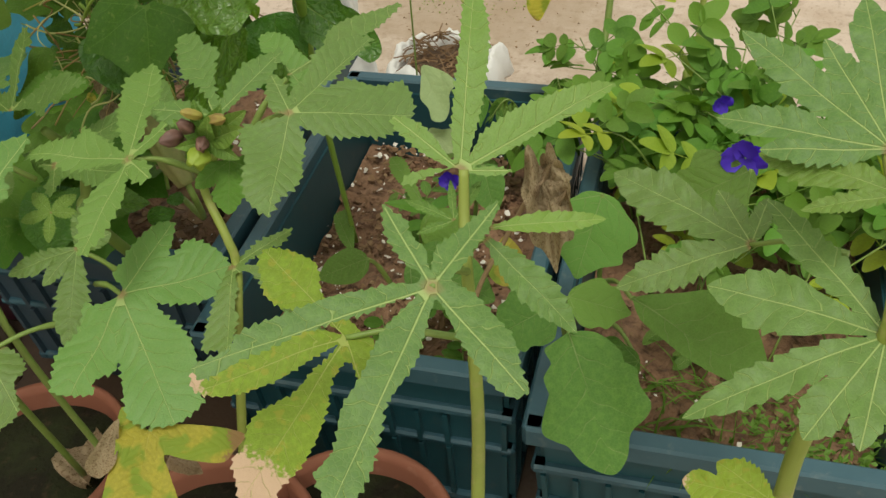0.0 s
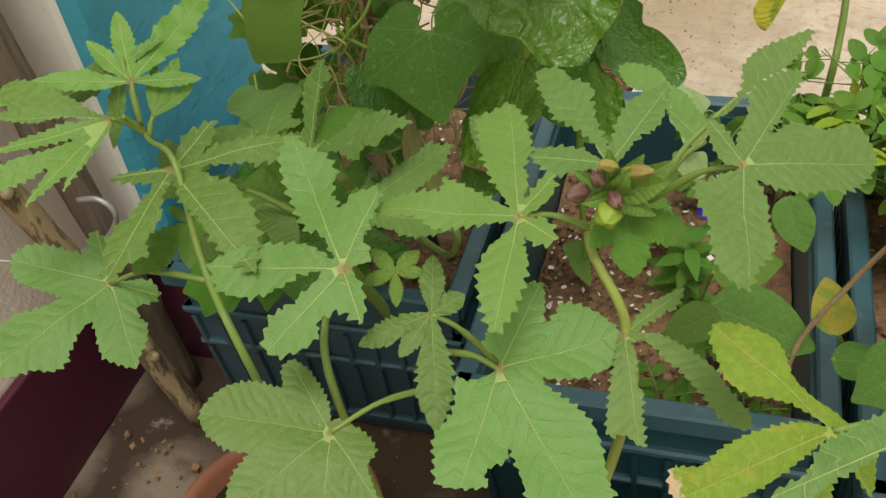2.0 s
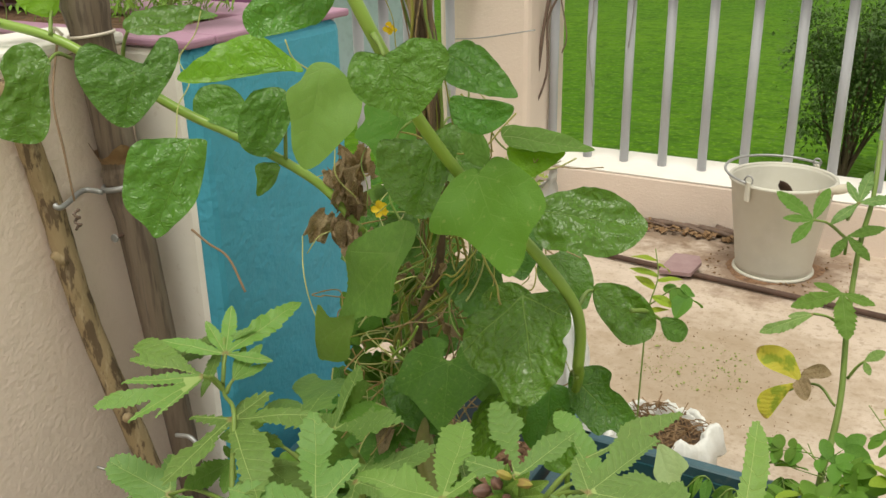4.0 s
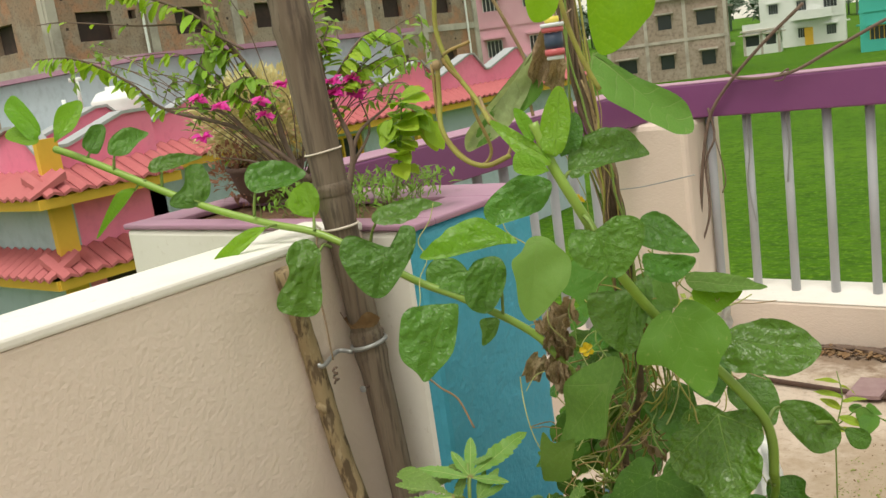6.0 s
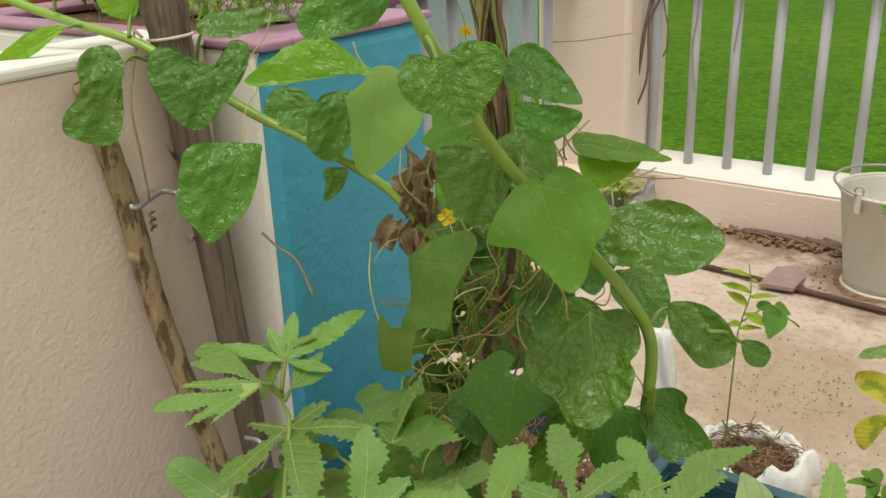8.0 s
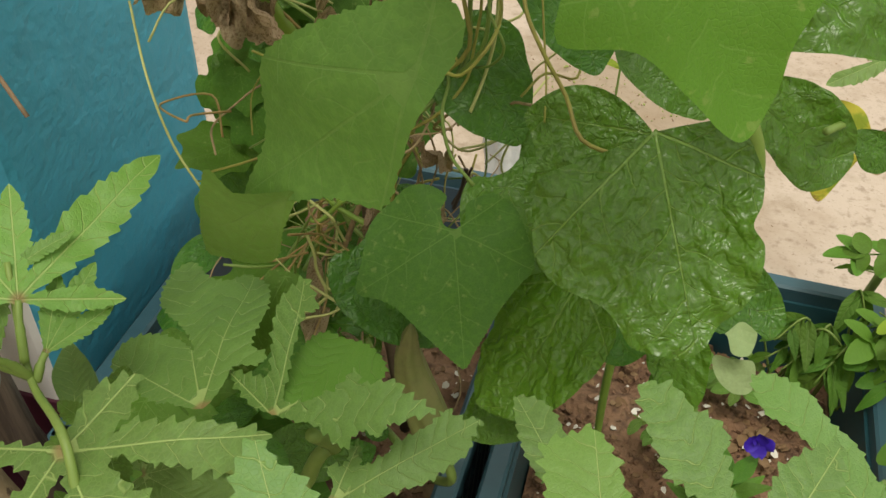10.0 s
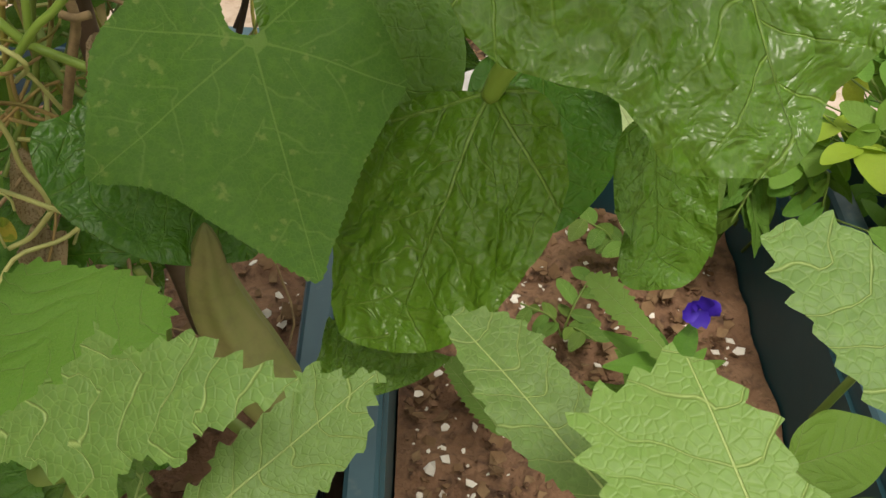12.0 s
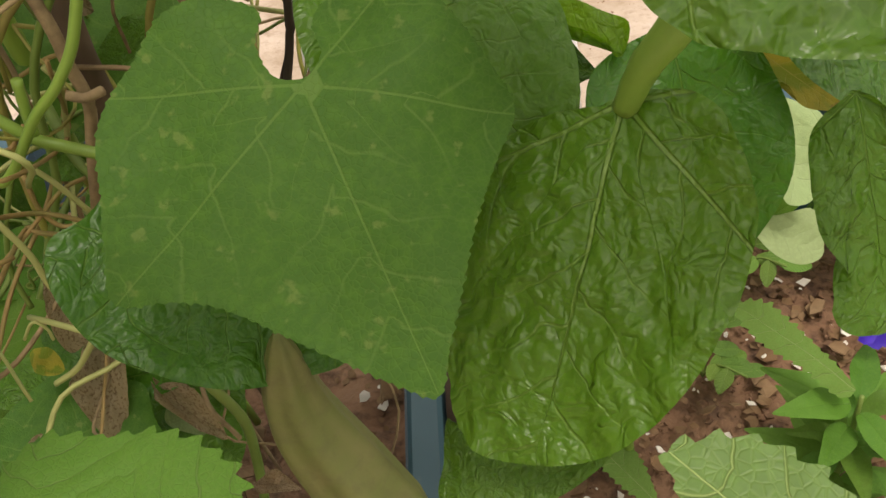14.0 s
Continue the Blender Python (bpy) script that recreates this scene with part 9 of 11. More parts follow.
part("loop", tube_bm(curve_pts([(-0.855, 0.861, 1.268), (-0.849, 0.875, 1.284), (-0.853, 0.896, 1.290)], 5), 0.001, 5), M_STRING, toy)


# ---- butterfly pea over the end crate ----
M_PEAFLOWER = mat("violet_blue_petals", (0.045, 0.012, 0.42), 0.55, var=((60, 0.5, (0.10, 0.03, 0.62), 0.45, 0.65),), trans=0.2)
L_PEAY = leaf_material("yellowing_climber_leaf", (0.26, 0.36, 0.03), (0.36, 0.42, 0.1), 0.55, 0.35, 0.35, nsec=7, vein_amt=0.12, vein_dip=0.1, quilt_h=0.05)
climber = thing("butterfly_pea", -0.2, 1.2, 0.215, "butterfly pea climber with small rounded leaflets spilling over the crate", "climber")
rnd = random.Random(77)
peas = [leaflets_mesh(m, s) for m in (L_PEA, L_PEA, L_PEAY) for s in (1, 2, 3)]
for k in range(40):
    a = Vector((rnd.uniform(-0.38, 0.02), rnd.uniform(0.98, 1.30), 0.22))
    top = Vector((rnd.uniform(-0.50, 0.14), rnd.uniform(1.0, 1.46), 0.0))
    top.z = rnd.uniform(0.30, 0.44) + 0.16 * max(0.0, 1 - abs(top.x + 0.05) / 0.4) * max(0.0, (top.y - 0.95) / 0.4)
    mid = a.lerp(top, 0.5) + Vector((0, 0, rnd.uniform(0.03, 0.09)))
    pts = curve_pts([a, mid, top], 8)
    part("vine", tube_bm(pts, [0.0016 - 0.00005 * i for i in range(len(pts))], 5), M_STEM, climber, smooth=True)
    for q in range(5, len(pts), 2):
        d = Vector((rnd.uniform(-1, 1), rnd.uniform(-1, 0.7), rnd.uniform(-0.35, 0.5)))
        put_leaf(climber, peas[rnd.choice((0, 1, 2, 0, 1, 2, 0, 1, 6, 7))], pts[q], d, Vector((rnd.uniform(-0.4, 0.4), rnd.uniform(-0.9, 0.0), 1)), rnd.uniform(0.055, 0.085))


for k, (c, f) in enumerate((((-0.255, 0.961, 0.533), (-0.2, -1, 0.2)), ((-0.588, 1.125, 0.34), (-0.1, -1, 0.3)), ((-0.274, 1.190, 0.440), (0.3, -1, 0.1)))):
    blossom(climber, c, f, (0.021, 0.014, 0.013)[k], 4, M_PEAFLOWER, "violet-blue pea flower", 0.6, 0.35)

stalk = thing("stalk_plant", -0.453, 1.56, 0.0, "tall thin-stalked plant with a yellow dying leaf behind the crates", "plant")
stem(stalk, [(-0.455, 1.570, 0.000), (-0.448, 1.464, 0.284), (-0.441, 1.491, 0.364), (-0.441, 1.526, 0.427), (-0.451, 1.573, 0.523), (-0.454, 1.617, 0.632), (-0.447, 1.643, 0.710), (-0.451, 1.686, 0.791)], 0.006, 0.0035, M_STEM)
leaf(stalk, "traced", L_YEL, (-0.503, 1.497, 0.443), (-0.570, 1.510, 0.478), (0.10, -0.86, 0.50), own=((0, 0), (-0.11, 0.31), (-0.21, 0.66), (-0.15, 0.93), (0.03, 1.02), (0.27, 0.78), (0.35, 0.47), (0.23, 0.21), (0.13, 0.05)))
leaf(stalk, "traced", L_YEL, (-0.507, 1.495, 0.439), (-0.540, 1.465, 0.380), (0.05, -0.90, 0.43), own=((-0.01, 0.01), (0.28, 0.34), (0.41, 0.67), (0.28, 0.92), (-0.01, 1.01), (-0.03, 0.67), (0.03, 0.31), (-0.06, 0.05)))
leaf(stalk, "traced", L_DRYLEAF, (-0.503, 1.502, 0.448), (-0.460, 1.517, 0.458), (0.11, -0.75, 0.65), own=((0, 0), (-0.25, 0.33), (-0.28, 0.82), (0.05, 1.03), (0.18, 0.73), (0.15, 0.32), (0.16, 0.04)), crinkle=0.1, fold=0.5)
leaf(stalk, "traced", L_DRYLEAF, (-0.504, 1.497, 0.442), (-0.487, 1.482, 0.421), (0.11, -0.75, 0.65), own=((-0.03, -0.06), (0.36, 0.21), (0.26, 0.85), (-0.09, 1.04), (-0.47, 0.53), (-0.46, 0.06)), crinkle=0.12, fold=0.4)
part("petiole", tube_bm(curve_pts([(-0.545, 1.495, 0.40), (-0.483, 1.524, 0.428), (-0.446, 1.513, 0.403)], 6), 0.0022, 6), M_STEM, stalk, smooth=True)
leaf(stalk, "okra", L_DARK, (-0.522, 1.575, 0.683), (-0.585, 1.600, 0.717), (0.11, -0.70, 0.71), own=((0, 1.0, 0.16), (-96, 0.68, 0.18), (68, 0.85, 0.16), (-40, 0.6, 0.16)), petiole=(-0.477, 1.620, 0.646), variant=30)
leaf(stalk, "okra", L_OKRA, (-0.465, 1.620, 0.705), (-0.455, 1.664, 0.750), (0.04, -0.72, 0.70), own=((0, 1.0, 0.16), (-150, 0.83, 0.16), (-41, 0.68, 0.15), (61, 0.9, 0.16)), petiole=(-0.478, 1.629, 0.672), variant=31)
leaf(stalk, "okra", L_DARK, (-0.465, 1.570, 0.571), (-0.534, 1.537, 0.550), (0.08, -0.65, 0.76), own=((0, 1.0, 0.18), (-77, 0.98, 0.22), (41, 0.57, 0.16), (-142, 0.64, 0.18)), petiole=(-0.458, 1.579, 0.539), variant=32)
leaf(stalk, "okra", L_OKRA, (-0.499, 1.534, 0.544), (-0.569, 1.491, 0.518), (0.10, -0.63, 0.77), own=((0, 1.0, 0.16), (13, 0.44, 0.18)), petiole=(-0.449, 1.567, 0.511), variant=33)
leaf(stalk, "okra", L_DARK, (-0.472, 1.602, 0.654), (-0.489, 1.572, 0.628), (0.06, -0.67, 0.74), own=((0, 1.0, 0.2), (-145, 1.39, 0.16), (-74, 1.15, 0.18)), petiole=(-0.473, 1.611, 0.621), variant=34)
leaf(stalk, "okra", L_OKRA, (-0.416, 1.532, 0.481), (-0.390, 1.552, 0.497), (0.01, -0.64, 0.77), own=((0, 1.0, 0.25), (107, 0.65, 0.25)), petiole=(-0.436, 1.536, 0.444), variant=35)
stem(stalk, [(-0.240, 1.460, 0.000), (-0.316, 1.396, 0.314), (-0.309, 1.424, 0.361), (-0.308, 1.461, 0.428), (-0.310, 1.481, 0.468)], 0.006, 0.004, M_STEMY)
seedling = thing("seedling", -0.660, 1.735, 0.0, "thin seedling with pale green leaves growing by the sack", "seedling")
sprig(seedling, [(-0.799, 1.632, 0.000), (-0.801, 1.663, 0.371), (-0.801, 1.683, 0.434), (-0.793, 1.698, 0.487), (-0.806, 1.715, 0.536)], 0.002, 0.001, M_STEM, L_PEAY, shape='lance', count=9, size=0.055, start=0.3, seed=41)
sprig(seedling, [(-0.801, 1.683, 0.434), (-0.755, 1.701, 0.471), (-0.725, 1.696, 0.444)], 0.0015, 0.001, M_STEM, L_PEA, shape='ovate', count=5, size=0.05, start=0.3, seed=42)

herb = thing("herb_clump", -0.52, 1.34, 0.215, "drooping dark-leaved herb with pale stalks in the crate", "herb")
for k in range(12):
    a = Vector((-0.52 + rnd.uniform(-0.05, 0.05), 1.33 + rnd.uniform(-0.03, 0.03), 0.21))
    b = a + Vector((rnd.uniform(-0.06, 0.06), rnd.uniform(-0.05, 0.02), rnd.uniform(0.10, 0.16)))
    c = b + Vector((rnd.uniform(-0.05, 0.05), -0.02, -0.02))
    sprig(herb, [a, b, c], 0.0016, 0.001, M_STEM, (L_DARK, L_CUC)[k % 2], shape="lance", count=6, size=0.05, start=0.5, seed=60 + k, hang=0.7)
grass = thing("grass_weeds", -0.2, 0.86, 0.215, "tufts of grass and feathery weeds at the front of the crate", "weeds", kind="stuff")
bm = bmesh.new()
for k in range(170):
    p = Vector((rnd.uniform(-0.34, -0.08), rnd.uniform(0.83, 0.96), 0.215))
    d = Vector((rnd.uniform(-0.7, 0.7), rnd.uniform(-0.8, 0.3), rnd.uniform(0.3, 1.1))).normalized()
    L = rnd.uniform(0.03, 0.09)
    q = [p, p + d * L * 0.5, p + d * L + Vector((d.x, d.y, -0.5)) * L * 0.3]
    s = d.cross(Vector((0, 0, 1))).normalized() * rnd.uniform(0.001, 0.0028)
    r = [[bm.verts.new(x - s * (1 - 0.45 * i)), bm.verts.new(x + s * (1 - 0.45 * i))] for i, x in enumerate(q)]
    for e, f in zip(r, r[1:]):
        bm.faces.new((e[0], e[1], f[1], f[0]))
for k in range(500):
    p = Vector((rnd.uniform(-0.22, -0.04), rnd.uniform(0.81, 0.95), 0.22 + rnd.uniform(0, 0.07)))
    leaf_into(bm, p, Vector((rnd.uniform(-1, 1), rnd.uniform(-1, 1), rnd.uniform(-0.2, 1))), Vector((0, -0.3, 1)), rnd.uniform(0.006, 0.016), rnd.uniform(0.0015, 0.003))
tagged(part("blades", bm, L_PEA, grass), "fine grass and weed leaves", kind="stuff")


# ---- buds, pods and dying leaves ----
M_BUD = mat("purple_brown_bud", (0.10, 0.05, 0.038), 0.6, var=((60, 0.6, (0.24, 0.13, 0.09), 0.45, 0.65),), bump=((90, 0.4, 0.002),), stretch=(1, 1, 0.3))
M_BRACT = mat("yellow_green_bract", (0.30, 0.40, 0.045), 0.55, var=((40, 0.5, (0.22, 0.33, 0.04), 0.45, 0.65),), trans=0.2)
M_OLDFLOWER = mat("shrivelled_yellow_petals", (0.30, 0.27, 0.05), 0.7, var=((60, 0.7, (0.22, 0.13, 0.05), 0.45, 0.62),), bump=((80, 0.6, 0.003),))
M_POD = mat("olive_brown_pod", (0.15, 0.17, 0.045), 0.6, var=((25, 0.6, (0.23, 0.19, 0.085), 0.45, 0.65), (120, 0.4, (0.11, 0.10, 0.04), 0.5, 0.66)), bump=((150, 0.3, 0.001),))


def pod(plant, pts, r, material, label, ribs=6):
    """A ribbed tapering pod along a bent line."""
    p = curve_pts(pts, 10)
    bm = bmesh.new()
    rings = []
    for i, c in enumerate(p):
        t = i / (len(p) - 1)
        d = (p[min(i + 1, len(p) - 1)] - p[max(i - 1, 0)]).normalized()
        u = d.cross(Vector((0.9, 0.3, 0.1))).normalized()
        v = d.cross(u)
        rr = r * min(1.0, 0.62 + 1.9 * t) * (1 - t ** 2.6) ** 0.8 + 0.0008
        rings.append([bm.verts.new(c + (u * math.cos(a) + v * math.sin(a)) * rr * (1 + 0.085 * math.cos(ribs * a))) for a in [2 * math.pi * k / 36 for k in range(36)]])
    for a, b in zip(rings, rings[1:]):
        for k in range(36):
            bm.faces.new((a[k], a[(k + 1) % 36], b[(k + 1) % 36], b[k]))
    bm.faces.new(rings[0][::-1])
    bm.faces.new(rings[-1])
    part("pod", bm, material, plant, label, smooth=True)


def bud(plant, c, d, L, r, material, label):
    bm = lathe_bm([(0.0005, 0.0), (r * 0.6, L * 0.08), (r, L * 0.4), (r * 0.85, L * 0.68), (r * 0.4, L * 0.92), (0.0005, L)], 20)
    for v in bm.verts:
        a_ = math.atan2(v.co.y, v.co.x)
        v.co *= 1 + 0.22 * noise.noise(v.co * 220 + Vector((L * 900, 0, 0)))
        v.co.x *= 1 + 0.16 * math.sin(5 * a_)
        v.co.y *= 1 + 0.16 * math.sin(5 * a_)
    z = Vector(d).normalized()
    x = z.cross(Vector((0.3, 0.9, 0.1))).normalized()
    m = Matrix((x, z.cross(x), z)).transposed().to_4x4()
    m.translation = Vector(c)
    bm.transform(m)
    part("bud", bm, material, plant, label, smooth=True)


pod(ok_rear, [(-0.842, 0.955, 0.435), (-0.864, 0.968, 0.475), (-0.878, 0.974, 0.515), (-0.877, 0.975, 0.556)], 0.0155, M_POD, "ribbed olive-brown okra pod")
part("pod_stalk", tube_bm(curve_pts([(-0.842, 0.955, 0.438), (-0.838, 0.955, 0.41), (-0.87, 1.0, 0.345), (-0.925, 1.046, 0.33)], 5), 0.004, 7), M_STEM, ok_rear, smooth=True)
BC = Vector((-0.654, 0.741, 0.672))
for off, d, L, r, m, lab in (((-0.012, -0.004, 0.0), (-0.55, -0.75, 0.25), 0.019, 0.0060, M_BUD, "purple-brown withered bud"), ((-0.004, -0.002, 0.004), (-0.15, -0.6, 0.8), 0.018, 0.0052, M_BUD, "purple-brown withered bud"), ((0.003, -0.003, -0.002), (0.35, -0.85, 0.15), 0.018, 0.005, M_BUD, "purple-brown withered bud"), ((0.001, -0.004, -0.012), (0.1, -0.9, 0.1), 0.022, 0.0085, M_BRACT, "plump green bud"), ((0.008, 0.002, 0.012), (0.8, -0.35, 0.35), 0.026, 0.0045, M_OLDFLOWER, "shrivelled yellow flower"), ((0.006, 0.0, 0.016), (-0.5, -0.5, 0.5), 0.018, 0.0038, M_OLDFLOWER, "shrivelled yellow flower")):
    bud(ok_mid, BC + Vector(off), d, L, r, m, lab)
for k, (d, L) in enumerate((((-0.8, 0.0, 0.5), 0.03), ((-0.1, 0.0, 1), 0.034), ((0.5, 0, 0.9), 0.036), ((0.9, -0.2, 0.5), 0.04), ((0.35, -0.3, 0.9), 0.03), ((-0.5, -0.5, 0.1), 0.024), ((0.8, -0.3, -0.2), 0.03), ((0.95, 0.0, 0.75), 0.045))):
    put_leaf(ok_mid, leaf_mesh("lance", L_OKRAN, k % 3, rings=5, per=3, fold=0.4, droop=0.1), BC + Vector((0.004, 0, -0.006)), d, (0.1, -1, 0.3), L, 1.5, "bract")

leaf(ok_pot, "traced", L_YEL, (-0.662, 0.583, 0.517), (-0.653, 0.531, 0.500), (0.31, -0.25, 0.92), own=((0.43, -0.29), (0.24, -0.2), (0.09, 0.05), (-0.08, -0.09), (-0.45, -0.15), (-0.82, -0.15), (-1.22, -0.1), (-1.13, 0.14), (-0.98, 0.33), (-0.54, 0.32), (-0.24, 0.28), (-0.38, 0.56), (-0.5, 0.95), (0.31, 1.03), (0.41, 0.75), (0.37, 0.31), (0.44, 0.01)), petiole=(-0.661, 0.642, 0.502), label='yellow dying okra leaf', wave=0.04)
leaf(ok_pot, "traced", L_DRYLEAF, (-0.683, 0.578, 0.529), (-0.688, 0.542, 0.519), (0.39, -0.30, 0.87), own=((0.01, -0.08), (0.12, 0.54), (0.1, 0.98), (-0.23, 1.02), (-0.37, 0.68), (-0.18, 0.23)), crinkle=0.09, wave=0.1, label='brown curled leaf edge')
wither = thing("withered_plant", -0.524, 0.872, 0.296, "withered seedling with a limp brown leaf in the crate", "plant")
stem(wither, [(-0.508, 0.886, 0.303), (-0.498, 0.898, 0.379), (-0.469, 0.903, 0.449), (-0.446, 0.901, 0.503), (-0.429, 0.902, 0.532)], 0.0028, 0.0022, M_DEADVINE)
leaf(wither, "cucumber", L_DRYLEAF, (-0.428, 0.906, 0.536), (-0.435, 0.891, 0.522), (0.14, -0.71, 0.69), width=0.9, variant=1, crinkle=0.12, wave=0.15, droop=0.35, fold=0.5, curl=0.2)
leaf(wither, "cucumber", L_DRYLEAF, (-0.426, 0.907, 0.537), (-0.405, 0.896, 0.522), (0.11, -0.72, 0.69), width=0.9, variant=2, crinkle=0.12, wave=0.15, droop=0.35, fold=0.5, curl=0.2)
leaf(wither, "cucumber", L_DRYLEAF, (-0.428, 0.902, 0.531), (-0.407, 0.844, 0.476), (0.11, -0.66, 0.74), width=0.45, variant=3, crinkle=0.12, wave=0.15, droop=0.35, fold=0.5, curl=0.2)
leaf(wither, "cucumber", L_DRYLEAF, (-0.421, 0.900, 0.527), (-0.433, 0.864, 0.495), (0.14, -0.68, 0.72), width=0.5, variant=4, crinkle=0.12, wave=0.15, droop=0.35, fold=0.5, curl=0.2)
leaf(wither, "cucumber", L_DRYLEAF, (-0.430, 0.903, 0.533), (-0.403, 0.869, 0.496), (0.11, -0.69, 0.72), width=0.5, variant=5, crinkle=0.12, wave=0.15, droop=0.35, fold=0.5, curl=0.2)
litter_leaf = thing("dead_leaf", -0.93, 0.70, 0.19, "curled brown dead leaf lying on the pot soil", "dead leaf", "dead leaves")
leaf(litter_leaf, "ovate", L_DRYLEAF, (-0.920, 0.710, 0.185), (-0.956, 0.777, 0.205), (0.00, -0.29, 0.96), variant=1, crinkle=0.12, wave=0.15, droop=0.35, fold=0.5, curl=0.2)
litter_leaf = thing("dead_leaf", -0.82, 0.66, 0.19, "curled brown dead leaf lying between the pots", "dead leaf", "dead leaves")
leaf(litter_leaf, "ovate", L_DRYLEAF, (-0.712, 0.637, 0.396), (-0.682, 0.632, 0.395), (0.00, -0.29, 0.96), variant=2, crinkle=0.12, wave=0.15, droop=0.35, fold=0.5, curl=0.2)

# ---- litter on the soil ----
rnd = random.Random(5)


def chips(name, label, n, area, z, lo, hi, material, thin=0.12, curl=0.3):
    """Scattered thin irregular chips."""
    c = thing(name, (area[0] + area[1]) / 2, (area[2] + area[3]) / 2, z, label, "litter", kind="stuff")
    bm = bmesh.new()
    for k in range(n):
        p = Vector((rnd.uniform(area[0], area[1]), rnd.uniform(area[2], area[3]), z + rnd.uniform(-0.004, 0.012)))
        s = lo + (hi - lo) * rnd.random() ** 2.2
        nrm = Vector((rnd.uniform(-0.7, 0.7), rnd.uniform(-0.7, 0.7), 1)).normalized()
        u = nrm.cross(Vector((rnd.uniform(-1, 1), rnd.uniform(-1, 1), 0.1))).normalized()
        v = nrm.cross(u)
        m = rnd.randrange(4, 7)
        ring = [u * math.cos(6.283 * q / m) * s * rnd.uniform(0.6, 1) + v * math.sin(6.283 * q / m) * s * rnd.uniform(0.35, 0.9) for q in range(m)]
        top = [bm.verts.new(p + r + nrm * (s * curl * rnd.uniform(0, 1))) for r in ring]
        low = [bm.verts.new(t.co - nrm * s * thin) for t in top]
        bm.faces.new(top)
        bm.faces.new(low[::-1])
        for q in range(m):
            bm.faces.new((top[q], low[q], low[(q + 1) % m], top[(q + 1) % m]))
    return tagged(part("chips", bm, material, c), label, kind="stuff")


A_IN, B_IN, C_IN = (-1.20, -0.875, 1.0, 1.46), (-0.79, -0.50, 0.89, 1.38), (-0.41, -0.09, 0.83, 1.33)
chips("eggshell_chips", "broken white eggshell chips scattered on the crate soil", 300, B_IN, 0.195, 0.0018, 0.008, M_SHELL)
chips("eggshell_chips", "broken white eggshell chips under the vines", 130, A_IN, 0.212, 0.0018, 0.008, M_SHELL)
chips("eggshell_chips", "a few white eggshell chips in the end crate", 70, C_IN, 0.222, 0.0015, 0.005, M_SHELL)
chips("dry_litter", "brown leaf bits and bark crumbs on the soil", 420, A_IN, 0.211, 0.003, 0.016, M_DRY)
chips("dry_litter", "brown leaf bits and bark crumbs on the soil", 900, B_IN, 0.193, 0.0015, 0.011, M_DRY)
chips("dry_litter", "brown leaf bits and soil crumbs in the end crate", 480, C_IN, 0.220, 0.002, 0.010, M_DRY)
chips("soil_lumps", "small dark soil lumps in the crate", 1500, B_IN, 0.189, 0.0012, 0.006, M_SOIL, thin=0.8)
chips("soil_lumps", "small dark soil lumps in the crate", 260, C_IN, 0.216, 0.002, 0.008, M_SOIL, thin=0.9)
chips("floor_crumbs", "scattered soil crumbs and moss on the roof floor", 420, (-1.05, -0.55, 1.95, 2.55), 0.0, 0.001, 0.0035, M_DRY, thin=0.6)
chips("floor_crumbs", "sand grains and crumbs on the roof floor", 300, (-0.6, 0.4, 1.7, 2.6), 0.0, 0.0008, 0.0025, M_DRY, thin=0.6)
chips("moss_bits", "greenish moss bits on the roof floor", 260, (-0.98, -0.70, 2.15, 2.42), 0.0, 0.0015, 0.005, M_STEMY, thin=0.5)
chips("kerb_debris", "dark leaf litter and twigs gathered along the kerb", 260, (-1.40, -0.95, 3.20, 3.295), 0.008, 0.004, 0.022, M_DRY)
chips("kerb_debris", "mud and leaf crumbs round the bucket", 260, (-1.0, -0.55, 2.86, 3.25), 0.0, 0.002, 0.008, M_DRY, thin=0.5)
chips("floor_crumbs", "dirt and leaf crumbs on the damp floor by the wall", 300, (-1.40, -0.95, 0.45, 0.95), 0.0, 0.002, 0.009, M_DRY, thin=0.5)
for k in range(7):
    tw = thing("twig", -1.2, 3.25, 0.0, "broken dark twig lying along the kerb", "twig", "kerb twigs")
    x = -1.36 + 0.055 * k
    part("shaft", tube_bm(curve_pts([(x, 3.27 + rnd.uniform(-0.03, 0.02), 0.012 + 0.003 * k), (x + 0.10, 3.26 + rnd.uniform(-0.02, 0.02), 0.022), (x + 0.2, 3.24 + rnd.uniform(-0.02, 0.02), 0.012)], 5), rnd.uniform(0.004, 0.011), 7), M_TWIG, tw, smooth=True)

# seedlings on the crate soil
for k, (x, y) in enumerate(((-0.62, 0.93), (-0.66, 1.20), (-0.56, 1.02), (-0.60, 1.30), (-0.53, 0.93), (-0.28, 1.0))):
    sd = thing("seedling", x, y, 0.215, "tiny bright green seedling in the soil", "seedling", "soil seedlings")
    for q in range(3):
        a = q * 2.1 + k
        sprig(sd, [(x, y, 0.21), (x + 0.012 * math.cos(a), y + 0.012 * math.sin(a), 0.235), (x + 0.04 * math.cos(a), y + 0.04 * math.sin(a), 0.25)], 0.0012, 0.0008, M_STEM, (L_PEA, L_OKRAN)[k % 2], shape="oval", count=5, size=0.026, start=0.3, seed=100 + 5 * k + q)

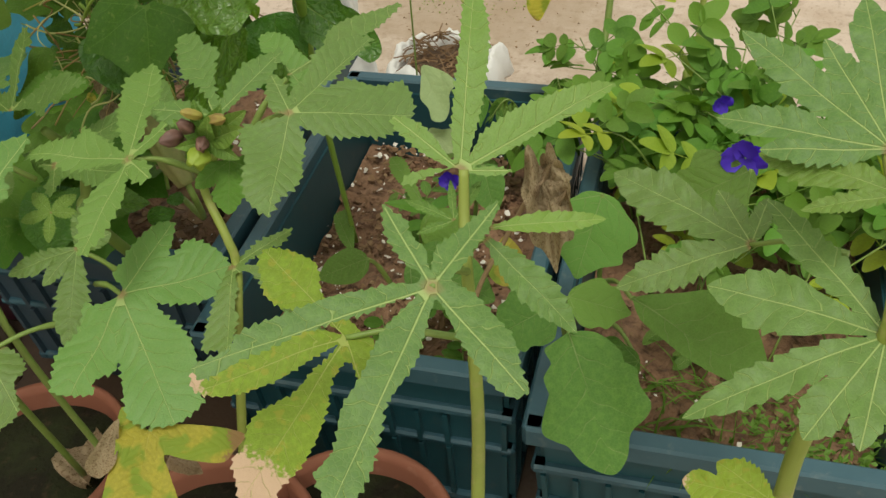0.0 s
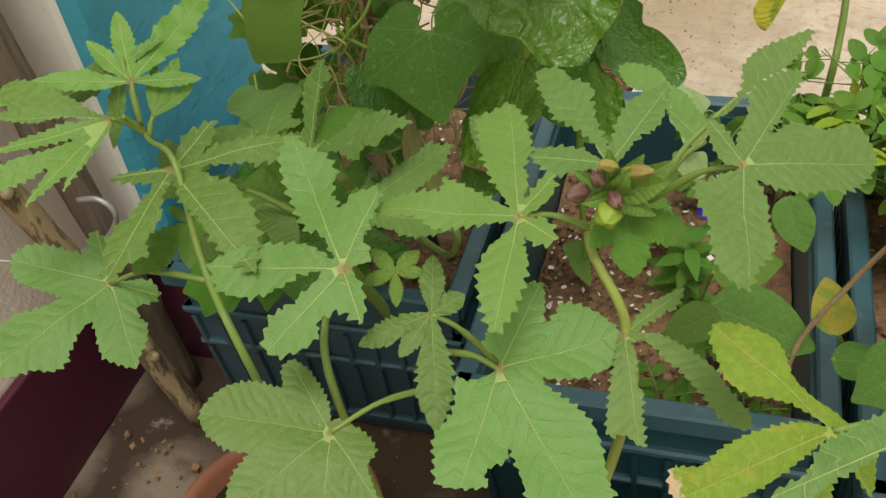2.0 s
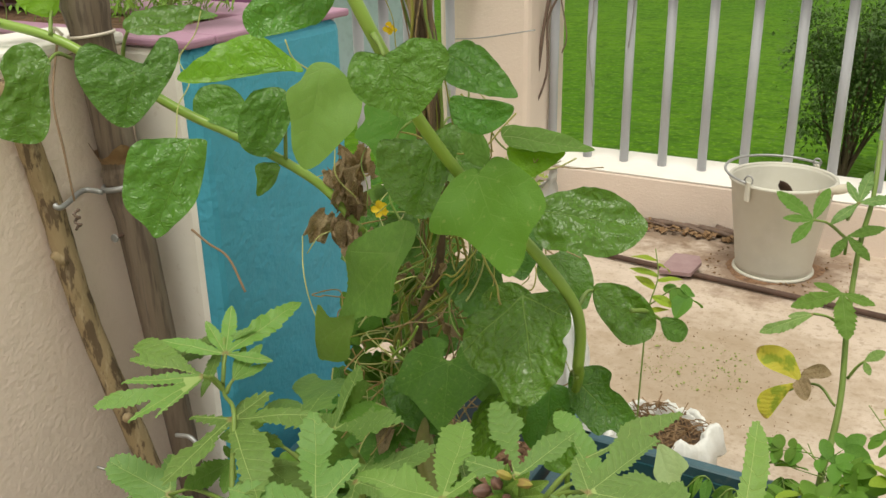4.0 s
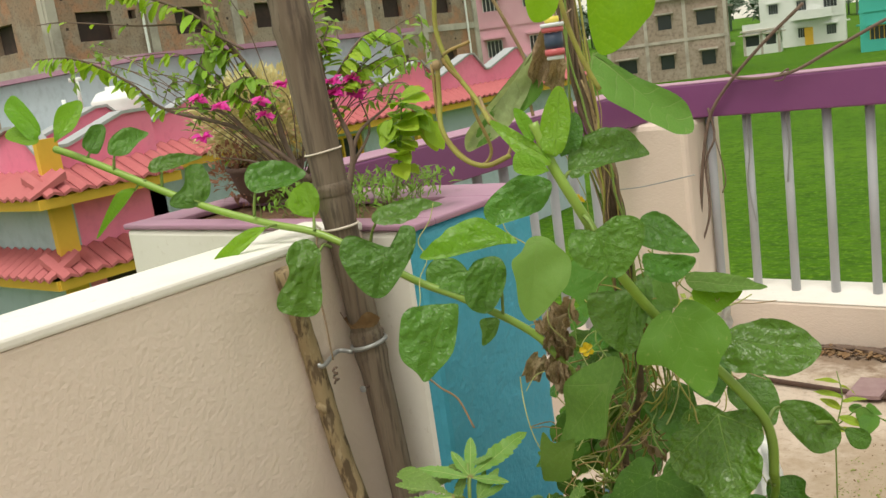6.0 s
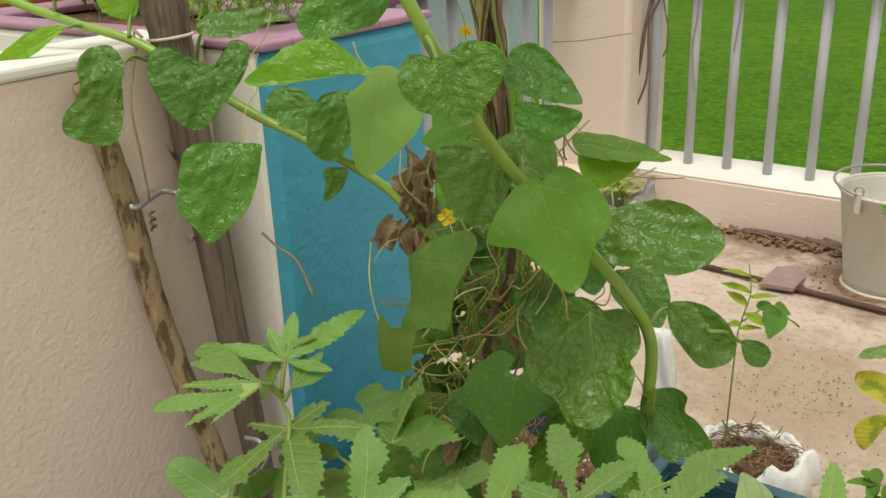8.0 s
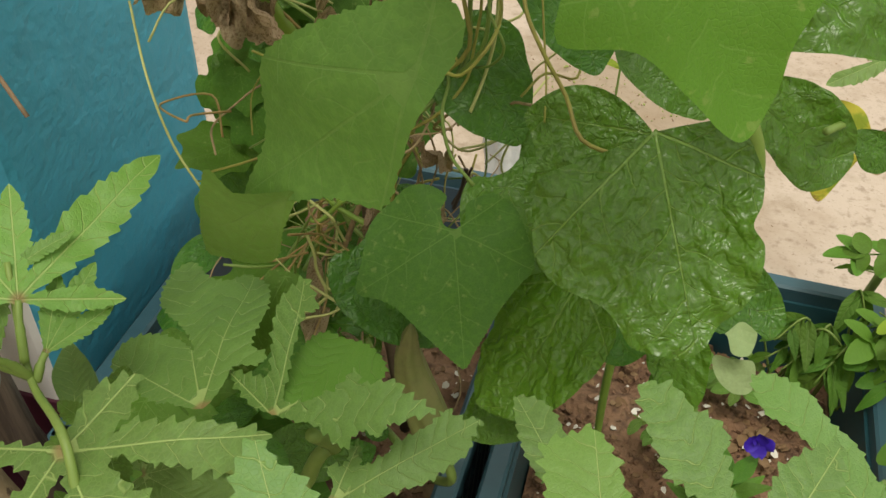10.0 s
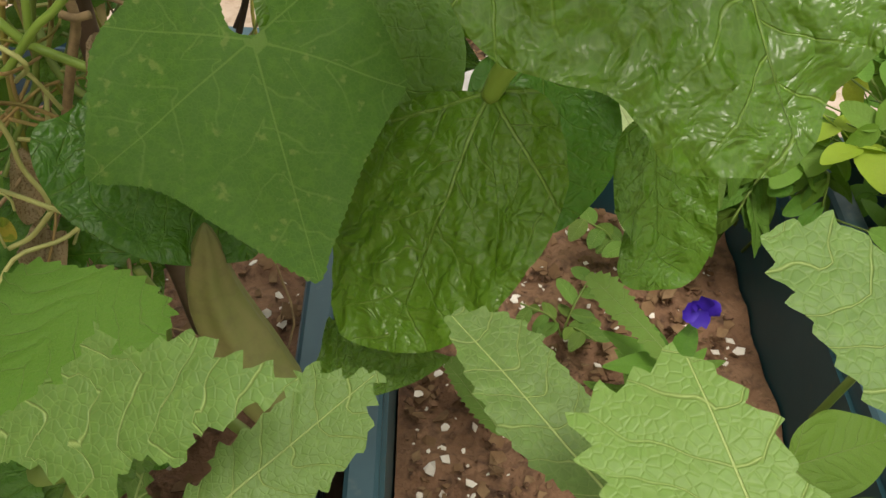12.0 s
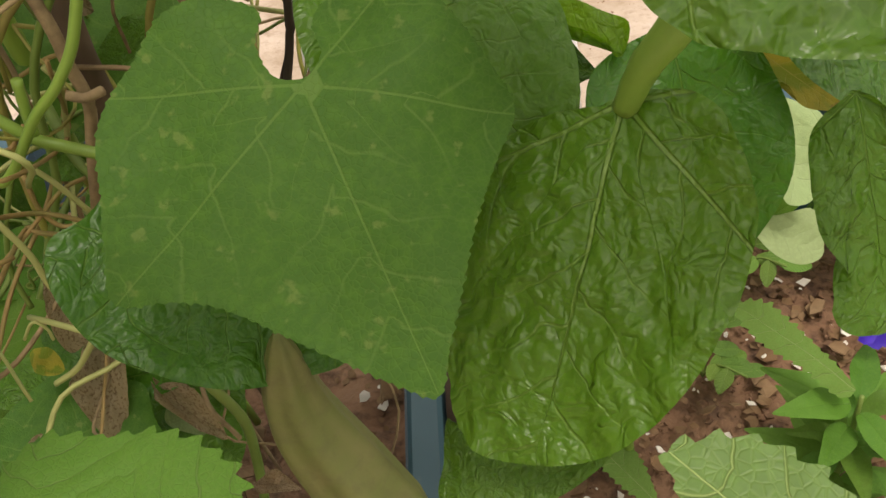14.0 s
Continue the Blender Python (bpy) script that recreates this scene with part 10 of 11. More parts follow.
weed = thing("leafy_weed", -0.607, 1.09, 0.19, "bright green leafy weed with narrow leaves in the crate soil", "weed")
rw = random.Random(8)
for k in range(26):
    a = k * 2.4
    h = 0.22 + 0.10 * (k / 26)
    put_leaf(weed, leaf_mesh("lance", L_PEA, k % 4, fold=0.25, droop=0.2), (-0.607 + 0.004 * math.cos(a), 1.092 + 0.004 * math.sin(a), h), (math.cos(a), math.sin(a), rw.uniform(0.1, 0.7)), (0, -0.3, 1), rw.uniform(0.03, 0.055), 1.2)
stem(weed, [(-0.607, 1.092, 0.185), (-0.606, 1.09, 0.26), (-0.608, 1.088, 0.325)], 0.0022, 0.0014, M_STEM)

# ---- sack, slate and rod on the floor ----
M_INSIDE = mat("dark_sack_fill", (0.10, 0.06, 0.035), 0.95, var=((40, 0.7, (0.24, 0.15, 0.08), 0.45, 0.62), (120, 0.6, (0.04, 0.025, 0.015), 0.5, 0.65)), bump=((60, 1.0, 0.02),))
sack = thing("sack", -0.80, 1.76, 0.0, "open white woven sack filled with dry plant waste", "sack")
bm = bmesh.new()
NS = 72
prof = [(0.86, 0.0), (1.0, 0.02), (1.03, 0.06), (1.0, 0.10), (1.02, 0.125), (1.09, 0.135), (1.18, 0.128), (1.24, 0.105), (1.26, 0.075), (1.20, 0.07), (1.14, 0.11), (1.05, 0.126), (0.97, 0.118), (0.93, 0.08)]
rings = []
for j, (f, z) in enumerate(prof):
    ring = []
    for k in range(NS):
        a = 2 * math.pi * k / NS
        sq = 1.0 / max(abs(math.cos(a + 0.5)), abs(math.sin(a + 0.5))) ** 0.55
        w = sq * (1 + 0.16 * noise.noise(Vector((math.cos(a) * 2.4, math.sin(a) * 2.4, z * 12))) + 0.07 * noise.noise(Vector((math.cos(a) * 7, math.sin(a) * 7, z * 30))))
        flap = max(0.0, noise.noise(Vector((math.cos(a) * 1.5, math.sin(a) * 1.5, 8)))) * (5 < j < 10)
        zz = z * (1 + 0.35 * noise.noise(Vector((math.cos(a) * 1.8, math.sin(a) * 1.8, 4)))) + 0.010 * noise.noise(Vector((math.cos(a) * 8, math.sin(a) * 8, j * 0.4))) - 0.05 * flap
        ring.append(bm.verts.new((-0.78 + math.cos(a) * 0.088 * f * w * (1 + 0.3 * flap), 1.77 + math.sin(a) * 0.082 * f * w * (1 + 0.3 * flap), max(0.002, zz))))
    rings.append(ring)
for a, b in zip(rings, rings[1:]):
    for k in range(NS):
        bm.faces.new((a[k], a[(k + 1) % NS], b[(k + 1) % NS], b[k]))
part("cloth", bm, M_SACK, sack, smooth=True)
bm = lathe_bm([(0.112, 0.075), (0.08, 0.10), (0.05, 0.115), (0.001, 0.118)], 30)
for v in bm.verts:
    v.co.z += 0.02 * noise.noise(v.co * 60)
bm.transform(Matrix.Translation((-0.78, 1.77, 0)))
part("fill", bm, M_INSIDE, sack, "dry brown plant waste", smooth=True)
bm = bmesh.new()
for k in range(110):
    a, r = rnd.uniform(0, 6.28), 0.085 * math.sqrt(rnd.random())
    p = Vector((-0.78 + r * math.cos(a), 1.77 + r * math.sin(a), 0.118 + rnd.uniform(0, 0.02)))
    d = Vector((rnd.uniform(-1, 1), rnd.uniform(-1, 1), rnd.uniform(-0.2, 0.35))).normalized() * rnd.uniform(0.01, 0.035)
    tube_into(bm, [p - d, p + Vector((0, 0, 0.004)), p + d], rnd.uniform(0.0007, 0.002), 5)
tagged(part("straw_litter", bm, M_DRY, sack), "dry straws and stalks", kind="stuff")
bagw = thing("plastic_bag", -0.94, 1.72, 0.0, "crumpled white plastic bag standing beside the crates", "bag")
bm = bmesh.new()
rings = []
for j in range(15):
    t = j / 14
    ring = []
    for k in range(30):
        a = 2 * math.pi * k / 30
        r = (0.045 - 0.027 * t) * (1 + 0.28 * math.sin(5 * a + 6 * t) * (0.4 + 0.6 * t) + 0.25 * noise.noise(Vector((math.cos(a) * 3, math.sin(a) * 3, t * 7))))
        ring.append(bm.verts.new((-0.94 + r * math.cos(a) - 0.03 * t, 1.72 + r * math.sin(a), 0.36 * t)))
    rings.append(ring)
for a, b in zip(rings, rings[1:]):
    for k in range(30):
        bm.faces.new((a[k], a[(k + 1) % 30], b[(k + 1) % 30], b[k]))
bm.faces.new(rings[-1])
part("film", bm, M_SACK, bagw, smooth=True)
herb = thing("potted_herb", -1.72, 3.2, 0.0, "yellow-green herb growing in a crumpled white plastic bag", "herb")
bm = bmesh.new()
rings = []
for j in range(10):
    t = j / 9
    ring = []
    for k in range(40):
        a = 2 * math.pi * k / 40
        high = 0.09 + 0.10 * max(0.0, math.cos(a - 0.2)) ** 2
        r = (0.085 + 0.02 * math.sin(2.6 * t)) * (1 + 0.10 * math.sin(7 * a + 5 * t) * t + 0.22 * noise.noise(Vector((math.cos(a) * 3, math.sin(a) * 3, t * 5))))
        ring.append(bm.verts.new((-1.72 + r * math.cos(a), 3.18 + r * math.sin(a), high * t)))
    rings.append(ring)
for a, b in zip(rings, rings[1:]):
    for k in range(40):
        bm.faces.new((a[k], a[(k + 1) % 40], b[(k + 1) % 40], b[k]))
bmesh.ops.solidify(bm, geom=bm.faces[:], thickness=0.002)
part("bag", bm, M_SACK, herb, "crumpled white plastic bag", smooth=True)
bm = bmesh.new()
for k in range(170):
    p = Vector((-1.765 + rnd.gauss(0, 0.05), 3.18 + rnd.gauss(0, 0.035), 0.09 + 0.11 * rnd.random()))
    leaf_into(bm, p, Vector((rnd.uniform(-1, 1), rnd.uniform(-1, 0.6), rnd.uniform(-0.3, 0.8))), Vector((rnd.uniform(-0.4, 0.4), -0.5, 1)), rnd.uniform(0.018, 0.04), rnd.uniform(0.007, 0.014))
tagged(part("leaves", bm, L_OKRAY, herb), "small yellow-green leaves", kind="stuff")
bm = bmesh.new()
for k in range(14):
    p = Vector((-1.74 + rnd.gauss(0, 0.03), 3.18 + rnd.gauss(0, 0.02), 0.0))
    tube_into(bm, curve_pts([p, p + Vector((rnd.uniform(-0.03, 0.02), 0, 0.08)), p + Vector((rnd.uniform(-0.08, 0.03), -0.01, 0.16))], 3), 0.0014, 5)
tagged(part("stalks", bm, M_STEM, herb), "thin green stalks", kind="stuff")
M_SLATE = mat("mauve_broken_tile", (0.26, 0.165, 0.17), 0.8, var=((20, 0.5, (0.34, 0.24, 0.24), 0.45, 0.65),), bump=((40, 0.4, 0.003),))
slate = thing("broken_tile", -1.05, 2.87, 0.02, "broken mauve tile resting on an iron rod", "tile")
bm = bmesh.new()
lo = [bm.verts.new((x, y, z)) for x, y, z in ((-1.085, 2.945, 0.026), (-1.005, 2.945, 0.030), (-0.985, 2.90, 0.028), (-1.0, 2.825, 0.014), (-1.10, 2.815, 0.012))]
hi = [bm.verts.new((v.co.x, v.co.y, v.co.z + 0.012)) for v in lo]
bm.faces.new(lo[::-1])
bm.faces.new(hi)
for k in range(5):
    bm.faces.new((lo[k], lo[(k + 1) % 5], hi[(k + 1) % 5], hi[k]))
part("slab", bm, M_SLATE, slate)
M_RUST = mat("rusty_rod", (0.085, 0.05, 0.038), 0.8, 0.2, var=((30, 0.6, (0.15, 0.085, 0.06), 0.45, 0.65),))
rod = thing("iron_rod", -0.9, 2.85, 0.0, "long dark rusty rod lying on the floor", "rod")
part("bar", tube_bm([(-1.42, 2.905, 0.013), (-0.974, 2.852, 0.013), (-0.40, 2.785, 0.013)], 0.009, 8), M_RUST, rod, smooth=True)

# bucket fittings
for ang, nm in ((-118, "ear"), (62, "ear")):
    a = radians(ang)
    e = Vector((-0.79 + 0.163 * math.cos(a), 3.04 + 0.163 * math.sin(a), 0.285))
    bm = bmesh.new()
    box_into(bm, -0.009, 0.009, -0.004, 0.005, -0.022, 0.04, bevel=0.003)
    bm.transform(Matrix.Translation(e) @ Matrix.Rotation(a - math.pi / 2, 4, "Z"))
    ear = part("ear", bm, M_STEEL, bucket, "riveted handle ear")
    part("ring", tube_bm([e + Vector((0.012 * math.cos(q), 0, 0.045 + 0.014 * math.sin(q))) for q in [6.283 * k / 12 for k in range(13)]], 0.003, 6), M_WIRE, ear, smooth=True)
pts = []
for k in range(25):
    a = radians(-118) - math.pi * k / 24
    pts.append((-0.79 + 0.176 * math.cos(a), 3.04 + 0.176 * math.sin(a), 0.325 + 0.01 * math.sin(math.pi * k / 24)))
part("handle", tube_bm(pts, 0.0042, 8), M_WIRE, bucket, "wire bail handle lying on the rim", smooth=True)
part("rim", tube_bm([(-0.79 + 0.158 * math.cos(6.2832 * k / 56), 3.04 + 0.158 * math.sin(6.2832 * k / 56), 0.310) for k in range(57)], 0.006, 8), M_STEEL, bucket, "rolled rim", smooth=True)
part("foot_ring", tube_bm([(-0.79 + 0.121 * math.cos(6.2832 * k / 48), 3.04 + 0.121 * math.sin(6.2832 * k / 48), 0.006) for k in range(49)], 0.006, 8), M_STEEL, bucket, "foot ring", smooth=True)
M_HANDLE = mat("greyed_worn_wood", (0.50, 0.45, 0.36), 0.7, var=((30, 0.5, (0.38, 0.33, 0.26), 0.45, 0.65),), stretch=(0.2, 1, 1))
trowel = thing("trowel", -0.74, 3.02, 0.25, "small garden trowel with a greyed wooden handle resting across the bucket", "trowel")
part("handle", tube_bm(curve_pts([(-0.741, 3.040, 0.259), (-0.636, 2.907, 0.325), (-0.588, 2.939, 0.335)], 6), [0.009, 0.0095, 0.0095, 0.009, 0.009, 0.0095, 0.0105, 0.012, 0.0135, 0.0145, 0.0145, 0.0135, 0.009], 14), M_HANDLE, trowel, "greyed wooden handle", smooth=True)
bm = bmesh.new()
rows = []
for k in range(7):
    c = Vector((-0.803, 3.050, 0.285)).lerp(Vector((-0.760, 3.045, 0.248)), k / 6)
    w = 0.026 * math.sin(0.35 + 2.2 * k / 6)
    rows.append([bm.verts.new(c + Vector((0.4 * w * q, -0.5 * w * q, 0.8 * w * q + 0.006 * q * q))) for q in (-1, -0.5, 0, 0.5, 1)])
for r0, r1 in zip(rows, rows[1:]):
    for q in range(4):
        bm.faces.new((r0[q], r0[q + 1], r1[q + 1], r1[q]))
bmesh.ops.solidify(bm, geom=bm.faces[:], thickness=0.002)
part("blade", bm, M_RUST, trowel, "dark iron blade", smooth=True)
mud = tagged(link_bm("mud_patch", lathe_bm([(0.001, 0.004), (0.10, 0.005), (0.13, 0.004), (0.145, 0.0015)], 40), M_SOIL, None, True), "thin ring of dark mud under the bucket", "mud", kind="stuff")
for v in mud.data.vertices:
    w = 1 + 0.3 * noise.noise(Vector((v.co.x * 7, v.co.y * 7, 2)))
    v.co.x *= w
    v.co.y *= w
mud.matrix_basis = pose(-0.79, 3.04, 0)


# ---- ties on the poles ----
M_TIE = mat("white_cotton_string", (0.62, 0.55, 0.48), 0.9)


def pole_at(z):
    return A.lerp(B, z / 1.75)


def loop_round(c, r, z_amp, n=28):
    return [c + Vector((r * math.cos(6.2832 * k / n), r * math.sin(6.2832 * k / n), z_amp * math.sin(6.2832 * k / n + 1))) for k in range(n + 1)]


wire = thing("tie_wire", -1.38, 0.94, 0.785, "thick grey wire tying the bamboo pole and stick together", "wire")
c = pole_at(0.79)
part("loop", tube_bm(loop_round(c, 0.0305, 0.006), 0.0042, 8), M_WIRE, wire, smooth=True)
part("end", tube_bm(curve_pts([c + Vector((-0.005, -0.038, -0.004)), c + Vector((-0.03, -0.05, -0.002)), (-1.385, 0.885, 0.785), (-1.415, 0.895, 0.80)], 5), 0.004, 8), M_WIRE, wire, smooth=True)
part("twist", tube_bm([Vector((-1.378, 0.905, 0.778)) + Vector((0.004 * math.cos(k * 1.3), 0.004 * math.sin(k * 1.3), -0.0022 * k)) for k in range(14)], 0.002, 6), M_TWIG, wire, "dark binding twist", smooth=True)
cord = thing("string", -1.40, 0.94, 0.95, "thin pale string tied round the bamboo pole", "string")
part("loop", tube_bm(loop_round(pole_at(1.13), 0.0312, 0.004), 0.0016, 6), M_TIE, cord, smooth=True)
part("loop", tube_bm(loop_round(pole_at(1.0), 0.0300, 0.003), 0.0022, 6), M_TIE, cord, smooth=True)
part("knot", tube_bm(curve_pts([pole_at(1.0) + Vector((-0.01, -0.037, 0)), pole_at(1.0) + Vector((-0.016, -0.044, -0.01)), pole_at(1.0) + Vector((-0.022, -0.042, 0.012)), pole_at(1.0) + Vector((-0.006, -0.042, 0.004))], 5), 0.0022, 6), M_TIE, cord, smooth=True)
part("tail", tube_bm(curve_pts([pole_at(1.0) + Vector((-0.016, -0.042, 0)), (-1.385, 0.905, 0.93), (-1.375, 0.90, 0.86), (-1.378, 0.905, 0.79)], 6), 0.0016, 6), M_STRING, cord, "brown hanging tail", smooth=True)
nail = thing("nail", -1.36, 0.945, 0.718, "small rusty nail driven into the bamboo", "nail")
part("shank", tube_bm([pole_at(0.718) + Vector((0, -0.02, 0)), pole_at(0.718) + Vector((0.004, -0.042, 0.002))], 0.0025, 8), M_RUST, nail)
part("head", tube_bm([pole_at(0.718) + Vector((0.004, -0.042, 0.002)), pole_at(0.718) + Vector((0.0042, -0.0445, 0.002))], 0.006, 12), M_WIRE, nail)
for zz in (0.80, 1.06, 0.47):
    q = pole_at(zz)
    bm = bmesh.new()
    tube_into(bm, [q + (pole_at(zz + 0.01) - q) * s for s in (-0.9, -0.3, 0.2, 0.7, 1.6)], [(0.018 + 0.018 * zz / 1.75) * w for w in (1.01, 1.14, 1.10, 1.17, 1.02)], 22, cap=False)
    part("node_ring", bm, M_BAMBOO, bamboo, "swollen bamboo node", smooth=True)
bm = bmesh.new()
q = pole_at(0.825)
ring = [[bm.verts.new(q + Vector(((0.0272 + f * 0.012 * (0.4 + 0.6 * abs(math.sin(1.5 * k)))) * math.cos(2.2 + 0.25 * k), (0.0272 + f * 0.012) * math.sin(2.2 + 0.25 * k) * 1.0, 0.02 * f + 0.01 * f * math.sin(k)))) for k in range(18)] for f in (-0.3, 0.4, 1.0)]
for a, b in zip(ring, ring[1:]):
    for k in range(17):
        bm.faces.new((a[k], a[k + 1], b[k + 1], b[k]))
part("sheath", bm, M_DRY, bamboo, "torn dry leaf sheath", smooth=True)

hook = thing("wire_hook", -1.34, 0.945, 0.45, "bent grey wire loop caught behind the poles", "wire")
part("loop", tube_bm(curve_pts([(-1.292, 0.945, 0.423), (-1.263, 0.945, 0.427), (-1.248, 0.945, 0.409), (-1.262, 0.945, 0.381), (-1.296, 0.945, 0.350), (-1.337, 0.945, 0.330)], 7), 0.0035, 8), M_WIRE, hook, smooth=True)
nail = thing("wall_nail", -1.41, 0.9, 0.4, "twisted end of wire sticking out of the parapet wall", "nail")
part("shank", tube_bm(curve_pts([(-1.410, 0.889, 0.363), (-1.390, 0.895, 0.358), (-1.370, 0.906, 0.348)], 6), 0.0022, 7), M_WIRE, nail, smooth=True)

# ---- dry twigs and wires on the railing ----
vinetw = thing("dry_twig", -1.7, 3.36, 0.3, "dry vine twig wound up the railing by the corner post", "twig")

part("twig", tube_bm(curve_pts([(-1.836, 3.360, 0.260), (-1.775, 3.360, 0.475), (-1.743, 3.360, 0.704), (-1.698, 3.360, 0.892), (-1.602, 3.360, 1.024), (-1.464, 3.360, 1.155), (-1.325, 3.360, 1.267)], 6), 0.007, 6), M_TWIG, vinetw, smooth=True)
part("twig", tube_bm(curve_pts([(-1.621, 3.360, 1.058), (-1.558, 3.360, 1.024), (-1.390, 3.360, 1.028), (-1.229, 3.360, 1.097), (-1.063, 3.360, 1.172), (-0.936, 3.360, 1.219)], 6), 0.006, 6), M_TWIG, vinetw, smooth=True)
part("twig", tube_bm(curve_pts([(-1.807, 3.360, 0.309), (-1.733, 3.360, 0.498), (-1.731, 3.360, 0.704), (-1.687, 3.360, 0.813), (-1.704, 3.360, 0.925)], 6), 0.0045, 6), M_TWIG, vinetw, smooth=True)
part("twig", tube_bm(curve_pts([(-1.421, 3.360, 1.027), (-1.389, 3.360, 1.044), (-1.412, 3.360, 1.006), (-1.443, 3.360, 1.005)], 6), 0.003, 6), M_TWIG, vinetw, smooth=True)
part("twig", tube_bm(curve_pts([(-2.040, 3.200, 0.641), (-1.915, 3.200, 0.654), (-1.712, 3.200, 0.692)], 6), 0.0025, 6), M_WIRE, vinetw, smooth=True)
part("twig", tube_bm(curve_pts([(-1.687, 3.360, 0.813), (-1.655, 3.360, 0.656), (-1.672, 3.360, 0.588)], 6), 0.003, 6), M_TWIG, vinetw, smooth=True)
part("twig", tube_bm(curve_pts([(-1.584, 3.430, 0.885), (-1.580, 3.430, 0.730), (-1.593, 3.430, 0.618), (-1.572, 3.430, 0.458)], 6), 0.0025, 6), M_WIRE, vinetw, smooth=True)
part("twig", tube_bm(curve_pts([(-1.433, 3.430, 0.884), (-1.426, 3.430, 0.765), (-1.440, 3.430, 0.613)], 6), 0.0025, 6), M_WIRE, vinetw, smooth=True)
part("twig", tube_bm(curve_pts([(-1.910, 3.360, 0.711), (-1.832, 3.360, 0.639), (-1.782, 3.360, 0.660), (-1.823, 3.360, 0.475)], 6), 0.0025, 6), M_TWIG, vinetw, smooth=True)
part("twig", tube_bm(curve_pts([(-1.942, 3.360, 0.760), (-1.864, 3.360, 0.558), (-1.911, 3.360, 0.451)], 6), 0.0022, 6), M_TWIG, vinetw, smooth=True)

# ---- neighbouring houses and trees ----
M_PINK = mat("pink_parapet_paint", (0.82, 0.21, 0.36), 0.75, var=((0.6, 0.5, (0.84, 0.28, 0.43), 0.4, 0.65), (6, 0.3, (0.58, 0.14, 0.23), 0.5, 0.7)), bump=((8, 0.2, 0.02),))
M_GREYBLUE = mat("blue_grey_wall_paint", (0.40, 0.49, 0.56), 0.8, var=((0.5, 0.5, (0.46, 0.54, 0.60), 0.4, 0.65), (4, 0.3, (0.17, 0.22, 0.27), 0.5, 0.7)))
M_COPING = mat("grey_coping", (0.36, 0.38, 0.40), 0.8, var=((5, 0.5, (0.30, 0.30, 0.30), 0.5, 0.7),))
M_TILE = mat("red_eave_tiles", (0.46, 0.125, 0.135), 0.75, var=((4, 0.5, (0.36, 0.085, 0.095), 0.45, 0.7),))
M_YTRIM = mat("yellow_trim_paint", (0.75, 0.45, 0.05), 0.7, var=((3, 0.4, (0.65, 0.36, 0.04), 0.45, 0.7),))
M_BRICK = mat("raw_brickwork", (0.31, 0.21, 0.15), 0.9, var=((0.35, 0.85, (0.33, 0.28, 0.23), 0.42, 0.56), (0.8, 0.8, (0.42, 0.21, 0.125), 0.52, 0.62), (2.2, 0.6, (0.20, 0.15, 0.115), 0.5, 0.65), (11, 0.6, (0.14, 0.09, 0.06), 0.52, 0.66)), bump=((9, 0.5, 0.03),))
M_GREYBRICK = mat("grey_brown_brickwork", (0.34, 0.27, 0.22), 0.9, var=((0.5, 0.5, (0.42, 0.35, 0.30), 0.42, 0.6), (5, 0.6, (0.17, 0.12, 0.095), 0.45, 0.65)), bump=((7, 0.4, 0.03),))
M_CONC = mat("weathered_concrete", (0.48, 0.44, 0.39), 0.9, var=((0.7, 0.6, (0.23, 0.20, 0.17), 0.45, 0.62), (6, 0.5, (0.44, 0.41, 0.37), 0.5, 0.7)), bump=((9, 0.3, 0.02),))
M_WHITE = mat("white_house_paint", (0.68, 0.70, 0.68), 0.75, var=((0.5, 0.4, (0.55, 0.58, 0.56), 0.45, 0.65),))
M_TEAL = mat("teal_house_paint", (0.06, 0.42, 0.36), 0.75, var=((0.6, 0.4, (0.08, 0.48, 0.41), 0.45, 0.65),))
M_PALEPINK = mat("pale_pink_house_paint", (0.62, 0.35, 0.42), 0.75, var=((0.5, 0.4, (0.68, 0.43, 0.49), 0.45, 0.65),))
# near-black colour that stands for the shade inside openings
M_HOLE = mat("painted_opening_shade", (0.045, 0.03, 0.028), 0.9, var=((1.5, 0.6, (0.09, 0.05, 0.04), 0.45, 0.7),))
M_GLASSD = mat("dark_window_glass", (0.04, 0.05, 0.055), 0.25)
M_TANK = mat("white_tank_plastic", (0.78, 0.80, 0.80), 0.5, var=((3, 0.3, (0.66, 0.68, 0.68), 0.5, 0.7),))
M_LEAFB = mat("bush_leaves", (0.055, 0.115, 0.018), 0.6, var=((2.5, 0.7, (0.10, 0.19, 0.03), 0.42, 0.62), (25, 0.5, (0.03, 0.07, 0.012), 0.5, 0.65)), trans=0.25)
# distance haze is mixed into this greyed, bluish tree colour
M_WOOD = mat("trees_painted_hazy", (0.10, 0.15, 0.10), 0.9, var=((0.08, 0.6, (0.14, 0.19, 0.13), 0.42, 0.62), (0.9, 0.6, (0.06, 0.10, 0.06), 0.48, 0.65)))
M_TRUNK = mat("tree_bark", (0.13, 0.09, 0.06), 0.9, var=((12, 0.5, (0.07, 0.05, 0.035), 0.45, 0.65),))


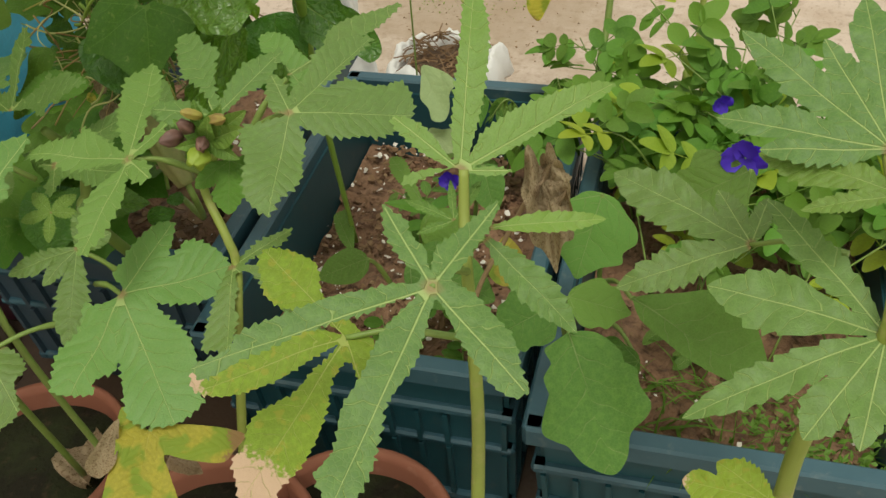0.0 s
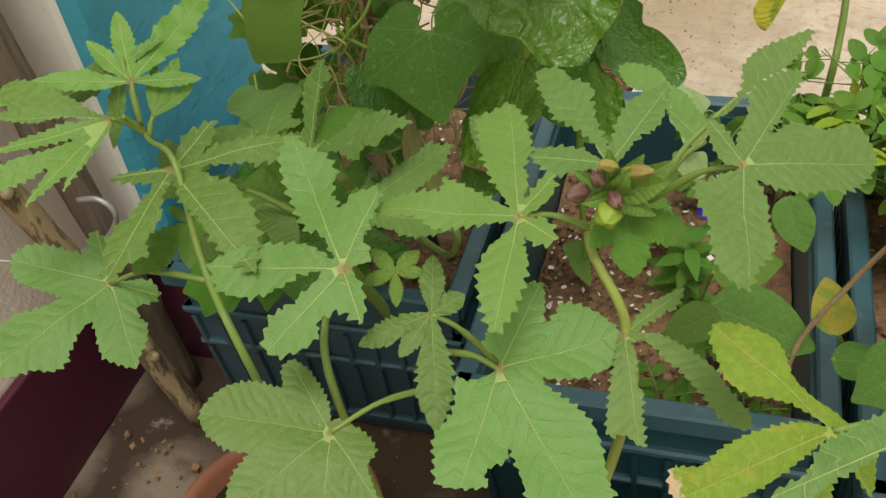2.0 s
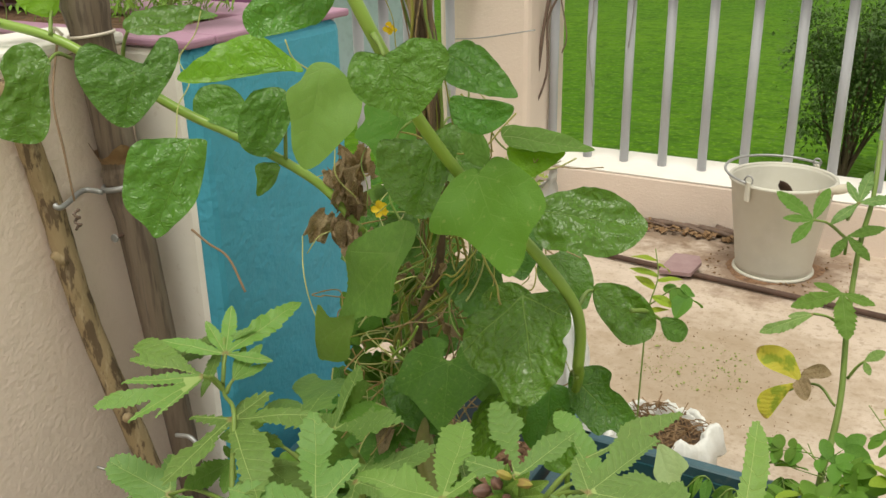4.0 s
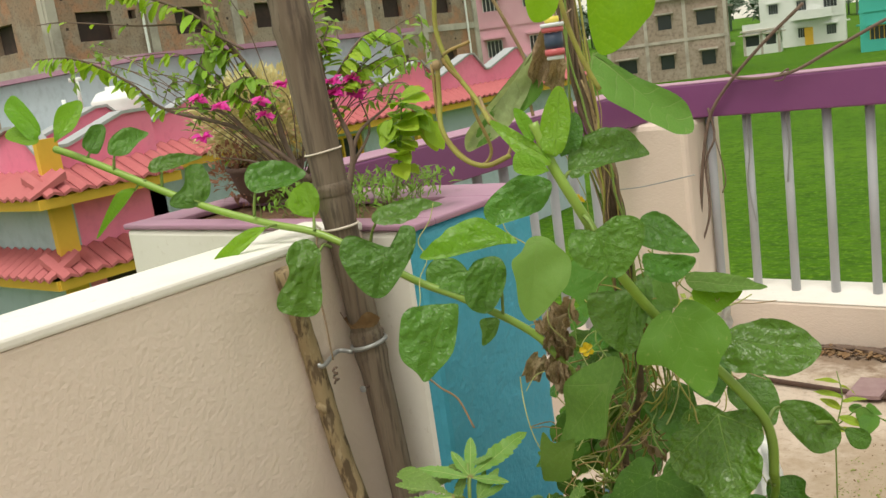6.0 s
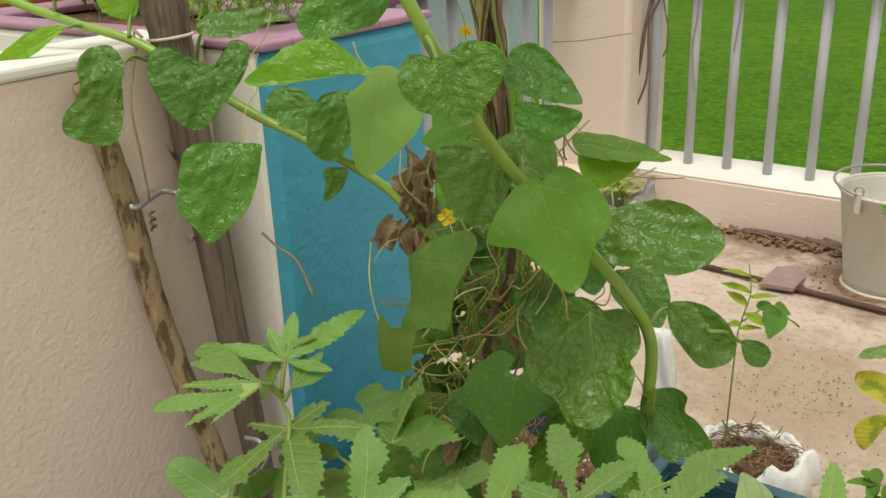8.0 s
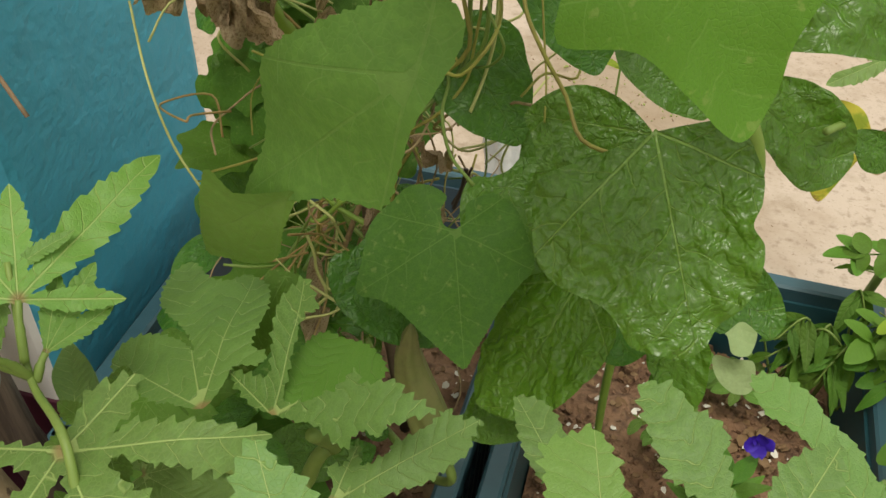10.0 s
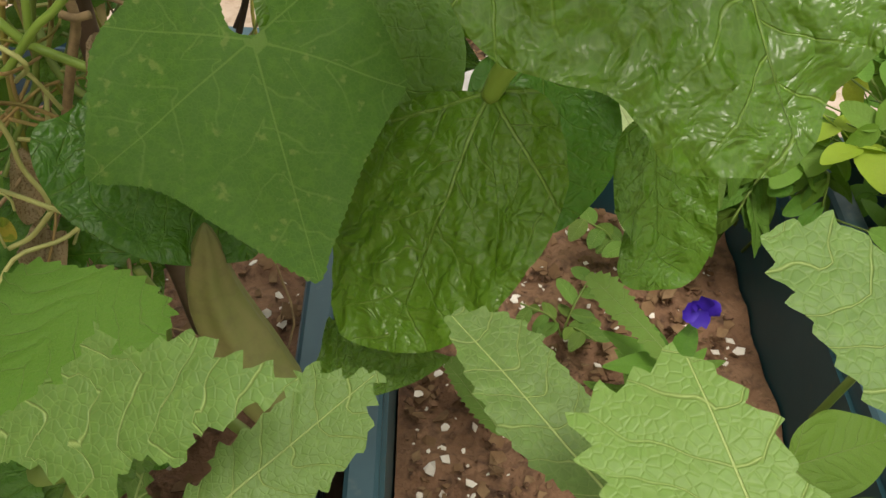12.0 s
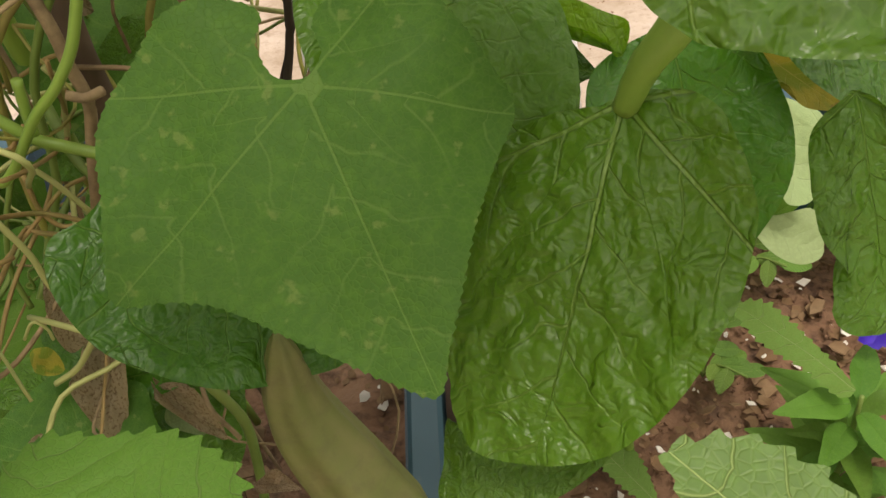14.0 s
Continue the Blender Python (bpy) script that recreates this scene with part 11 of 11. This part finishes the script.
def facade(name, parent, axis, pos, thick, a0, a1, z0, z1, openings, material, inner=0.3, frame=None, glass=None, awning=None):
    """A wall along y (axis x) or along x (axis y) with real openings (a, b, zlow, zhigh); each is closed by glass or a
    dark panel painted as room shade.
    """
    def bx(bm, p0, p1, u0, u1, w0, w1):
        if axis == "x":
            box_into(bm, min(p0, p1), max(p0, p1), u0, u1, w0, w1)
        else:
            box_into(bm, u0, u1, min(p0, p1), max(p0, p1), w0, w1)
    us = sorted({a0, a1, *[o[0] for o in openings], *[o[1] for o in openings]})
    zs = sorted({z0, z1, *[o[2] for o in openings], *[o[3] for o in openings]})
    bm = bmesh.new()
    for u0, u1 in zip(us, us[1:]):
        for w0, w1 in zip(zs, zs[1:]):
            um, wm = (u0 + u1) / 2, (w0 + w1) / 2
            if not any(o[0] < um < o[1] and o[2] < wm < o[3] for o in openings):
                bx(bm, pos, pos + thick, u0, u1, w0, w1)
    bmesh.ops.remove_doubles(bm, verts=bm.verts, dist=0.001)
    wall = part(name, bm, material, parent)
    sg = -1 if thick > 0 else 1
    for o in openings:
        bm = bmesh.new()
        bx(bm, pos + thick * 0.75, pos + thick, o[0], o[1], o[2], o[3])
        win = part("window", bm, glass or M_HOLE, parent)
        if frame:
            bm = bmesh.new()
            e = 0.06
            bx(bm, pos + thick * 0.2, pos + thick * 0.6, o[0], o[0] + e, o[2], o[3])
            bx(bm, pos + thick * 0.2, pos + thick * 0.6, o[1] - e, o[1], o[2], o[3])
            bx(bm, pos + thick * 0.2, pos + thick * 0.6, o[0] + e, o[1] - e, o[3] - e, o[3])
            for q in range(1, 4):
                c = o[0] + (o[1] - o[0]) * q / 4
                bx(bm, pos + thick * 0.3, pos + thick * 0.5, c - 0.025, c + 0.025, o[2], o[3] - e)
            part("window_frame", bm, frame, win)
        if awning:
            bm = bmesh.new()
            bx(bm, pos + sg * 0.45, pos, o[0] - 0.2, o[1] + 0.2, o[3] + 0.08, o[3] + 0.2)
            part("awning", bm, awning, win)
    return wall


# pink and blue-grey house next door: front along x = -13.6
house = thing("house", -16, 14, GROUND_Z, "pink and blue-grey house with scalloped parapet and red tile eaves", "house")
HX = -13.6
facade("front_wall", house, "x", HX, -0.25, 7.9, 23.0, GROUND_Z, 0.2, [(8.6, 9.7, -2.4, -0.95), (13.0, 14.1, -1.2, 0.0), (18.5, 19.6, -1.2, 0.0)], M_GREYBLUE, frame=M_YTRIM, glass=M_GLASSD)
facade("porch_wall", house, "y", 6.2, 0.25, -24.0, -11.9, GROUND_Z, 0.2, [(-16.0, -14.4, -3.2, -0.95)], M_GREYBLUE, frame=M_YTRIM, glass=M_GLASSD)
facade("porch_front", house, "x", -11.9, -0.25, 6.45, 7.9, GROUND_Z, 0.2, [(6.7, 7.6, -3.0, -1.0)], M_PINK, glass=M_HOLE)
part("porch_return", box_bm(HX, -11.9, 7.65, 7.9, GROUND_Z, 0.2), M_GREYBLUE, house)
part("roof", box_bm(-24.0, HX - 0.25, 6.45, 23.0, 0.0, 0.2), M_CONC, house, "grey concrete roof slab")
part("porch_roof", box_bm(HX - 0.25, -12.15, 6.45, 7.65, 0.0, 0.19), M_CONC, house)
part("rear_wall", box_bm(-24.0, -23.75, 6.45, 23.0, GROUND_Z, 0.0), M_GREYBLUE, house)
part("end_wall", box_bm(-23.75, HX - 0.25, 22.75, 23.0, GROUND_Z, 0.0), M_GREYBLUE, house)


def parapet(axis, pos, a0, a1, step, z0, low, high):
    """Pink parapet whose top rises and falls in steps, with a grey coping."""
    prof = []
    a, k = a0, 0
    shape = ((0.0, 0.0), (0.08, 0.0), (0.68, 1.0), (0.78, 1.0))
    while a < a1 - 0.01:
        for f, h in shape:
            if a + f * step < a1:
                prof.append((a + f * step, low + (high - low) * h))
        a += step
    prof.append((a1, prof[-1][1]))
    bm, cop = bmesh.new(), bmesh.new()

    def quad_prism(b, p0, p1, u0, u1, l0, l1, h0, h1):
        vs = []
        for p in (p0, p1):
            for u, z in ((u0, l0), (u1, l1), (u1, h1), (u0, h0)):
                vs.append(b.verts.new((p, u, z) if axis == "x" else (u, p, z)))
        sides = [(0, 1, 2, 3), (7, 6, 5, 4), (0, 4, 5, 1), (2, 6, 7, 3)]
        if u1 == prof[-1][0]:
            sides.append((1, 5, 6, 2))
        if u0 == prof[0][0]:
            sides.append((3, 7, 4, 0))
        for f in sides:
            b.faces.new([vs[i] for i in f])
    for (u0, h0), (u1, h1) in zip(prof, prof[1:]):
        quad_prism(bm, pos, pos + (-0.2 if axis == "x" else 0.2), u0, u1, z0, z0, h0, h1)
        quad_prism(cop, pos + (0.06 if axis == "x" else -0.06), pos + (-0.26 if axis == "x" else 0.26), u0, u1, h0, h1, h0 + 0.045, h1 + 0.045)
    for b in (bm, cop):
        bmesh.ops.remove_doubles(b, verts=b.verts, dist=0.001)
        bmesh.ops.recalc_face_normals(b, faces=b.faces)
    pp = part("parapet", bm, M_PINK, house, "pink scalloped parapet")
    part("coping", cop, M_COPING, pp, "grey coping")


parapet("x", HX + 0.02, 6.73, 23.0, 2.0, 0.2, 0.84, 1.24)
parapet("y", 6.18, -24.0, -11.88, 2.0, 0.2, 0.75, 1.12)
parapet("x", -11.88, 6.4, 7.9, 1.5, 0.2, 0.80, 1.12)


def eave(axis, pos, a0, a1, z, out=0.55, mt=None):
    """A sloping row of red tiles over a yellow trim board."""
    bm, tr = bmesh.new(), bmesh.new()
    s = 1 if axis == "x" else -1
    n = int((a1 - a0) / 0.22)
    for k in range(n):
        u0, u1 = a0 + (a1 - a0) * k / n, a0 + (a1 - a0) * (k + 0.92) / n
        prof = [(pos, z + 0.30), (pos + s * out, z + 0.04), (pos + s * out, z), (pos, z + 0.2)]
        vs = []
        for u, lift in ((u0, 0), ((u0 + u1) / 2, 0.045), (u1, 0)):
            vs.append([bm.verts.new((p, u, zz + lift) if axis == "x" else (u, p, zz + lift)) for p, zz in prof])
        for a, b in zip(vs, vs[1:]):
            for i in range(4):
                bm.faces.new((a[i], b[i], b[(i + 1) % 4], a[(i + 1) % 4]))
        bm.faces.new(vs[0])
        bm.faces.new(vs[2][::-1])
    bmesh.ops.recalc_face_normals(bm, faces=bm.faces)
    e = part("tile_eave", bm, M_TILE, house, "row of red tiles")
    p0, p1 = sorted((pos, pos + s * (out - 0.1)))
    if axis == "x":
        box_into(tr, p0, p1, a0, a1, z - 0.13, z)
    else:
        box_into(tr, a0, a1, p0, p1, z - 0.13, z)
    part("trim_board", tr, M_YTRIM, e, "yellow trim board")


eave("x", HX + 0.03, 7.95, 23.0, 0.22)
eave("x", -11.87, 5.8, 7.9, 0.22)
eave("y", 6.17, -24.0, -11.4, 0.22)
eave("x", -11.87, 5.8, 7.9, -0.85, 0.5)
eave("y", 6.17, -20.0, -11.5, -0.85, 0.5)
for py in (7.98, 15.7):
    part("pillar", box_bm(HX + 0.03, HX + 0.12, py, py + 0.35, GROUND_Z, 0.75 if py > 9 else 0.05), M_YTRIM, house, "yellow pillar")
part("pillar", box_bm(-11.86, -11.77, 6.05, 6.35, GROUND_Z, 0.95), M_YTRIM, house, "yellow pillar")
part("upper_room", box_bm(-23.0, -16.6, 11.3, 19.4, 0.2, 2.05), M_GREYBLUE, house, "blue-grey stair room on the roof")
part("upper_room_eave", box_bm(-23.1, -16.3, 11.1, 19.6, 2.06, 2.16), M_MAUVE, house, "mauve eave")

tank = thing("water_tank", -14.9, 9.2, 0.2, "white ribbed plastic water tank on the neighbouring roof", "water tank")
prof = [(0.0, 0.2), (0.42, 0.2)]
for k in range(6):
    prof += [(0.42, 0.22 + 0.17 * k), (0.405, 0.29 + 0.17 * k), (0.42, 0.36 + 0.17 * k)]
bm = lathe_bm(prof + [(0.40, 1.24), (0.30, 1.36), (0.14, 1.40), (0.14, 1.46), (0.0, 1.46)], 36)
bm.transform(Matrix.Translation((-14.9, 9.35, 0.12)))
part("barrel", bm, M_TANK, tank, smooth=True)
pipe = thing("roof_pipe", -14.6, 8.3, 0.2, "white plastic water pipes with a valve on the roof", "pipe")
for a, b in (((-14.6, 8.2, 0.2), (-14.6, 8.2, 1.45)), ((-14.6, 8.2, 1.25), (-14.6, 8.75, 1.25)), ((-14.6, 8.5, 1.25), (-14.6, 8.5, 1.75)), ((-14.6, 8.38, 1.75), (-14.6, 8.62, 1.75)), ((-14.6, 8.75, 0.2), (-14.6, 8.75, 1.25))):
    part("tube", tube_bm([a, b], 0.035, 8), M_TANK, pipe, smooth=True)

# unfinished brick building behind it
raw = thing("unfinished_building", -40, 32, GROUND_Z, "unfinished bare brick building with empty window openings and concrete columns", "building")
ops = []
for zz in (0.6, 3.75, 6.9):
    for y0 in (20.1, 24.6, 29.0, 33.4, 37.8, 42.2):
        ops.append((y0, y0 + 1.55, zz, zz + 1.1))
    ops.append((22.4, 22.75, zz + 0.75, zz + 1.1))
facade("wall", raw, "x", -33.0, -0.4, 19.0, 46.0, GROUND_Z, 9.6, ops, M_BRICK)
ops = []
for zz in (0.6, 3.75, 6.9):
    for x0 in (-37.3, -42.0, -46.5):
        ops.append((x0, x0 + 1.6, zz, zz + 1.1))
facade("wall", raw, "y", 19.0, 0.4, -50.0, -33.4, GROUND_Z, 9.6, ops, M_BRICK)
part("wall", box_bm(-50.0, -33.4, 45.6, 46.0, GROUND_Z, 9.6), M_BRICK, raw)
part("wall", box_bm(-50.0, -49.6, 19.4, 45.6, GROUND_Z, 9.6), M_BRICK, raw)
part("roof", box_bm(-49.6, -33.4, 19.4, 45.6, 9.3, 9.5), M_CONC, raw, "grey concrete slab")
for zz in (-0.1, 2.75, 5.9, 9.1):
    part("floor_beam", box_bm(-33.06, -32.94, 18.94, 46.06, zz, zz + 0.35), M_CONC, raw, "stained concrete beam")
    part("floor_beam", box_bm(-50.0, -33.07, 18.94, 18.995, zz, zz + 0.35), M_CONC, raw, "stained concrete beam")
for y0 in (18.92, 23.2, 27.6, 32.0, 36.4, 40.8, 45.7):
    part("column", box_bm(-33.1, -32.92, y0, y0 + 0.4, GROUND_Z, 9.7), M_CONC, raw, "grey concrete column")
part("column", box_bm(-33.45, -33.11, 18.9, 19.0, GROUND_Z, 9.7), M_CONC, raw)
part("drain_pipe", tube_bm([(-32.85, 22.95, GROUND_Z), (-32.85, 22.95, 9.8)], 0.06, 8), M_TANK, raw, "pale drain pipe")
part("drain_pipe", tube_bm([(-32.85, 44.9, GROUND_Z), (-32.85, 44.9, 9.8)], 0.06, 8), M_TANK, raw, "pale drain pipe")
# scaffold holes: dark squares set on the wall, their shade is only colour
rr = random.Random(4)
bm = bmesh.new()
for zz in (1.0, 2.2, 4.2, 5.3, 7.4, 8.4):
    y = 19.6
    while y < 45.5:
        box_into(bm, -33.02, -32.996, y, y + 0.11, zz, zz + 0.11)
        y += rr.uniform(1.1, 1.5)
part("putlog_holes", bm, M_HOLE, raw, "small dark squares painted as the shade in scaffold holes")


def block_house(name, x, y, rz, w, d, h, material, label, floors, cols, balcony=False, frame=None, band=None, roofm=None):
    """A small plastered or brick house: four walls with windows, floor bands, roof slab and parapet."""
    hs = thing(name, 0, 0, GROUND_Z, label, "house")
    fh = h / floors
    z0 = GROUND_Z
    for axis, pos, th, a0, a1, n in (("y", -d / 2, 0.25, -w / 2, w / 2, cols), ("x", w / 2, -0.25, -d / 2 + 0.25, d / 2 - 0.25, max(2, cols - 1)), ("x", -w / 2, 0.25, -d / 2 + 0.25, d / 2 - 0.25, 2)):
        o = []
        for f in range(floors):
            for c in range(n):
                cx = a0 + (a1 - a0) * (c + 0.5) / n
                ww = 0.55 if (c + f) % 3 else 0.75
                o.append((cx - ww, cx + ww, z0 + f * fh + 1.0, z0 + f * fh + 2.15))
        facade("wall", hs, axis, pos, th, a0, a1, z0, z0 + h, o, material, frame=frame, glass=M_GLASSD, awning=band or M_CONC)
    part("wall", box_bm(-w / 2, w / 2, d / 2 - 0.25, d / 2, z0, z0 + h), material, hs)
    part("roof", box_bm(-w / 2 - 0.25, w / 2 + 0.25, -d / 2 - 0.25, d / 2 + 0.25, z0 + h, z0 + h + 0.18), roofm or M_CONC, hs, "flat roof slab")
    part("roof_parapet", box_bm(-w / 2, w / 2, -d / 2, -d / 2 + 0.12, z0 + h + 0.19, z0 + h + 0.85), material, hs)
    for f in range(1, floors):
        part("floor_band", box_bm(-w / 2 - 0.06, w / 2 + 0.06, -d / 2 - 0.06, -d / 2 - 0.003, z0 + f * fh - 0.15, z0 + f * fh + 0.1), band or M_CONC, hs, "projecting floor band")
    for c in range(cols + 1):
        cx = -w / 2 + 0.15 + (w - 0.3) * c / cols
        part("column", box_bm(cx - 0.14, cx + 0.14, -d / 2 - 0.05, -d / 2 - 0.004, z0, z0 + h), band or M_CONC, hs)
    if balcony:
        part("balcony", box_bm(-w * 0.1, w * 0.35, -d / 2 - 1.2, -d / 2 - 0.07, z0 + fh - 0.1, z0 + fh + 0.9), material, hs, "boxed balcony")
        part("door", box_bm(w * 0.02, w * 0.12, -d / 2 - 0.03, -d / 2 - 0.001, z0 + 0.02, z0 + 2.1), M_YTRIM, hs, "ochre door")
    hs.matrix_basis = pose(x, y, 0, 0, 0, rz) @ pose(0, 0, GROUND_Z)
    return hs


block_house("brick_house", -35.5, 78.5, 20, 10.0, 9.0, 6.6, M_GREYBRICK, "unplastered grey-brown brick house of two storeys in the field", 2, 3)
block_house("white_house", -37.0, 122.0, 14, 9.6, 10.0, 9.6, M_WHITE, "white house with boxed balconies beyond the field", 3, 3, True, M_COPING, M_WHITE)
block_house("teal_house", -18.0, 92.0, 8, 9.0, 9.0, 7.0, M_TEAL, "bright teal painted house beyond the field", 2, 3, False, M_YTRIM, M_TEAL)
block_house("pink_house", -38.5, 58.0, 38, 6.0, 6.0, 9.4, M_PALEPINK, "pale pink house with arched porch seen between buildings", 3, 2, True, M_WHITE, M_PALEPINK)
block_house("shed", -37.5, 108.0, 14, 4.0, 3.0, 2.6, M_WHITE, "small whitewashed shed beside the houses", 1, 2)


def bush(x, y, h, r, seed, label):
    b = thing("bush", x, y, GROUND_Z, label, "bush")
    rnd = random.Random(seed)
    cl = []
    for k in range(16):
        a, rr_ = rnd.uniform(0, 6.28), r * math.sqrt(rnd.random()) * 0.8
        top = Vector((x + rr_ * math.cos(a), y + rr_ * math.sin(a), GROUND_Z + h * rnd.uniform(0.35, 0.95)))
        part("branch", tube_bm(curve_pts([(x, y, GROUND_Z), (x + rr_ * 0.4 * math.cos(a), y + rr_ * 0.4 * math.sin(a), GROUND_Z + h * 0.25), top], 5), [0.045 - 0.0035 * q for q in range(11)], 6), M_TRUNK, b, smooth=True)
        cl.append(top)
    bm = bmesh.new()
    for c in cl:
        for k in range(620):
            v = Vector((rnd.gauss(0, 1), rnd.gauss(0, 1), rnd.gauss(0, 1)))
            p = c + v * r * 0.2
            d = (v.normalized() + Vector((rnd.uniform(-1, 1), rnd.uniform(-1, 1), rnd.uniform(-0.8, 0.6)))).normalized()
            leaf_into(bm, p, d, Vector((rnd.uniform(-0.5, 0.5), rnd.uniform(-0.5, 0.5), 1)), rnd.uniform(0.05, 0.10), rnd.uniform(0.014, 0.028))
    tagged(part("crown", bm, M_LEAFB, b), "dense small green leaves", kind="stuff")


bush(-1.75, 15.3, 2.7, 0.95, 3, "leafy green bush at the edge of the paddy field")
bush(-0.35, 14.6, 3.0, 1.0, 5, "leafy green bush at the edge of the paddy field")
bush(-38.5, 97.0, 2.4, 2.2, 8, "green bush in front of the white house")

woods = thing("far_trees", 0, 330, GROUND_Z, "hazy line of distant trees beyond the field", "trees", kind="stuff")
rnd = random.Random(12)
bm = bmesh.new()
for k in range(260):
    cx, cy = rnd.uniform(-330, 200), rnd.uniform(300, 360)
    hh = rnd.uniform(9, 17)
    tube_into(bm, [(cx, cy, GROUND_Z), (cx, cy, GROUND_Z + hh * 0.6)], 0.35, 5)
    for q in range(90):
        v = Vector((rnd.gauss(0, 1), rnd.gauss(0, 1), rnd.gauss(0, 0.8)))
        p = Vector((cx, cy, GROUND_Z + hh * 0.68)) + v * hh * 0.2
        leaf_into(bm, p, Vector((rnd.uniform(-1, 1), rnd.uniform(-1, 1), rnd.uniform(-0.6, 0.8))), Vector((0, -0.4, 1)), rnd.uniform(2.0, 3.6), rnd.uniform(0.6, 1.1))
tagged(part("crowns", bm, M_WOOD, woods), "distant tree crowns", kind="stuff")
